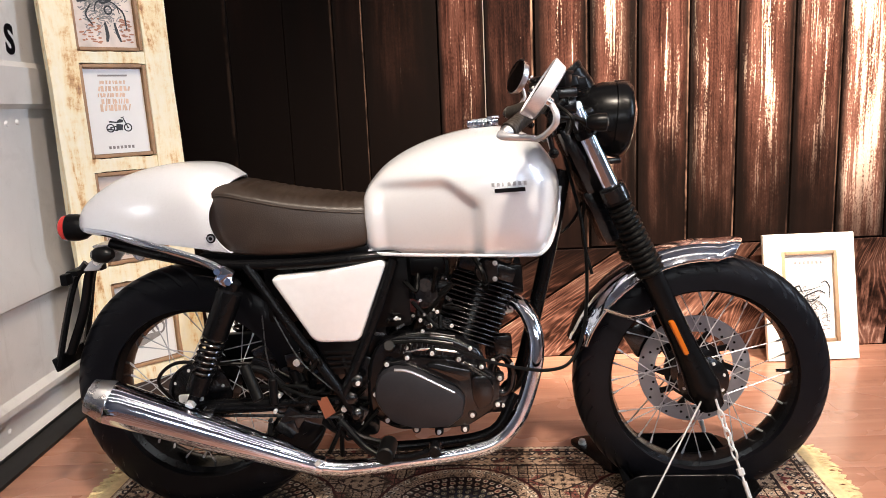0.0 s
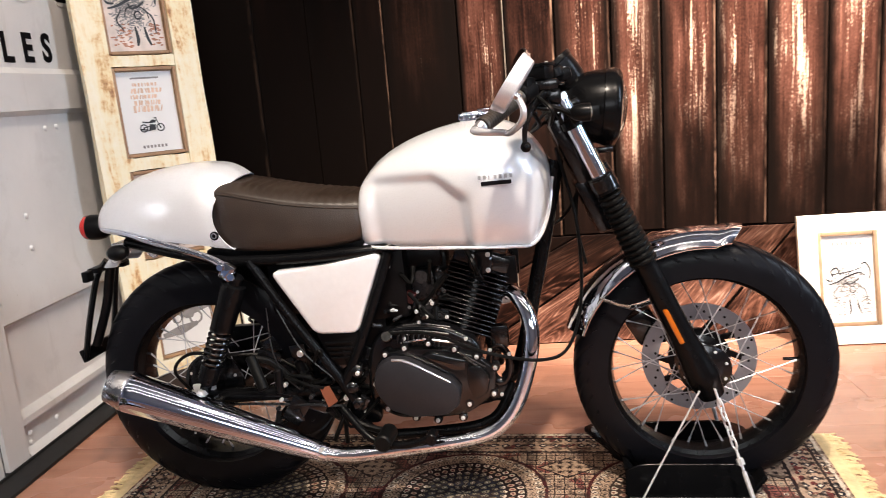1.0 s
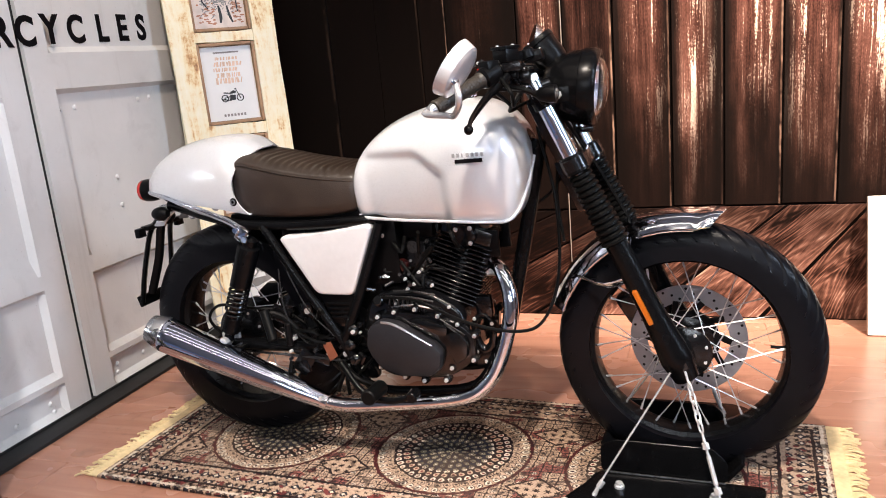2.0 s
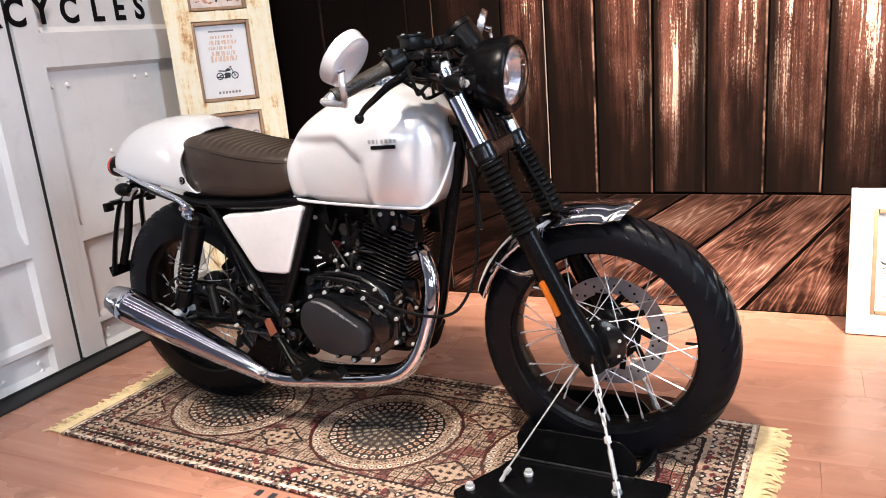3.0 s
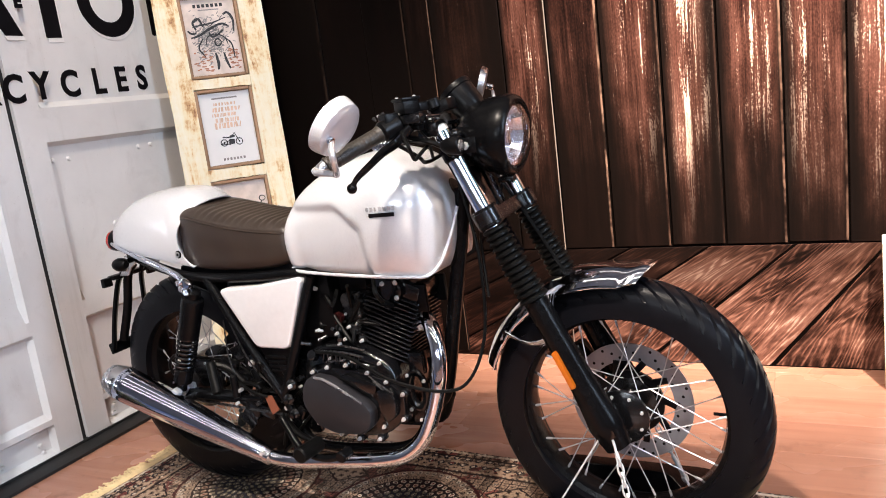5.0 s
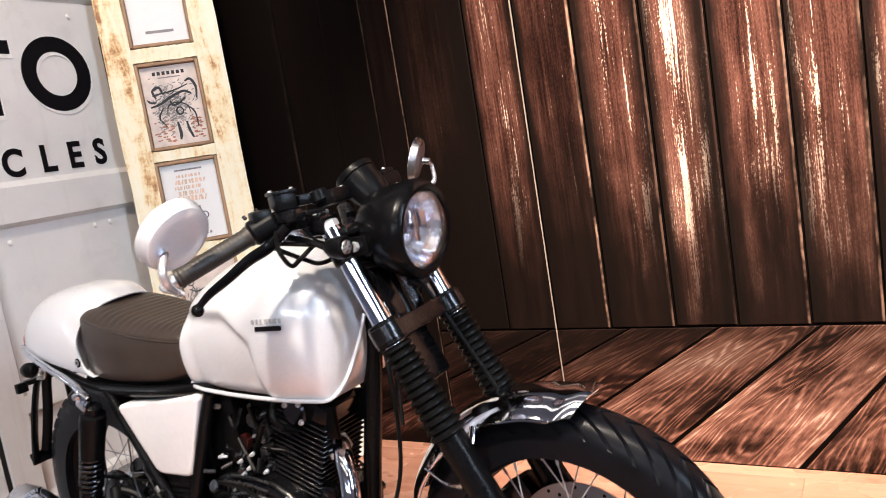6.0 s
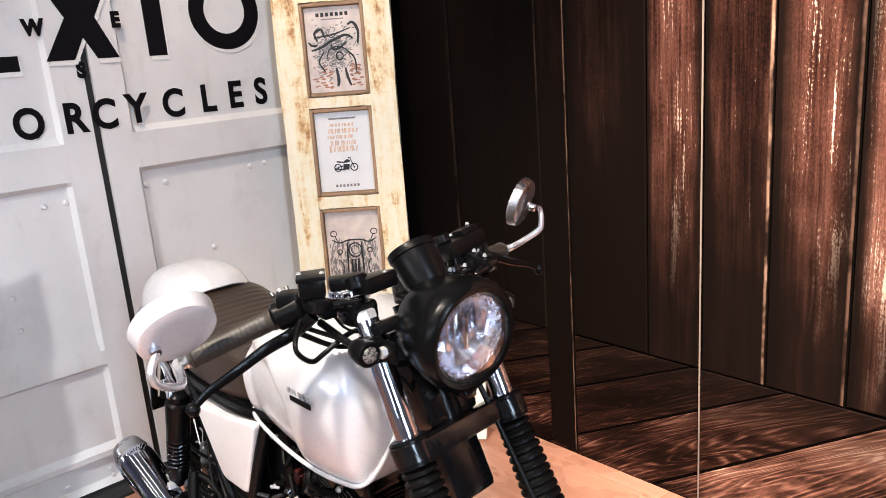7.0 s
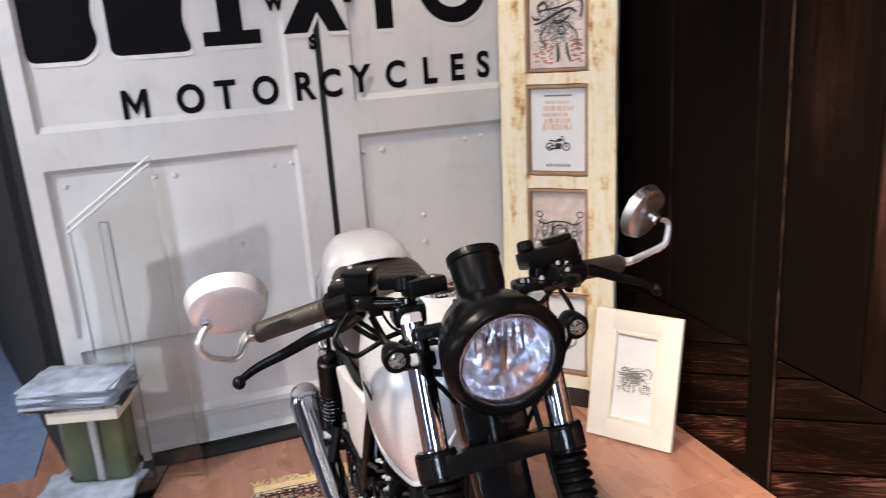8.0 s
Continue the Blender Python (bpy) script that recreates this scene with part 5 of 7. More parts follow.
def wheel(name, x, z, R, section, width, rim_r, hub_r, hub_w, disc_y, disc_r, label):
    hub = obj(name, *join(lathe([(hub_r * 0.55, -hub_w), (hub_r, -hub_w * 0.8), (hub_r, -hub_w * 0.62), (hub_r * 0.62, -hub_w * 0.5), (hub_r * 0.62, hub_w * 0.5), (hub_r, hub_w * 0.62), (hub_r, hub_w * 0.8), (hub_r * 0.55, hub_w)], (0, 0, 0), (0, 1, 0), 30)),
              BLACK_METAL, bike, label)
    hub.location = (x, FY if x > 0 else 0.0, z)
    obj("tyre", *tyre_geo(R, section, width), RUBBER, hub, "black road tyre with cut sipes", 35)
    bolts(hub, [(hub_r * 0.8 * math.cos(a), -hub_w * 0.86, hub_r * 0.8 * math.sin(a)) for a in np.linspace(0.3, 2 * math.pi + 0.3, 9)[:-1]], (0, -1, 0), 0.0034, 0.004)
    w = width * 0.36
    obj("rim", *ring_y([(rim_r + 0.024, -w), (rim_r + 0.03, -w * 0.86), (rim_r + 0.012, -w * 0.7), (rim_r + 0.006, 0), (rim_r + 0.012, w * 0.7), (rim_r + 0.03, w * 0.86), (rim_r + 0.024, w), (rim_r + 0.002, w * 0.72), (rim_r - 0.004, 0), (rim_r + 0.002, -w * 0.72)]), BLACK_PAINT, hub, "black steel rim")
    # laced spokes: each crosses its neighbour
    spoke = None
    n = 32
    for i in range(n):
        side = 1 if i % 2 else -1
        turn = 1 if (i // 2) % 2 else -1
        a = 2 * math.pi * i / n
        b = a + turn * 0.95
        p0 = Vector((hub_r * 0.92 * math.cos(b), side * hub_w * 0.68, hub_r * 0.92 * math.sin(b)))
        p1 = Vector((rim_r * math.cos(a), side * 0.008, rim_r * math.sin(a)))
        d = p1 - p0
        m = Matrix.Translation(p0) @ d.to_track_quat("Z", "Y").to_matrix().to_4x4() @ Matrix.Diagonal((1, 1, d.length, 1))
        if spoke is None:
            spoke = obj("spoke", *join(rod((0, 0, 0), (0, 0, 0.93), 0.0014, n=6), rod((0, 0, 0.91), (0, 0, 1.0), 0.0028, n=6)), STEEL_SPOKE, hub)
            spoke.matrix_basis = m
        else:
            share("spoke", spoke.data, hub, m)
    obj("air_valve", *rod((rim_r - 0.03, 0.004, 0.0), (rim_r, 0.0, 0.0), 0.004, n=8), BLACK_METAL, hub)
    if disc_y is not None:
        d = obj("brake_disc", *disc_geo(disc_r * 0.7, disc_r, disc_y, 0.004), DISC_STEEL, hub, "drilled grey steel brake disc")
        obj("disc_carrier", *ring_y([(hub_r * 0.8, disc_y - 0.003), (disc_r * 0.54, disc_y - 0.003), (disc_r * 0.54, disc_y + 0.006), (hub_r * 0.8, disc_y + 0.006)], 48), BLACK_PLASTIC, d, "black disc carrier")
        for i in range(10):
            a = 2 * math.pi * i / 10
            q = Matrix.Rotation(-a, 4, "Y") @ Matrix.Translation((disc_r * 0.62, 0, 0)) @ Matrix.Rotation(0.45, 4, "Y")
            g = moved(box((0, disc_y + 0.0005, 0), (disc_r * 0.24, 0.007, 0.016), 0.003), q)
            obj("disc_arm", *g, BLACK_PLASTIC, d)
        geos = []
        for i in range(44):
            a = 2 * math.pi * i / 44
            r = disc_r * (0.76, 0.85, 0.94)[i % 3]
            geos.append(rod((r * math.cos(a), disc_y - 0.0006, r * math.sin(a)), (r * math.cos(a), disc_y + 0.0046, r * math.sin(a)), 0.0036, n=8))
        tagged(obj("disc_holes", *join(*geos), BLACK_PLASTIC, d), kind="stuff")
    return hub


STEEL_SPOKE = plain("spoke_steel", (0.55, 0.55, 0.58), 0.3, metal=0.6, var=0.1, scale=90)
wheel("front_wheel", FX, FZ, 0.318, 0.084, 0.1, 0.222, 0.063, 0.055, 0.046, 0.143, "black spoked front wheel")
wheel("rear_wheel", RX, RZ, 0.328, 0.105, 0.122, 0.207, 0.082, 0.06, None, 0.11, "black spoked rear wheel")


def fork():
    def on(s, y=-0.1):  # along the leg: s = 0 at the axle, 1 at the top
        return Vector((0.8545 + (0.566 - 0.8545) * s, y + FY * max(0.0, 1.0 - s * 1.4), 0.305 + (1.0 - 0.305) * s))
    for s in (-1, 1):
        y = 0.1 * s
        leg = obj("fork_leg", *join(tube([on(-0.062, y), on(0.01, y), on(0.09, y), on(0.2, y), on(0.44, y)], [0.03, 0.04, 0.034, 0.029, 0.027], 20, 4), lathe([(0.012, -0.012), (0.02, -0.01), (0.02, 0.01), (0.012, 0.012)], (0.858, y * 1.12 + FY, 0.308), (0, 1, 0), 20)), BLACK_PAINT, bike, "satin black fork slider")
        p0, p1 = on(0.43, y), on(0.675, y)
        length = (p1 - p0).length
        prof = []
        n = 13
        for i in range(n):
            a = length * i / n
            r = 0.034 - 0.006 * i / n
            prof += [(r - 0.006, a), (r, a + length / n * 0.28), (r, a + length / n * 0.62), (r - 0.006, a + length / n * 0.92)]
        obj("gaiter", *lathe(prof, p0, p1 - p0, 24), SOFT_RUBBER, leg, "ribbed black rubber gaiter")
        obj("stanchion", *rod(on(0.66, y), on(0.985, y), 0.0195, n=24), CHROME, leg, "chrome fork tube")
        obj("clamp_ring", *rod(on(0.675, y), on(0.735, y), 0.031, n=20, chamfer=0.003), BLACK_PAINT, leg)
        obj("top_nut", *rod(on(0.98, y), on(1.005, y), 0.018, n=6, chamfer=0.003), ZINC, leg)
        obj("collar", *rod(on(0.895, y), on(0.925, y), 0.026, n=20, chamfer=0.003), BLACK_PAINT, leg)
        ref = on(0.212, y) + Vector((-0.008, s * 0.03, 0))
        d = (on(1, y) - on(0, y)).normalized()
        q = d.to_track_quat("Z", "Y").to_matrix().to_4x4()
        obj("reflector", *box(ref, (0.024, 0.012, 0.09), 0.004, q), AMBER, leg, "amber side reflector")
    low, up = on(0.705, 0), on(0.965, 0)
    q = (on(1, 0) - on(0, 0)).normalized().to_track_quat("Z", "Y").to_matrix().to_4x4()
    obj("lower_yoke", *join(box(low, (0.2, 0.045, 0.034), 0.006, q), *[rod(on(0.682, y), on(0.73, y), 0.032, n=22, chamfer=0.004) for y in (-0.1, 0.1)]), BLACK_METAL, bike)
    obj("upper_yoke", *box(up, (0.22, 0.055, 0.022), 0.008, q), BLACK_METAL, bike)
    obj("head_gusset", *join(box(on(0.82, 0) + Vector((-0.035, 0, 0)), (0.11, 0.05, 0.17), 0.014, q), box(on(0.62, 0) + Vector((-0.05, 0, 0)), (0.09, 0.04, 0.14), 0.012, q)), BLACK_METAL, bike)
    obj("steering_stem", *rod(on(0.70, 0) + Vector((-0.03, 0, 0)), on(0.98, 0) + Vector((-0.03, 0, 0)), 0.026, n=20), BLACK_PAINT, bike)
    obj("front_axle", *join(rod((FX, FY - 0.128, FZ), (FX, FY + 0.128, FZ), 0.009, n=12), rod((FX, FY - 0.134, FZ), (FX, FY - 0.126, FZ), 0.012, n=6)), BLACK_METAL, bike)
    obj("brake_caliper", *join(box((0.738, FY + 0.088, 0.386), (0.075, 0.06, 0.085), 0.014, pose(0, 0, 0, 0, -30, 0)), box((0.766, FY + 0.1, 0.356), (0.06, 0.03, 0.05), 0.01)), BLACK_METAL, bike)
    # fender, a chrome arch over the tyre
    rings = []
    for a in np.linspace(radians(73), radians(160), 40):
        ringp = []
        e = min((a - radians(73)) / radians(6), (radians(160) - a) / radians(6), 1.0)
        tongue = radians(4.5) * smooth01((radians(92) - a) / radians(19))
        for t in np.linspace(-1, 1, 15):
            half = 0.07 * (0.86 + 0.14 * e)
            y = half * t
            r = 0.347 + 0.012 * smooth01((radians(84) - a) / radians(11)) - 0.04 * abs(t) ** 2.6
            b = a + tongue * t * t
            ringp.append((FX + r * math.cos(b), FY + y, FZ + 0.004 + r * math.sin(b)))
        for t in np.linspace(1, -1, 15):
            half = 0.0685 * (0.86 + 0.14 * e)
            y = half * t
            r = 0.344 + 0.012 * smooth01((radians(84) - a) / radians(11)) - 0.04 * abs(t) ** 2.6
            b = a + tongue * t * t
            ringp.append((FX + r * math.cos(b), FY + y, FZ + 0.004 + r * math.sin(b)))
        rings.append(ringp)
    fen = obj("front_fender", *loft(rings), CHROME, bike, "chrome front fender")
    for s in (-1, 1):
        edge = [(FX + 0.308 * math.cos(a), FY + s * 0.0705, FZ + 0.004 + 0.308 * math.sin(a)) for a in np.linspace(radians(84), radians(159), 14)]
        obj("rolled_edge", *tube(edge, 0.0035, 8, 2), CHROME, fen)
        obj("fender_stay", *tube([(FX + 0.32 * math.cos(radians(112)), FY + s * 0.068, FZ + 0.32 * math.sin(radians(112))), (0.748, FY + s * 0.085, 0.573), on(0.36, s * 0.088)], 0.014, 10, 3, 0.3), CHROME, fen)
        obj("fender_stay", *tube([(FX + 0.315 * math.cos(radians(140)), FY + s * 0.066, FZ + 0.315 * math.sin(radians(140))), (0.695, FY + s * 0.09, 0.49), on(0.3, s * 0.088)], 0.011, 10, 3, 0.3), CHROME, fen)


fork()


def headlight():
    d = Vector((1, 0, -0.13)).normalized()
    c = Vector((0.683, 0.002, 0.959))
    prof = [(0.0, -0.118), (0.02, -0.117), (0.05, -0.108), (0.072, -0.082), (0.083, -0.045), (0.086, -0.02), (0.089, -0.018), (0.091, 0.004), (0.087, 0.016), (0.08, 0.021), (0.0725, 0.0195), (0.0695, 0.012), (0.068, 0.002)]
    h = obj("headlight", *lathe(prof, c, d, 48, cap=False), BLACK_PAINT, bike, "round black headlight with clear lens")
    refl = [(0.0678, 0.006), (0.058, -0.018), (0.042, -0.038), (0.026, -0.05), (0.01, -0.054)]
    # reflector facets
    V, F = lathe(refl, c, d, 26, cap=False)
    obj("reflector_bowl", V, F, BOWL, h, "faceted bright reflector bowl", 12)
    obj("bulb", *join(lathe([(0.004, -0.054), (0.008, -0.044), (0.009, -0.03), (0.006, -0.02), (0.0, -0.016)], c, d, 14)), STEEL, h)
    lens = obj("lens", *lathe([(0.0685, 0.012), (0.0685, 0.018), (0.062, 0.0255), (0.048, 0.0325), (0.028, 0.037), (0.0, 0.0385), (0.0, 0.0355), (0.028, 0.034), (0.048, 0.0295), (0.06, 0.0225), (0.0655, 0.016), (0.0655, 0.012)], c, d, 48, closed=True), GLASS, h, "clear domed glass lens")
    lens.visible_shadow = False
    geos = []
    d_, a, b = axes(d)
    for i in range(28):
        w = 2 * math.pi * i / 28
        geos.append(box(c + d * 0.010 + (a * math.cos(w) + b * math.sin(w)) * 0.0615, (0.004, 0.007, 0.007), 0.002))
    tagged(obj("lens_prisms", *join(*geos), GLASS, h), kind="stuff")
    ribs = []
    for k in range(-3, 4):
        o = c + d * -0.022 + Vector((0, 0.012 * k, 0))
        hh = 0.05 * math.sqrt(max(0.1, 1 - (0.012 * k / 0.056) ** 2))
        ribs.append(box(o + Vector((0, 0, 0.3 * hh)), (0.012, 0.0035, hh), 0.0015))
    tagged(obj("reflector_flutes", *join(*ribs), CHROME, h, "bright upright reflector flutes"), kind="stuff")
    obj("bulb_shield", *box(c + d * -0.01, (0.02, 0.012, 0.05), 0.004), CHROME, h)
    obj("light_clip", *box(c + Vector((-0.02, 0, -0.097)), (0.04, 0.022, 0.014), 0.004), BLACK_METAL, h)
    for s in (-1, 1):
        obj("lamp_bracket", *join(box((0.608, s * 0.108, 0.955), (0.09, 0.006, 0.034), 0.002), box((0.585, s * 0.112, 0.955), (0.024, 0.026, 0.03), 0.005)), BLACK_PAINT, h)
        obj("bracket_bolt", *rod((0.628, s * 0.105, 0.955), (0.628, s * 0.12, 0.955), 0.009, n=6), ZINC, h)
        ind = obj("front_indicator", *join(rod((0.60, s * 0.105, 0.96), (0.608, s * 0.135, 0.96), 0.008, n=12), lathe([(0.01, -0.034), (0.016, -0.026), (0.02, -0.008), (0.02, 0.008), (0.018, 0.01)], (0.622, s * 0.14, 0.96), (1, 0, -0.05), 24)), BLACK_PLASTIC, bike, "small black indicator with smoked lens")
        obj("lens", *lathe([(0.0135, 0.008), (0.012, 0.012), (0.006, 0.0145), (0.0, 0.015)], (0.622, s * 0.14, 0.96), (1, 0, -0.05), 20), SMOKED, ind)


def smoked():
    g = Nodes("smoked_faceted_lens")
    cells = g.voronoi(g.coords(), 480, out="Color")
    return g.set(color=g.ramp(g.split(cells)[0], [(0.2, (0.05, 0.047, 0.045)), (0.8, (0.4, 0.385, 0.37))]), metal=0.5, rough=0.15, normal=g.bump(g.split(cells)[1], 0.7, 0.003))


SMOKED = smoked()
headlight()


def instruments():
    d = Vector((-0.72, 0, 1)).normalized()
    sp = obj("speedometer", *lathe([(0.022, -0.058), (0.033, -0.052), (0.0375, -0.034), (0.039, 0.006), (0.0412, 0.008), (0.0412, 0.018), (0.0405, 0.02), (0.0398, 0.016)], (0.573, 0.004, 1.063), d, 36), BLACK_PLASTIC, bike, "round black speedometer")
    obj("dial", *lathe([(0.0398, 0.016), (0.0398, 0.018), (0.0, 0.018)], (0.573, 0.004, 1.061), d, 30), BLACK_PAINT, sp)
    obj("glass", *lathe([(0.0398, 0.020), (0.0398, 0.022), (0.0, 0.022)], (0.573, 0.004, 1.061), d, 30), GLASS, sp)
    obj("warning_lamp_block", *join(box((0.572, -0.078, 1.045), (0.045, 0.062, 0.026), 0.006, pose(0, 0, 0, 0, -10, 8)), rod((0.567, -0.105, 1.04), (0.561, -0.105, 1.062), 0.017, n=16, chamfer=0.003)), BLACK_PLASTIC, sp)
    bolts(sp, [(0.584, -0.066, 1.059), (0.562, -0.09, 1.057)], (-0.17, 0, 1), 0.003, 0.003)
    obj("gauge_bracket", *box((0.575, 0, 1.005), (0.05, 0.06, 0.01), 0.003), BLACK_PAINT, sp)


instruments()



def handlebars():
    """Low clip-on bars that sweep back, with levers and bar-end mirrors."""
    bar = {}
    for s, side in ((-1, "right"), (1, "left")):
        pts = [(0.545, s * 0.1, 1.008), (0.528, s * 0.145, 1.016), (0.489, s * 0.203, 1.01), (0.411, s * 0.322, 0.961)] if s < 0 else [(0.54, 0.1, 1.0), (0.53, 0.14, 1.008), (0.505, 0.2, 1.006), (0.435, 0.318, 0.985)]
        b = obj("handlebar", *tube(pts, 0.0112, 14, 6), BLACK_PAINT, bike, "black clip-on handlebar")
        obj("bar_clamp", *join(box((0.547, s * 0.1, 1.0), (0.05, 0.05, 0.036), 0.008), rod((0.55, s * 0.1, 0.985), (0.54, s * 0.1, 1.022), 0.02, n=14, chamfer=0.002)), BLACK_METAL, b)
        p0, p1 = (Vector((0.484, s * 0.21, 1.0075)), Vector((0.412, s * 0.320, 0.962))) if s < 0 else (Vector((0.502, 0.205, 1.0055)), Vector((0.436, 0.316, 0.9855)))
        n = 16
        prof = [(0.0185, 0), (0.0185, 0.004)]
        length = (p1 - p0).length
        for i in range(n):
            a = 0.006 + (length - 0.012) * i / n
            prof += [(0.0168, a), (0.0168, a + 0.0045), (0.0163, a + 0.005), (0.0163, a + 0.0068)]
        prof += [(0.0182, length - 0.005), (0.0175, length)]
        obj("grip", *lathe(prof, p0, p1 - p0, 18), GRIP_RUBBER, b, "ribbed dark rubber grip")
        u = (p1 - p0).normalized()
        obj("bar_end", *rod(p1, p1 + u * 0.018, 0.0145, 0.012, 18, 0.003), STEEL, b, "bright bar-end clamp")
        # switch housing and brake or clutch fittings
        h0 = p0 - u * 0.002
        obj("switch_housing", *join(rod(h0 - u * 0.046, h0, 0.0235, n=18, chamfer=0.004), box(h0 - u * 0.024 + Vector((0.0, 0, 0.016)), (0.036, 0.036, 0.03), 0.006, pose(0, 0, 0, 0, 0, s * 30))), BLACK_PLASTIC, b)
        obj("switch_button", *box(h0 - u * 0.024 + Vector((-0.022, 0, 0.012)), (0.008, 0.014, 0.01), 0.002), RED if s < 0 else CASTING, b)
        l0, lift = h0 - u * 0.062, (0.0 if s < 0 else 0.03)
        obj("lever_perch", *join(rod(l0 - u * 0.014, l0 + u * 0.014, 0.02, n=16, chamfer=0.003), box(l0 + Vector((0.028, s * 0.008, 0.0)), (0.045, 0.03, 0.022), 0.006)), BLACK_METAL, b)
        if s < 0:
            obj("brake_reservoir", *join(box(l0 + Vector((0.014, -0.004, 0.026)), (0.046, 0.04, 0.03), 0.006, pose(0, 0, 0, 0, 0, -30)), box(l0 + Vector((0.014, -0.004, 0.042)), (0.05, 0.044, 0.007), 0.002, pose(0, 0, 0, 0, 0, -30)), box(l0 + Vector((0.03, 0.05, 0.022)), (0.03, 0.06, 0.02), 0.005, pose(0, 0, 0, 0, 0, -25))), BLACK_PLASTIC, b)
        obj("lever", *tube([l0 + Vector((0.02, s * 0.012, -0.018)), (0.508, s * 0.195, 0.983 + lift), (0.502, s * 0.24, 0.97 + lift), (0.495, s * 0.285, 0.95 + lift), (0.494, s * 0.33, 0.934 + lift), (0.495, s * 0.356, 0.92 + lift)], [0.011, 0.0115, 0.0105, 0.009, 0.0075, 0.0065], 10, 6, 0.7), BLACK_PAINT, b, "black hand lever with ball end")
        obj("lever_ball", *lathe([(0.0, -0.0105), (0.006, -0.009), (0.0098, -0.004), (0.0105, 0.0), (0.0098, 0.004), (0.006, 0.009), (0.0, 0.0105)], (0.496, s * 0.36, 0.916 + lift), (0, 0, 1), 16), BLACK_PAINT, b)
        bolts(b, [l0 + Vector((0.03, s * 0.008, 0.014)), l0 + Vector((0.012, 0, 0.022)), Vector((0.556, s * 0.085, 1.02)), Vector((0.556, s * 0.118, 1.02))], (0.2, 0, 1), 0.0027, 0.005)
        obj("cable_adjuster", *rod(l0 + Vector((0.05, -s * 0.006, 0)), l0 + Vector((0.062, -s * 0.045, -0.002)), 0.005, 0.004, 10, 0.001), BLACK_METAL, b)
        if s < 0:
            lid = l0 + Vector((0.014, -0.004, 0.0455))
            bolts(b, [lid + Vector((0.014, 0.012, 0)), lid + Vector((-0.014, -0.012, 0))], (0, 0, 1), 0.003, 0.003)
            obj("banjo_bolt", *join(rod(l0 + Vector((0.03, 0.075, 0.012)), l0 + Vector((0.03, 0.094, 0.014)), 0.0085, n=6, chamfer=0.001), rod(l0 + Vector((0.03, 0.07, 0.012)), l0 + Vector((0.03, 0.077, 0.012)), 0.011, n=14)), ZINC, b, "zinc banjo bolt")
            obj("throttle_cable", *tube([h0 - u * 0.03 + Vector((0.02, 0, -0.012)), (0.55, -0.215, 0.975), (0.545, -0.19, 0.945), (0.543, -0.165, 0.95), (0.55, -0.13, 0.968), (0.53, -0.09, 0.962), (0.5, -0.03, 0.93)], 0.0042, 8, 6), SOFT_RUBBER, b)
            obj("brake_switch", *join(box(l0 + Vector((0.02, 0.012, -0.02)), (0.026, 0.022, 0.014), 0.003), tube([l0 + Vector((0.02, 0.02, -0.024)), (0.55, -0.12, 0.975), (0.56, -0.06, 0.95)], 0.0025, 6, 4)), BLACK_PLASTIC, b)
        else:
            obj("switch_box", *join(box((0.514, 0.148, 1.046), (0.042, 0.1, 0.03), 0.008, pose(0, 0, 0, 5, -14, 8)), box((0.506, 0.168, 1.066), (0.03, 0.045, 0.014), 0.005, pose(0, 0, 0, 5, -14, 8)), rod((0.517, 0.11, 1.056), (0.51, 0.11, 1.072), 0.014, n=16, chamfer=0.003), rod((0.52, 0.125, 1.035), (0.53, 0.12, 0.998), 0.013, n=12)), BLACK_PLASTIC, b, "black switch box beside the gauge")
            bolts(b, [(0.505, 0.135, 1.064), (0.495, 0.185, 1.074), (0.515, 0.19, 1.06)], (-0.2, 0, 1), 0.003, 0.004)
            obj("choke_lever", *join(rod(h0 - u * 0.045 + Vector((-0.004, 0, 0.014)), h0 - u * 0.045 + Vector((-0.02, 0.0, 0.034)), 0.004, 0.0055, 10), rod(h0 - u * 0.05, h0 - u * 0.04, 0.025, n=18, chamfer=0.002)), BLACK_METAL, b)
            obj("clutch_cable", *tube([l0 + Vector((0.05, -0.02, 0.004)), (0.6, 0.1, 1.0), (0.615, 0.06, 0.98), (0.6, 0.02, 0.93)], 0.004, 8, 6), SOFT_RUBBER, b)
        for k in range(3):
            obj("switch_button", *rod(h0 - u * (0.012 + 0.012 * k) + Vector((-0.02, 0, 0.024)), h0 - u * (0.012 + 0.012 * k) + Vector((-0.026, 0, 0.03)), 0.0035, n=8, chamfer=0.001), (CASTING, ZINC, CASTING)[k], b)
        bolts(b, [h0 - u * 0.012 + Vector((0.012, 0, 0.02)), h0 - u * 0.038 + Vector((0.012, 0, 0.02))], (0.3, 0, 1), 0.0026, 0.004)
        # mirror on the bar end
        e = p1 + u * 0.012
        mc = Vector((0.478, s * 0.36, 1.04)) if s < 0 else Vector((0.466, 0.35, 1.082))
        face = Vector((-0.8, 0.0, 0.6)).normalized() if s < 0 else Vector((-0.85, -0.36, 0.35)).normalized()
        k = 1.02 if s < 0 else 0.82
        mir = obj("mirror", *lathe([(rr * k, hh * (0.95 if s < 0 else 0.6)) for rr, hh in ((0.0, -0.0225), (0.03, -0.022), (0.052, -0.021), (0.056, -0.018), (0.0605, 0.004), (0.0605, 0.008), (0.058, 0.0088), (0.057, 0.006))], mc, face, 44, cap=False), SILVER if s < 0 else STEEL, b, "round silver bar-end mirror")
        obj("mirror_glass", *lathe([(0.0572 * k, 0.005), (0.0572 * k, 0.0065), (0.0, 0.0065)], mc, face, 40), MIRROR, mir)
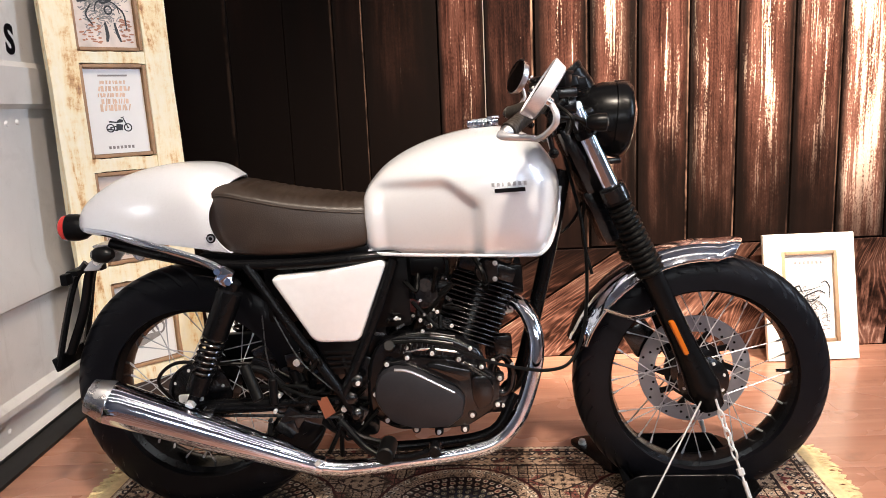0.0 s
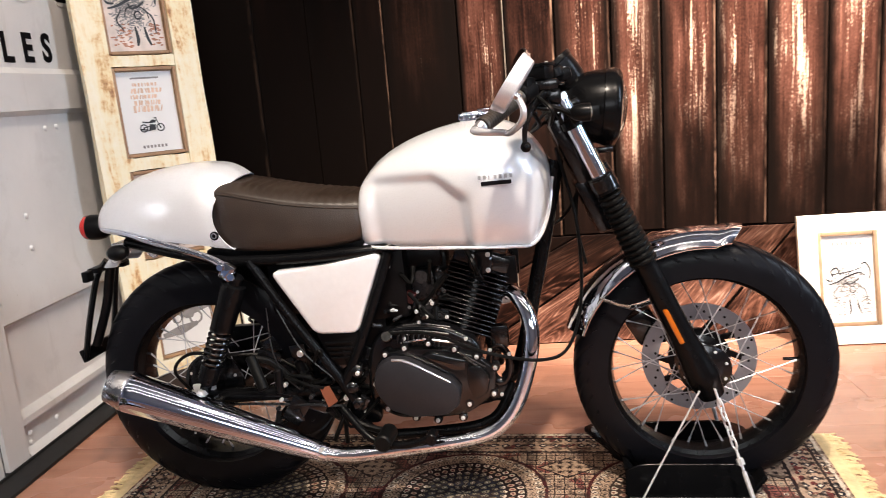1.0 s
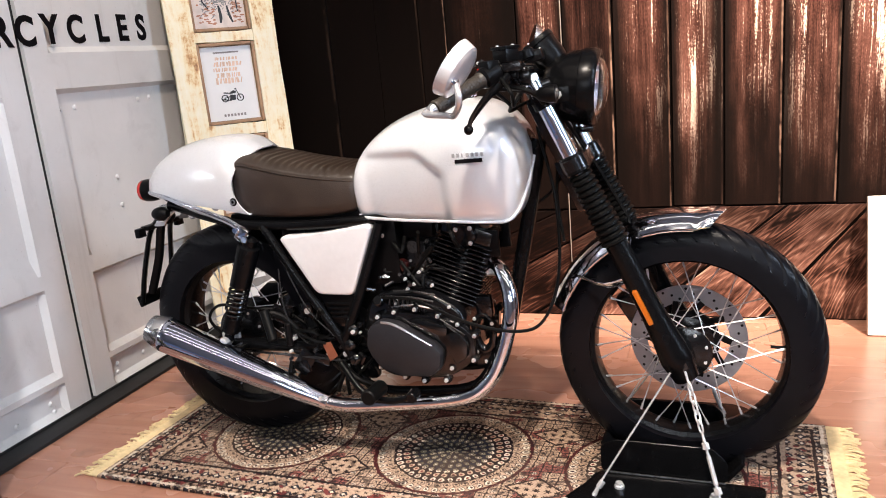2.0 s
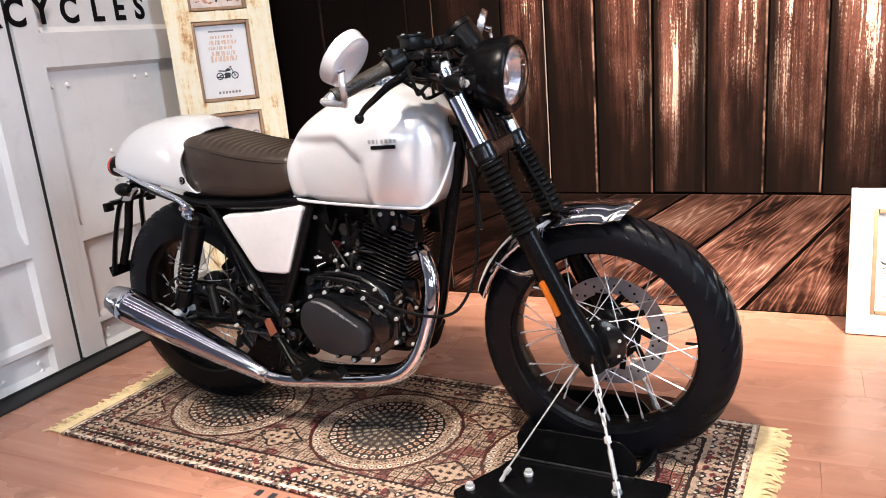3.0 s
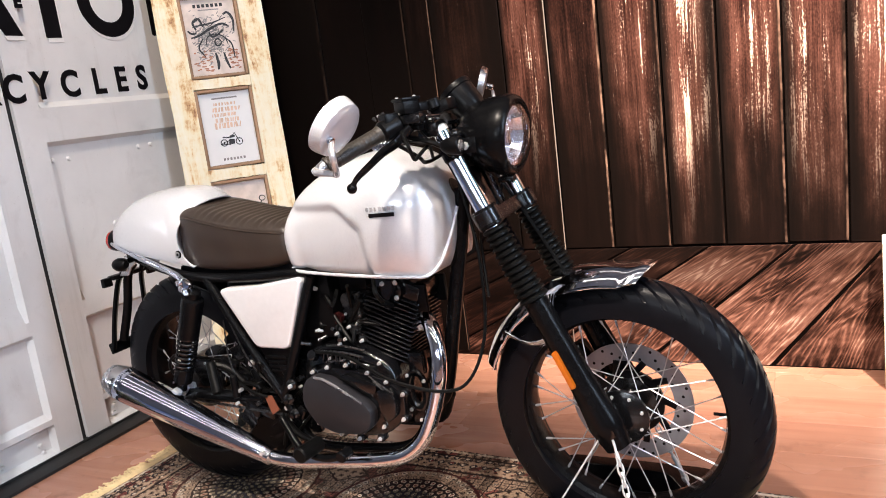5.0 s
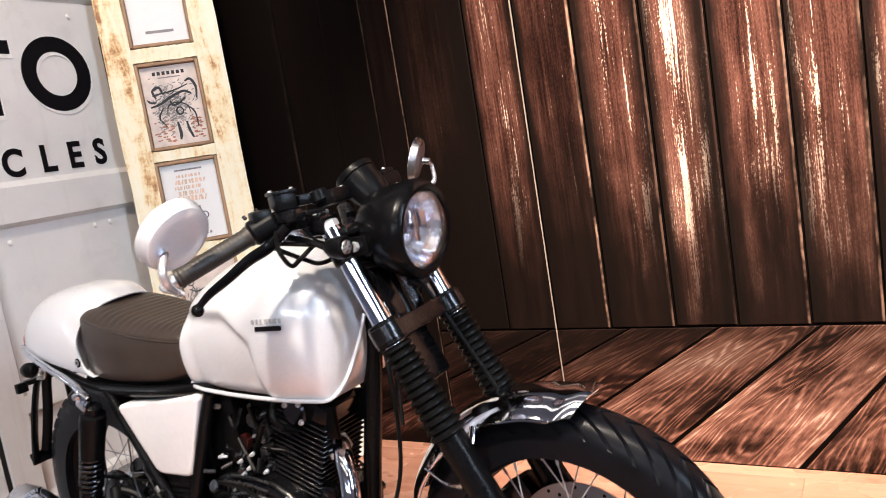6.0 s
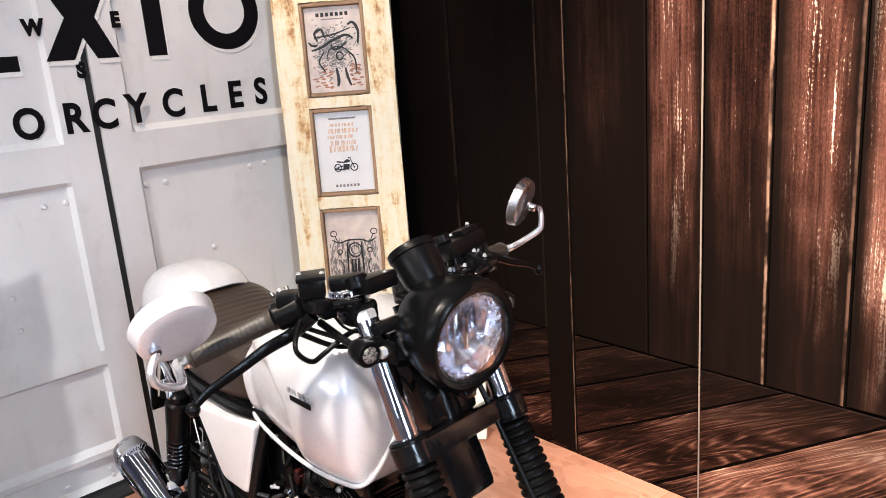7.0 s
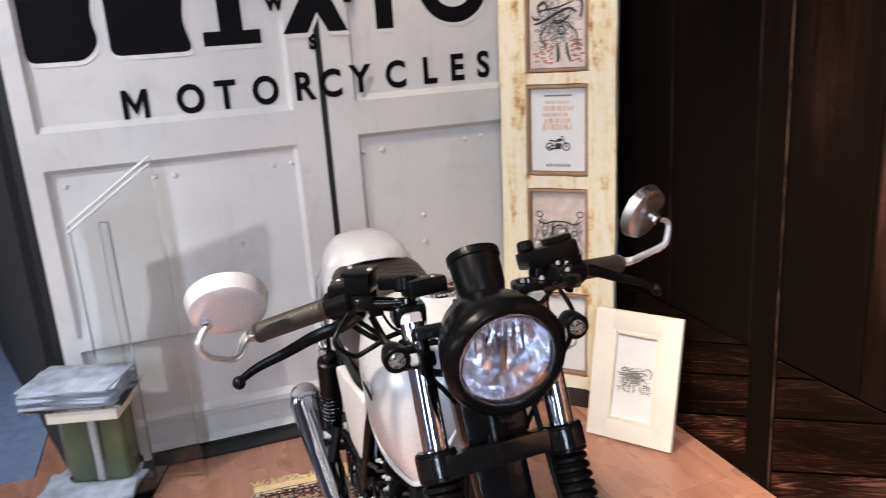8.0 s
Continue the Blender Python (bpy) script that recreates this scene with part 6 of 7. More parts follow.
        if s < 0:
            back = mc - face * 0.02 + Vector((-0.012, -0.034, -0.008))
            path = [e - u * 0.004, e + u * 0.012, (0.452, -0.354, 0.948), (0.47, -0.366, 0.947), (0.494, -0.4, 0.967), (0.5, -0.409, 0.989), back - face * 0.012]
        else:
            back = mc - face * 0.02
            path = [e - u * 0.004, e + Vector((0.012, 0.02, 0.006)), (0.464, 0.352, 1.002), (0.481, 0.378, 1.018), (0.485, 0.386, 1.03), (0.48, 0.392, 1.06), back - face * 0.01]
        obj("mirror_stem", *tube(path, [0.0095, 0.008, 0.0066, 0.0062, 0.006, 0.006, 0.0055] if s < 0 else [0.009, 0.0065, 0.006, 0.006, 0.0055, 0.0045, 0.003], 12, 5, 1.15), BRIGHT, mir, "bright bent mirror stem")
        obj("stem_joint", *rod(back + face * 0.004, back - face * 0.016, 0.0085, n=14, chamfer=0.002), CHROME, mir)


handlebars()


def tail():
    tl = obj("tail_light", *lathe([(0.022, 0.0), (0.03, 0.012), (0.034, 0.03), (0.034, 0.052)], (-0.635, 0, 0.785), (-1, 0, 0.03), 28), BLACK_PLASTIC, bike, "round tail light with red lens")
    obj("lens", *lathe([(0.0335, 0.05), (0.032, 0.064), (0.022, 0.074), (0.0, 0.078)], (-0.635, 0, 0.785), (-1, 0, 0.03), 28), RED, tl)
    for s in (-1, 1):
        rail = obj("grab_rail", *tube([(-0.60, s * 0.085, 0.789), (-0.52, s * 0.118, 0.778), (-0.42, s * 0.135, 0.748), (-0.31, s * 0.142, 0.709), (-0.262, s * 0.148, 0.684), (-0.238, s * 0.152, 0.66)], [0.008, 0.012, 0.0135, 0.0145, 0.0165, 0.017], 14, 6, 0.6), CHROME, bike, "chrome grab rail")
        obj("rail_lug", *join(box((-0.25, s * 0.158, 0.672), (0.035, 0.022, 0.042), 0.008, pose(0, 0, 0, 0, 35, 0)), rod((-0.262, s * 0.16, 0.686), (-0.262, s * 0.174, 0.686), 0.008, n=8)), CHROME, rail)
        obj("rail_bolt", *rod((-0.24, s * 0.152, 0.66), (-0.24, s * 0.172, 0.66), 0.011, n=6, chamfer=0.002), CHROME, rail)
        ri = obj("rear_indicator", *join(rod((-0.56, s * 0.06, 0.735), (-0.565, s * 0.11, 0.732), 0.008, n=10), lathe([(0.016, 0), (0.02, 0.012), (0.02, 0.03), (0.01, 0.044)], (-0.575, s * 0.108, 0.731), (1, 0, 0), 22)), BLACK_PLASTIC, bike)
        obj("lens", *lathe([(0.0155, 0.002), (0.012, -0.006), (0.0, -0.009)], (-0.575, s * 0.108, 0.731), (1, 0, 0), 20), SMOKED, ri)
    outl = [(-0.64, 0.684), (-0.613, 0.712), (-0.582, 0.735), (-0.545, 0.748), (-0.49, 0.748), (-0.475, 0.72), (-0.485, 0.7), (-0.5, 0.702), (-0.512, 0.722), (-0.55, 0.726), (-0.578, 0.71), (-0.6, 0.684)]
    tp = obj("tail_bracket", *join(*[plate(rounded(outl, 0.006, 2), 0.005, Matrix.Translation((0, y, 0)) @ SIDE, 0.001, 1) for y in (-0.052, 0.057)], box((-0.56, 0, 0.742), (0.1, 0.1, 0.006), 0.002)), BRIGHT, bike, "bright bent tail bracket")
    bolts(tp, [(-0.49, -0.058, 0.713), (-0.6, -0.058, 0.705)], (0, -1, 0), 0.006, 0.008)
    holder = obj("plate_holder", *join(tube([(-0.64, -0.035, 0.70), (-0.67, -0.045, 0.66), (-0.705, -0.06, 0.55), (-0.735, -0.065, 0.45)], 0.015, 8, 4, 0.55), tube([(-0.64, 0.035, 0.70), (-0.67, 0.045, 0.66), (-0.705, 0.06, 0.55), (-0.735, 0.065, 0.45)], 0.015, 8, 4, 0.55),
                                       box((-0.737, 0, 0.452), (0.014, 0.15, 0.035), 0.004, pose(0, 0, 0, 0, -15, 0)), box((-0.66, 0, 0.682), (0.03, 0.15, 0.014), 0.004), box((-0.668, -0.085, 0.672), (0.018, 0.03, 0.028), 0.004), box((-0.668, 0.085, 0.672), (0.018, 0.03, 0.028), 0.004),
                                       tube([(-0.60, -0.03, 0.715), (-0.635, -0.03, 0.68), (-0.665, -0.035, 0.58), (-0.715, -0.04, 0.47)], 0.013, 8, 4, 0.5)), BLACK_PLASTIC, bike, "black plate holder with no plate")
    rings = []
    for a in np.linspace(radians(30), radians(84), 24):
        rings.append([(RX + (0.345 - 0.03 * abs(t) ** 2.4) * math.cos(a), 0.075 * t, RZ + (0.345 - 0.03 * abs(t) ** 2.4) * math.sin(a)) for t in np.linspace(-1, 1, 11)] +
                     [(RX + (0.341 - 0.03 * abs(t) ** 2.4) * math.cos(a), 0.0735 * t, RZ + (0.341 - 0.03 * abs(t) ** 2.4) * math.sin(a)) for t in np.linspace(1, -1, 11)])
    obj("rear_fender", *loft(rings), BLACK_PLASTIC, bike, "black plastic rear fender")


tail()


def chassis():
    def t(name, pts, r=0.013, mat=BLACK_PAINT, label="", steps=5):
        return obj(name, *tube(pts, r, 12, steps), mat, bike, label)
    t("frame_spine", [(0.53, 0, 0.86), (0.42, 0, 0.80), (0.2, 0, 0.74), (0.08, 0, 0.70)], 0.02)
    t("down_tube", [(0.548, 0, 0.85), (0.515, 0, 0.70), (0.47, 0, 0.53), (0.42, 0, 0.35), (0.38, 0, 0.30)], 0.019)
    for s in (-1, 1):
        t("seat_rail", [(-0.55, s * 0.07, 0.75), (-0.4, s * 0.1, 0.715), (-0.27, s * 0.112, 0.69), (-0.1, s * 0.114, 0.682), (0.06, s * 0.11, 0.686), (0.16, s * 0.08, 0.69), (0.3, s * 0.04, 0.74)], 0.0135)
        t("rear_frame_tube", [(-0.21, s * 0.118, 0.685), (-0.131, s * 0.122, 0.55), (-0.016, s * 0.124, 0.363), (0.02, s * 0.122, 0.29)], 0.0125)
        t("rear_frame_tube", [(0.134, s * 0.1, 0.676), (0.10, s * 0.112, 0.59), (0.048, s * 0.12, 0.471), (-0.01, s * 0.122, 0.355)], 0.0135)
        t("engine_cradle", [(0.4, s * 0.05, 0.31), (0.34, s * 0.075, 0.225), (0.2, s * 0.085, 0.205), (0.05, s * 0.1, 0.215), (0.0, s * 0.11, 0.29)], 0.0125)
        arm = t("swingarm", [(0.02, s * 0.09, 0.335), (-0.15, s * 0.1, 0.335), (-0.30, s * 0.105, 0.335), (-0.41, s * 0.105, 0.336)], 0.019)
        obj("chain_adjuster", *join(box((RX, s * 0.105, RZ), (0.06, 0.012, 0.04), 0.004), rod((RX, s * 0.1, RZ), (RX, s * 0.128, RZ), 0.014, n=6)), ZINC, arm)
        # twin shock
        top, low = Vector((-0.238, s * 0.148, 0.65)), Vector((-0.372, s * 0.145, 0.365))
        u = (low - top).normalized()
        length = (low - top).length
        sh = obj("shock_absorber", *join(lathe([(0.012, -0.012), (0.02, -0.006), (0.02, 0.012), (0.029, 0.016), (0.031, 0.03), (0.029, 0.135), (0.02, 0.14)], top, u, 22), rod(top, low, 0.012, n=14), lathe([(0.018, length - 0.085), (0.026, length - 0.078), (0.026, length - 0.03), (0.014, length - 0.02), (0.014, length)], top, u, 20)), BLACK_PAINT, bike, "black twin-side shock absorber")
        a_, b_ = axes(u)[1:]
        coil = []
        for i in range(12 * 7):
            w = 2 * math.pi * i / 12
            coil.append(top + u * (0.125 + 0.105 * i / (12 * 7)) + (a_ * math.cos(w) + b_ * math.sin(w)) * 0.026)
        obj("spring", *tube(coil, 0.0042, 7, 1), BLACK_METAL, sh, "black coil spring")
        obj("shock_bolt", *rod(low + Vector((0, s * 0.0, 0)), low + Vector((0, s * 0.028, 0)), 0.012, n=6), ZINC, sh)
        # side cover
        out = rounded([(-0.154, 0.657), (-0.03, 0.661), (0.108, 0.679), (0.117, 0.668), (0.042, 0.487), (-0.064, 0.493)], 0.02, 5)
        m = Matrix(((1, 0, 0, 0), (0, 0, s, s * 0.098), (0, 1, 0, 0), (0, 0, 0, 1)))
        lean = Matrix(((1, 0, 0, 0), (-s * 0.075, 1, 0, 0), (0, 0, 1, 0), (0, 0, 0, 1))) @ m
        obj("side_cover", *plate(out, 0.034, lean, 0.008, 3), SILVER_MATT, bike, "silver triangular side cover")
        low_out = rounded([(-0.07, 0.494), (0.045, 0.49), (0.01, 0.405), (-0.03, 0.405)], 0.008, 3)
        lp = obj("airbox_panel", *plate(low_out, 0.022, m, 0.004), BLACK_PLASTIC, bike, "black ribbed lower panel")
        for i in range(4):
            obj("rib", *box((-0.012, s * 0.122, 0.425 + 0.013 * i), (0.05 + 0.006 * i, 0.005, 0.006), 0.0015), BLACK_PLASTIC, lp)
    obj("battery_box", *box((-0.02, 0, 0.58), (0.17, 0.17, 0.19), 0.012), BLACK_PLASTIC, bike)
    obj("inner_guard", *box((-0.15, 0, 0.6), (0.08, 0.15, 0.15), 0.02), BLACK_PLASTIC, bike)


chassis()


def engine():
    case_out = rounded([(0.045, 0.40), (0.07, 0.47), (0.13, 0.495), (0.25, 0.485), (0.33, 0.44), (0.338, 0.37), (0.325, 0.285), (0.28, 0.25), (0.11, 0.245), (0.04, 0.29)], 0.03)
    eng = obj("engine", *plate(case_out, 0.2, Matrix.Translation((0, 0.10, 0)) @ SIDE, 0.012, 3), BLACK_METAL, bike, "black air-cooled single-cylinder engine")
    cover_out = rounded([(0.074, 0.39), (0.088, 0.411), (0.117, 0.423), (0.16, 0.417), (0.262, 0.361), (0.282, 0.335), (0.272, 0.292), (0.24, 0.27), (0.16, 0.268), (0.105, 0.287), (0.078, 0.322), (0.067, 0.352)], 0.01)
    for s in (-1, 1):
        m = Matrix(((1, 0, 0, 0), (0, 0, s, s * 0.098), (0, 1, 0, 0), (0, 0, 0, 1)))
        wide = rounded([(0.06, 0.345), (0.072, 0.395), (0.1, 0.428), (0.16, 0.438), (0.25, 0.43), (0.325, 0.408), (0.366, 0.372), (0.36, 0.314), (0.335, 0.292), (0.284, 0.26), (0.218, 0.256), (0.158, 0.262), (0.1, 0.276), (0.072, 0.31)], 0.008)
        ring_b = [(0.158, 0.258), (0.212, 0.249), (0.275, 0.253), (0.295, 0.288), (0.357, 0.312), (0.366, 0.378), (0.324, 0.408), (0.272, 0.43), (0.21, 0.448), (0.15, 0.44), (0.1, 0.426), (0.066, 0.352), (0.09, 0.285)]
        bosses = [lathe([(0.011, 0.0), (0.011, 0.02), (0.009, 0.0225), (0.0, 0.0225)], (x, s * 0.098, z), (0, s, 0), 12) for x, z in ring_b]
        fl = obj("cover_flange", *join(plate(wide, 0.02, m, 0.004), *bosses), BLACK_METAL, eng)
        m2 = Matrix(((1, 0, 0, 0), (0, 0, s, s * 0.118), (0, 1, 0, 0), (0, 0, 0, 1)))
        cv = obj("clutch_cover", *plate(cover_out, 0.032, m2, 0.012, 2), WORN_COVER, eng, "matt charcoal faceted engine cover")
        obj("cover_ridge", *tube([(0.12, s * 0.145, 0.42), (0.162, s * 0.147, 0.412), (0.258, s * 0.146, 0.357)], 0.0036, 8, 4), STEEL, cv, "worn grey cover ridge")
        obj("side_housing", *plate(rounded([(0.3, 0.392), (0.335, 0.392), (0.352, 0.36), (0.345, 0.322), (0.312, 0.302), (0.298, 0.34)], 0.012), 0.02, m2, 0.005), BLACK_METAL, eng)
        obj("side_housing", *plate(rounded([(0.19, 0.42), (0.215, 0.428), (0.3, 0.405), (0.295, 0.38), (0.27, 0.378)], 0.008), 0.016, m2, 0.004), BLACK_METAL, eng)
        rib_me = None
        for i in range(9):
            mr = Matrix.Translation((0.135 + 0.0125 * i, s * 0.104, 0.463 - 0.0011 * i * i * 0.2)) @ pose(0, 0, 0, 0, 14, 0)
            if rib_me is None:
                rb = obj("case_rib", *box((0, 0, 0), (0.0035, 0.014, 0.03), 0.001, None, 1), CASTING, eng)
                rib_me, rb.matrix_basis = rb.data, mr
            else:
                share("case_rib", rib_me, eng, mr)
        obj("case_rail", *tube([(0.125, s * 0.11, 0.479), (0.2, s * 0.111, 0.477), (0.26, s * 0.111, 0.466)], 0.003, 6, 3), CASTING, eng)
        obj("case_rail", *tube([(0.14, s * 0.108, 0.449), (0.2, s * 0.111, 0.456), (0.275, s * 0.108, 0.442)], 0.0028, 6, 3), STEEL, eng)
        obj("case_rail", *tube([(0.15, s * 0.108, 0.493), (0.2, s * 0.108, 0.494), (0.265, s * 0.106, 0.482)], 0.0028, 6, 3), CASTING, eng)
        obj("case_clip", *join(tube([(0.285, s * 0.136, 0.428), (0.318, s * 0.138, 0.405), (0.345, s * 0.134, 0.385)], 0.0022, 6, 3), tube([(0.295, s * 0.136, 0.415), (0.325, s * 0.138, 0.392)], 0.0025, 6, 3)), CASTING, eng)
        bolts(fl, [(x, s * 0.12, z) for x, z in ring_b], (0, s, 0), 0.004, 0.009)
        bolts(eng, [(x, s * 0.1, z) for x, z in ((0.187, 0.525), (0.21, 0.511), (0.26, 0.507), (0.19, 0.497), (0.228, 0.543), (0.13, 0.533), (0.148, 0.458), (0.16, 0.472), (0.208, 0.45), (0.3, 0.449))], (0, s, 0), 0.0036, 0.01)
    obj("red_part", *box((0.158, -0.06, 0.555), (0.045, 0.02, 0.03), 0.006, pose(0, 0, 0, 0, 25, 0)), RED_PART, eng, "dull red plastic cap")
    for x, z in ((0.025, 0.39), (0.008, 0.347), (0.018, 0.306)):
        obj("frame_lug", *lathe([(0.016, 0), (0.017, 0.006), (0.012, 0.012), (0.007, 0.013), (0.007, 0.019), (0.0, 0.02)], (x, -0.124, z), (0, -1, 0), 16), BLACK_METAL, eng)
    # cylinder leaning forward, with fins
    base, ax = Vector((0.285, 0, 0.455)), Vector((0.16, 0, 0.42)).normalized()
    q = ax.to_track_quat("Z", "Y").to_matrix().to_4x4()
    cyl = obj("cylinder", *rod(base, base + ax * 0.16, 0.052, n=30), BLACK_METAL, eng)
    fin_me = None
    for i in range(14):
        p = base + ax * (0.008 + 0.0122 * i)
        w = 0.15 + 0.004 * math.sin(i * 1.9)
        if fin_me is None:
            f = obj("fin", *box((0, 0, 0), (0.135, w, 0.004), 0.0014, None, 1), FIN, cyl)
            fin_me = f.data
            f.matrix_basis = Matrix.Translation(p) @ q
        else:
            share("fin", fin_me, cyl, Matrix.Translation(p) @ q)
    head = obj("cylinder_head", *join(box(base + ax * 0.185, (0.12, 0.14, 0.05), 0.012, q), box(base + ax * 0.222, (0.1, 0.11, 0.035), 0.014, q), rod(base + ax * 0.185 + Vector((0, -0.08, 0)), base + ax * 0.185 + Vector((0, 0.08, 0)), 0.03, n=20, chamfer=0.004)), BLACK_METAL, eng)
    bolts(head, [base + ax * 0.242 + Vector((dx, dy, 0)) for dx in (-0.035, 0.035) for dy in (-0.045, 0.045)], ax)
    bolts(head, [base + ax * 0.185 + Vector((dx, -0.08, dz)) for dx, dz in ((-0.018, 0.018), (0.018, -0.018), (0.02, 0.02))], (0, -1, 0), 0.0045)
    obj("spark_plug", *join(rod((0.345, -0.075, 0.59), (0.345, -0.11, 0.61), 0.008, n=8), tube([(0.345, -0.11, 0.61), (0.34, -0.125, 0.64), (0.32, -0.09, 0.67)], 0.006, 8, 4)), SOFT_RUBBER, head)
    carb = obj("carburettor", *join(rod((0.27, -0.0, 0.585), (0.13, -0.0, 0.57), 0.026, n=18), box((0.20, -0.01, 0.575), (0.06, 0.075, 0.075), 0.014), rod((0.20, -0.03, 0.53), (0.20, -0.03, 0.5), 0.022, n=16, chamfer=0.004), rod((0.2, -0.045, 0.60), (0.2, -0.062, 0.60), 0.017, n=14)), CASTING, eng, "grey carburettor with hoses")
    bolts(carb, [(0.185, -0.05, 0.56), (0.215, -0.05, 0.535)], (0, -1, 0), 0.003)
    obj("intake_hose", *rod((0.14, 0, 0.57), (0.06, 0, 0.56), 0.034, n=18), SOFT_RUBBER, eng)
    obj("starter_motor", *join(rod((0.235, -0.05, 0.50), (0.235, 0.08, 0.50), 0.026, n=18, chamfer=0.004), rod((0.235, -0.066, 0.50), (0.235, -0.05, 0.50), 0.012, n=10)), CASTING, eng)
    obj("oil_filler", *rod((0.11, -0.11, 0.465), (0.11, -0.128, 0.475), 0.014, n=12, chamfer=0.002), BLACK_METAL, eng)
    loop = [(0.372 + 0.024 * math.cos(a), -0.06, 0.364 + 0.046 * math.sin(a)) for a in np.linspace(0, 2 * math.pi, 17)]
    obj("front_mount", *join(tube(loop, 0.0115, 10, 2, 0.7), box((0.365, -0.05, 0.29), (0.05, 0.02, 0.05), 0.008), box((0.378, -0.05, 0.435), (0.045, 0.03, 0.06), 0.01)), BLACK_METAL, eng, "black engine mount with a slot")
    bolts(eng, [(0.352, -0.068, 0.405), (0.398, -0.068, 0.392), (0.37, -0.062, 0.285), (0.35, -0.07, 0.315)], (0, -1, 0), 0.0036, 0.006)
    # linkage, brackets and small parts behind the gearbox
    rng = random.Random(31)
    for i in range(16):
        x, z, y = rng.uniform(-0.17, 0.05), rng.uniform(0.26, 0.46), -rng.uniform(0.06, 0.125)
        kind = i % 3
        if kind == 0:
            obj("bracket", *box((x, y, z), (rng.uniform(0.02, 0.05), 0.012, rng.uniform(0.03, 0.06)), 0.004, pose(0, 0, 0, 0, rng.uniform(-40, 40), 0)), BLACK_METAL, eng)
        elif kind == 1:
            obj("fastener", *rod((x, y, z), (x, y - 0.02, z), rng.uniform(0.005, 0.009), n=8, chamfer=0.001), ZINC if i % 4 == 1 else CASTING, eng)
        else:
            obj("hose", *tube([(x, y, z), (x + rng.uniform(-0.05, 0.05), y - 0.01, z - 0.05), (x + rng.uniform(-0.06, 0.06), y, z - 0.1)], 0.006, 8, 4), SOFT_RUBBER, eng)
    for i in range(7):
        x, z, y = rng.uniform(0.09, 0.24), rng.uniform(0.49, 0.53), -rng.uniform(0.06, 0.11)
        obj("fitting", *rod((x, y, z), (x + rng.uniform(-0.02, 0.02), y - 0.018, z + rng.uniform(-0.01, 0.02)), rng.uniform(0.004, 0.007), n=8, chamfer=0.001), (CASTING, CASTING, BLACK_METAL)[i % 3], eng)
    obj("airbox", *join(box((0.10, 0, 0.60), (0.13, 0.15, 0.2), 0.016), box((0.035, 0, 0.47), (0.13, 0.13, 0.12), 0.012), box((0.21, 0.02, 0.60), (0.1, 0.06, 0.1), 0.012), box((0.17, 0.02, 0.64), (0.16, 0.1, 0.05), 0.012)), BLACK_PLASTIC, eng)
    obj("pivot_plate", *plate(rounded([(-0.12, 0.30), (-0.05, 0.235), (0.06, 0.23), (0.08, 0.42), (0.0, 0.46), (-0.09, 0.42)], 0.02), 0.012, Matrix.Translation((0, -0.07, 0)) @ SIDE, 0.003), BLACK_METAL, eng)
    obj("coil", *join(rod((0.30, -0.02, 0.685), (0.39, -0.02, 0.675), 0.02, n=14, chamfer=0.003), box((0.35, 0.0, 0.66), (0.12, 0.08, 0.03), 0.006)), BLACK_PLASTIC, eng)
    for i in range(22):
        x, z, y = rng.uniform(-0.24, 0.06), rng.uniform(0.25, 0.48), -rng.uniform(0.05, 0.115)
        if i % 3 == 0:
            obj("fastener", *rod((x, y, z), (x, y - 0.016, z), rng.uniform(0.005, 0.009), n=8, chamfer=0.001), ZINC if i % 2 else CASTING, eng)
        elif i % 3 == 1:
            obj("bracket", *box((x, y, z), (rng.uniform(0.03, 0.07), 0.014, rng.uniform(0.02, 0.045)), 0.004, pose(0, 0, 0, 0, rng.uniform(-60, 60), 0)), BLACK_METAL, eng)
        else:
            obj("hose", *tube([(x, y, z), (x + rng.uniform(-0.07, 0.07), y - 0.012, z + rng.uniform(-0.05, 0.05)), (x + rng.uniform(-0.1, 0.1), y, z + rng.uniform(-0.08, 0.08))], rng.uniform(0.004, 0.007), 8, 4), SOFT_RUBBER, eng)
    for i in range(12):
        x, z, y = rng.uniform(0.1, 0.27), rng.uniform(0.49, 0.64), -rng.uniform(0.055, 0.1)
        if i % 2:
            obj("fitting", *rod((x, y, z), (x + rng.uniform(-0.02, 0.02), y - 0.014, z + rng.uniform(-0.01, 0.01)), rng.uniform(0.003, 0.006), n=8, chamfer=0.001), (CASTING, ZINC, BLACK_METAL)[(i // 2) % 3], eng)
        else:
            obj("hose", *tube([(x, y, z), (x + rng.uniform(-0.05, 0.05), y - 0.012, z + rng.uniform(-0.03, 0.03)), (x + rng.uniform(-0.08, 0.08), y + 0.01, z + rng.uniform(-0.06, 0.06))], rng.uniform(0.004, 0.006), 8, 4), SOFT_RUBBER, eng)
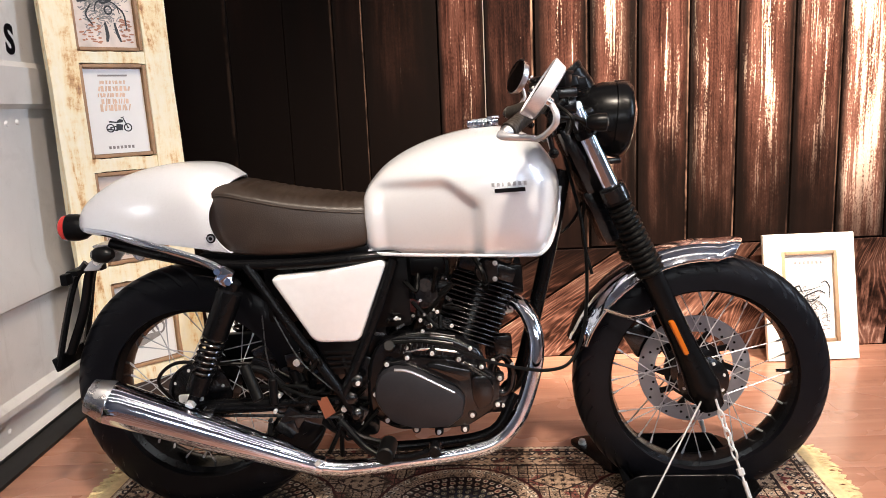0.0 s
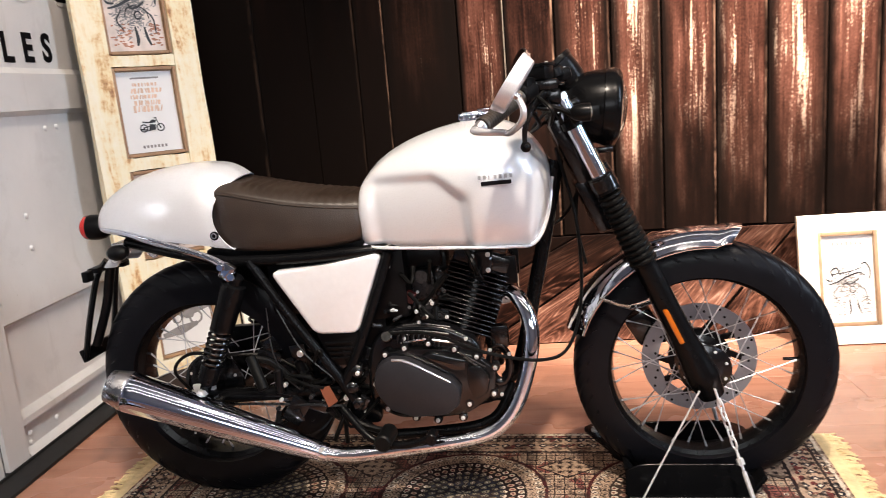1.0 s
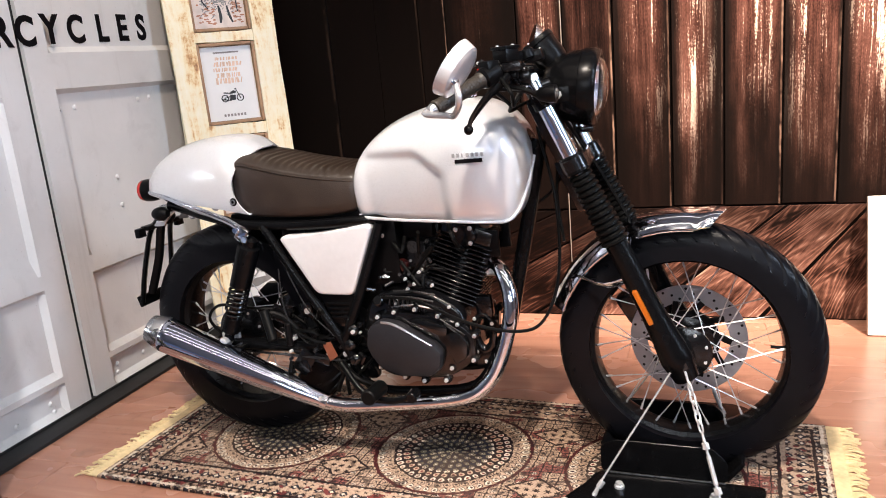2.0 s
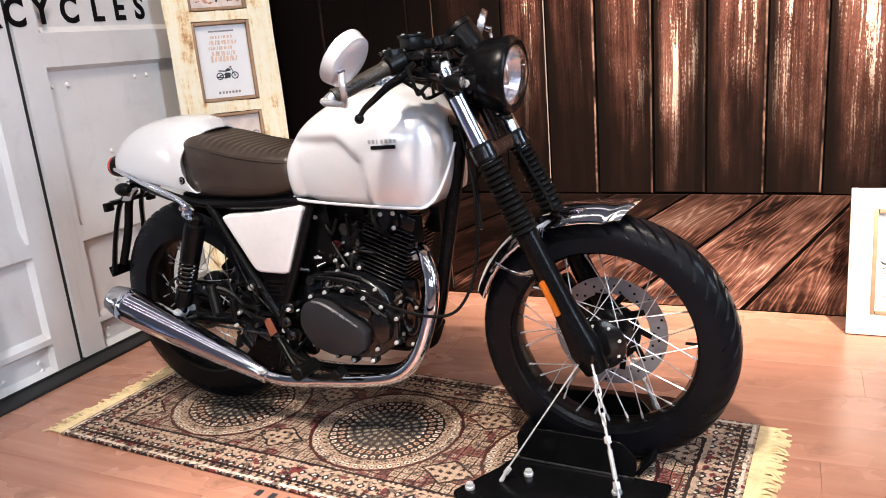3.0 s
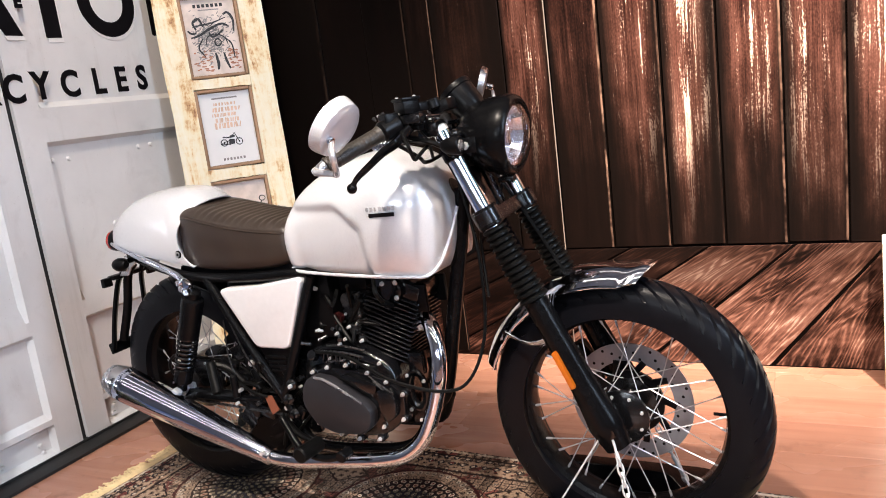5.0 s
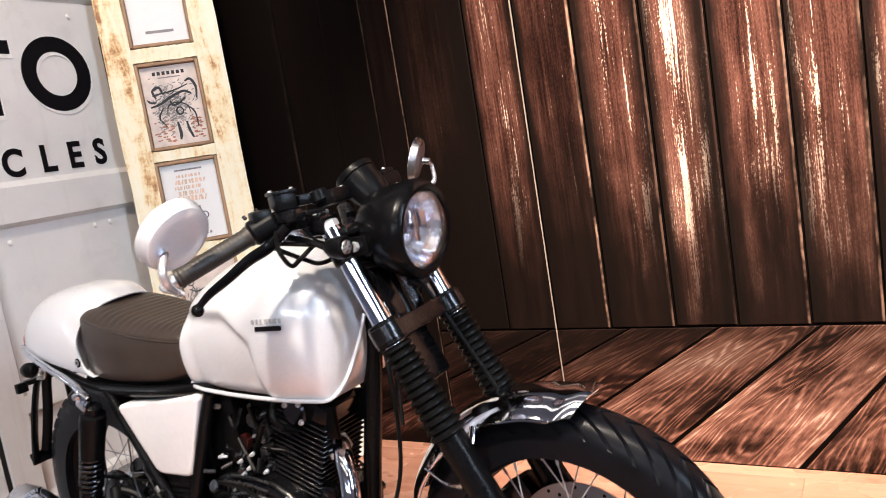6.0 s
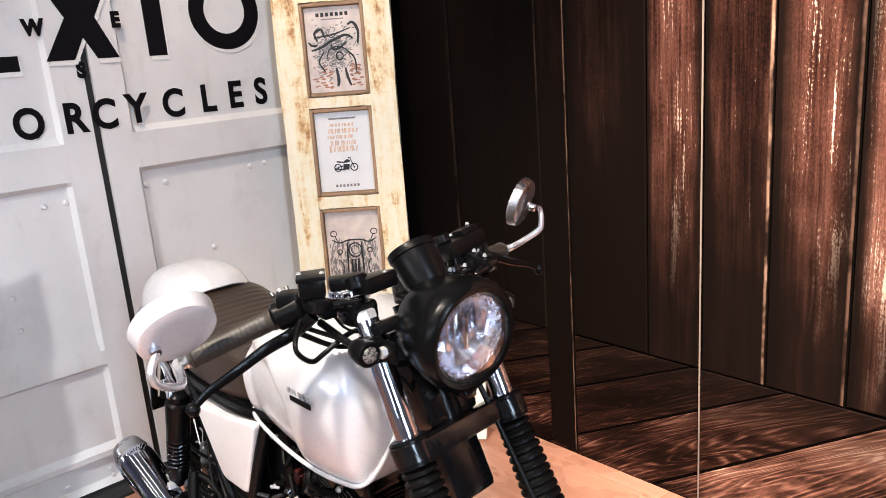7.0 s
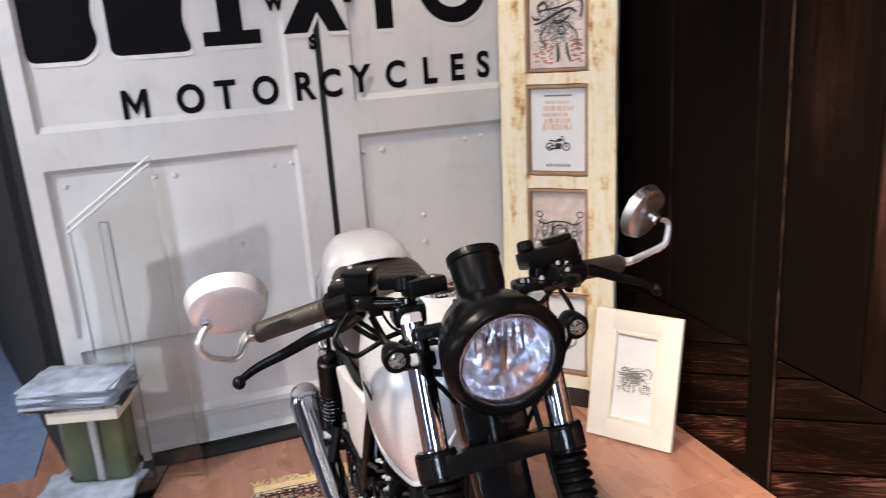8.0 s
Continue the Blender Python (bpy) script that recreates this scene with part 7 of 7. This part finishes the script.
    for i in range(34):
        x, z, y = rng.uniform(-0.22, 0.03), rng.uniform(0.27, 0.44), -rng.uniform(0.08, 0.13)
        if i % 4 == 0:
            obj("fastener", *rod((x, y, z), (x, y - 0.012, z), rng.uniform(0.003, 0.006), n=8, chamfer=0.001), ZINC if i % 8 else CASTING, eng)
        elif i % 4 == 1:
            obj("bracket", *box((x, y, z), (rng.uniform(0.03, 0.08), 0.014, rng.uniform(0.02, 0.05)), 0.005, pose(0, 0, 0, 0, rng.uniform(-60, 60), 0)), BLACK_METAL, eng)
        elif i % 4 == 2:
            obj("canister", *rod((x, y, z), (x + rng.uniform(-0.03, 0.03), y, z + rng.uniform(0.03, 0.07)), rng.uniform(0.009, 0.016), n=12, chamfer=0.003), BLACK_PLASTIC, eng)
        else:
            obj("hose", *tube([(x, y, z), (x + rng.uniform(-0.07, 0.07), y - 0.012, z + rng.uniform(-0.05, 0.05)), (x + rng.uniform(-0.1, 0.1), y, z + rng.uniform(-0.08, 0.08))], rng.uniform(0.003, 0.006), 8, 4), SOFT_RUBBER, eng)
    obj("sprocket_guard", *plate(rounded([(-0.02, 0.30), (0.06, 0.26), (0.09, 0.33), (0.06, 0.41), (-0.01, 0.4)], 0.02), 0.1, Matrix.Translation((0, 0.05, 0)) @ SIDE, 0.006), BLACK_METAL, eng)
    # added flat orange quad beside the rear frame tube
    obj("orange_quad", *plate([(-0.075, 0.352), (-0.05, 0.356), (-0.033, 0.315), (-0.059, 0.3)], 0.003, Matrix.Translation((0, -0.128, 0)) @ SIDE), DULL_ORANGE, eng, "small dull orange tag")


FIN = plain("fin_edge_metal", (0.012, 0.012, 0.013), 0.2, metal=0.5, var=0.3, scale=60)
engine()


def exhaust():
    hp = [(0.388, -0.015, 0.53), (0.412, -0.03, 0.54), (0.438, -0.055, 0.52), (0.456, -0.075, 0.472), (0.455, -0.088, 0.412), (0.43, -0.098, 0.327), (0.395, -0.108, 0.257), (0.34, -0.12, 0.213), (0.25, -0.13, 0.196), (0.12, -0.138, 0.186), (0.03, -0.145, 0.18), (-0.03, -0.15, 0.181), (-0.09, -0.156, 0.194)]
    ex = obj("exhaust_pipe", *tube(hp, 0.0195, 22, 7), CHROME, bike, "chrome header pipe")
    obj("exhaust_clamp", *join(rod((0.384, -0.012, 0.53), (0.398, -0.02, 0.535), 0.03, n=6, chamfer=0.003), rod((0.392, -0.045, 0.56), (0.392, -0.01, 0.57), 0.006, n=8)), ZINC, ex)
    a, b = Vector((-0.075, -0.155, 0.19)), Vector((-0.585, -0.20, 0.412))
    u = (b - a).normalized()
    L = (b - a).length
    prof = [(0.021, 0.0), (0.024, 0.02), (0.030, 0.08), (0.038, 0.2), (0.046, 0.36), (0.0505, L - 0.07), (0.051, L - 0.045), (0.0495, L - 0.042)]
    sil = obj("silencer", *lathe(prof, a, u, 40), BLUED, bike, "chrome megaphone silencer")
    obj("end_cap", *lathe([(0.050, L - 0.043), (0.0505, L - 0.038), (0.040, L + 0.006), (0.034, L + 0.008), (0.032, L), (0.0, L - 0.01)], a, u, 40), STEEL, sil, "brushed tapered end cap")
    obj("clamp_band", *rod(a - u * 0.006, a + u * 0.014, 0.0245, n=24, chamfer=0.002), CHROME, sil)
    obj("clamp_screw", *rod(a + Vector((0, -0.02, 0.02)), a + Vector((0, -0.034, 0.022)), 0.006, n=8), ZINC, sil)
    obj("hanger", *box((-0.33, -0.15, 0.345), (0.03, 0.05, 0.012), 0.003), BLACK_METAL, sil)
    # rider's peg, brake pedal, passenger peg
    peg = obj("foot_peg", *join(rod((0.092, -0.14, 0.235), (0.092, -0.225, 0.24), 0.021, n=16, chamfer=0.004), tube([(-0.03, -0.125, 0.30), (0.02, -0.13, 0.25), (0.09, -0.14, 0.232)], 0.014, 10, 4, 0.6)), SOFT_RUBBER, bike, "black rubber foot peg")
    obj("brake_pedal", *join(tube([(-0.02, -0.142, 0.30), (0.05, -0.165, 0.228), (0.13, -0.175, 0.212), (0.205, -0.18, 0.232)], 0.009, 10, 5), rod((0.205, -0.165, 0.236), (0.205, -0.205, 0.236), 0.015, n=12, chamfer=0.003)), BLACK_PAINT, bike, "black rear brake pedal")
    obj("foot_peg", *join(rod((0.092, 0.14, 0.235), (0.092, 0.225, 0.24), 0.021, n=16, chamfer=0.004), tube([(-0.03, 0.125, 0.30), (0.02, 0.13, 0.25), (0.09, 0.14, 0.232)], 0.014, 10, 4, 0.6)), GRIP_RUBBER, bike)
    obj("passenger_peg", *join(rod((-0.236, -0.145, 0.45), (-0.2, -0.175, 0.372), 0.0135, n=14, chamfer=0.003), tube([(-0.14, -0.11, 0.36), (-0.19, -0.12, 0.42), (-0.225, -0.135, 0.44)], 0.009, 8, 4)), SOFT_RUBBER, bike, "folded black passenger peg")
    obj("side_stand", *tube([(0.06, 0.12, 0.24), (-0.05, 0.16, 0.2), (-0.2, 0.175, 0.17)], 0.011, 10, 4), BLACK_PAINT, bike)
    obj("brake_rod", *tube([(-0.015, -0.125, 0.30), (-0.18, -0.12, 0.31), (-0.40, -0.095, 0.31)], 0.004, 8, 3), CASTING, bike)
    obj("chain_guard", *plate([(-0.02, 0.41), (-0.1, 0.46), (-0.38, 0.46), (-0.42, 0.43), (-0.36, 0.28), (-0.1, 0.22), (-0.03, 0.3)], 0.02, Matrix.Translation((0, 0.11, 0)) @ SIDE, 0.003), BLACK_PLASTIC, bike)


exhaust()


def cables():
    def c(pts, r=0.004, mat=SOFT_RUBBER, name="cable"):
        obj(name, *tube(pts, r, 8, 7), mat, bike)
    c([(0.50, -0.17, 0.985), (0.60, -0.12, 0.95), (0.60, -0.04, 0.84), (0.585, -0.02, 0.70), (0.60, -0.05, 0.60)])
    c([(0.50, 0.17, 0.985), (0.62, 0.14, 0.96), (0.62, 0.08, 0.86), (0.57, 0.03, 0.72), (0.45, 0.0, 0.66), (0.33, -0.05, 0.67)])
    c([(0.55, -0.02, 0.88), (0.585, -0.04, 0.70), (0.582, -0.06, 0.52), (0.545, -0.1, 0.415), (0.48, -0.13, 0.395), (0.36, -0.15, 0.425), (0.22, -0.13, 0.475), (0.12, -0.12, 0.48)], 0.0042)
    c([(0.56, 0.06, 0.95), (0.66, 0.07, 0.78), (0.77, 0.09, 0.55), (0.81, 0.1, 0.42)], 0.005, name="brake_hose")
    c([(0.50, -0.19, 0.985), (0.52, -0.13, 0.945), (0.50, -0.06, 0.925), (0.535, 0.0, 0.94), (0.6, 0.05, 0.935)], 0.0045)
    c([(0.515, -0.15, 0.99), (0.58, -0.14, 0.965), (0.60, -0.10, 0.925), (0.6, 0.0, 0.905), (0.62, 0.09, 0.93)], 0.006, name="wiring_loom")
    c([(-0.19, -0.11, 0.56), (-0.185, -0.122, 0.45), (-0.16, -0.12, 0.38), (-0.12, -0.11, 0.33)], 0.002, CASTING, "brake_light_wire")
    c([(-0.16, -0.118, 0.56), (-0.105, -0.128, 0.45), (-0.03, -0.13, 0.37)], 0.002, CASTING, "brake_light_wire")
    c([(-0.46, -0.05, 0.33), (-0.48, -0.08, 0.40), (-0.42, -0.1, 0.45), (-0.33, -0.09, 0.44), (-0.2, -0.05, 0.42)], 0.0045)
    obj("ignition_lock", *join(rod((0.535, 0.0, 0.985), (0.53, 0, 1.025), 0.017, n=16, chamfer=0.002), rod((0.53, 0, 1.024), (0.529, 0, 1.028), 0.011, n=12)), CASTING, bike)
    for s in (-1, 1):
        obj("spark_cover", *box((0.41, s * 0.05, 0.6), (0.05, 0.012, 0.07), 0.004), BLACK_PLASTIC, bike)


cables()


# ---- front wheel chock with tie-down rods ----


def chock():
    st = thing("wheel_chock", (0.868, 2.236, 0.01), "black steel wheel chock with bolted base plate on the rug", "wheel stand")
    st.rotation_euler = (0, 0, radians(-2.8))
    for s in (-1, 1):
        base = [(-0.31, 0.3), (-0.27, 0.33), (0.1, 0.34), (0.15, 0.3), (0.17, 0.12), (0.165, 0.1), (-0.225, 0.1), (-0.24, 0.16)]
        obj("base_plate", *plate(rounded([(x, s * y) for x, y in base], 0.03, 5), 0.008, Matrix.Identity(4), 0.002), BLACK_PAINT, st)
    for s in (-1, 1):
        hgt = 0.088 if s < 0 else 0.108
        up = [(-0.215, 0.0), (0.085, 0.0), (0.085, hgt * 0.6), (0.05, hgt), (-0.18, hgt), (-0.215, hgt * 0.8)]
        obj("cheek", *plate(rounded(up, 0.014), 0.005, Matrix.Translation((0, s * 0.098, 0.008)) @ SIDE, 0.001, 1), BLACK_PAINT, st, "upright black cheek plate")
        obj("weld_bead", *tube([(-0.205, s * 0.106 - 0.002, 0.0095), (0.08, s * 0.106 - 0.002, 0.0095)], 0.003, 8, 1), CASTING, st)
        bolts(st, [(-0.16, s * 0.172, 0.008), (0.058, s * 0.178, 0.008), (-0.272, s * 0.272, 0.008)], (0, 0, 1), 0.009, 0.014)
    obj("ramp", *box((-0.19, 0, 0.04), (0.012, 0.17, 0.085), 0.003, pose(0, 0, 0, 0, -32, 0)), BLACK_PAINT, st)
    obj("ramp", *box((0.1, 0, 0.028), (0.012, 0.17, 0.06), 0.003, pose(0, 0, 0, 0, 38, 0)), BLACK_PAINT, st)
    # tie rods from the axle to the plate
    for s in (-1, 1):
        ax = Vector((-0.006, s * 0.12, 0.292))
        for dx, dy, dz, kind in ((-0.215, s * 0.222, 0.012, 0), (0.075, s * 0.215, 0.012, 1)):
            foot = Vector((dx, dy, dz))
            u = (foot - ax).normalized()
            L = (foot - ax).length
            if kind == 0:
                obj("tie_rod", *join(rod(ax + Vector((-0.035, 0, 0)), foot, 0.0021, n=8), rod(foot - u * 0.04, foot - u * 0.022, 0.007, n=6), tube([foot - u * 0.02, foot + Vector((0.006, 0, 0)), foot], 0.004, 8, 3)), ZINC, st, "thin bright tie rod with hook")
            else:
                geos = [tube([ax + Vector((-0.02, 0, 0.04)), ax + Vector((-0.004, 0, 0.01)), ax + u * 0.035], 0.003, 8, 4), rod(ax + u * 0.14, foot, 0.0034, n=10), rod(ax + u * 0.19, ax + u * (L - 0.05), 0.0055, n=12, chamfer=0.001), rod(ax + u * 0.16, ax + u * 0.175, 0.0085, n=6), rod(ax + u * (L - 0.045), ax + u * (L - 0.03), 0.009, n=6)]
                a_, b_ = axes(u)[1:]
                for i in range(5):
                    o = ax + u * (0.035 + 0.022 * i)
                    v1, v2 = (a_, b_) if i % 2 else (b_, a_)
                    loop = [o + u * (0.0155 * math.cos(w)) + v1 * (0.0065 * math.sin(w)) for w in np.linspace(0, 2 * math.pi, 12)]
                    geos.append(tube(loop, 0.0024, 7, 1))
                obj("turnbuckle", *join(*geos), ZINC, st, "bright turnbuckle with chain links")
    return st


chock()

# ---- floor boards, last ----
rng = random.Random(77)
W, LEN = 0.192, 1.29
me_cache = {}
y = -1.2
row = 0
while y < BACK + 0.2:
    x = -2.6 + (row * 0.47) % LEN - LEN
    while x < 4.2:
        key = "board"
        if key not in me_cache:
            b = obj("board", *box((0, 0, -0.0025), (LEN - 0.0005, W - 0.0005, 0.005), 0.0003, None, 1), LAMINATE, floor)
            me_cache[key] = b.data
            b.matrix_basis = Matrix.Translation((x, y, 0))
        else:
            share("board", me_cache[key], floor, Matrix.Translation((x, y, 0)))
        x += LEN
    y += W
    row += 1
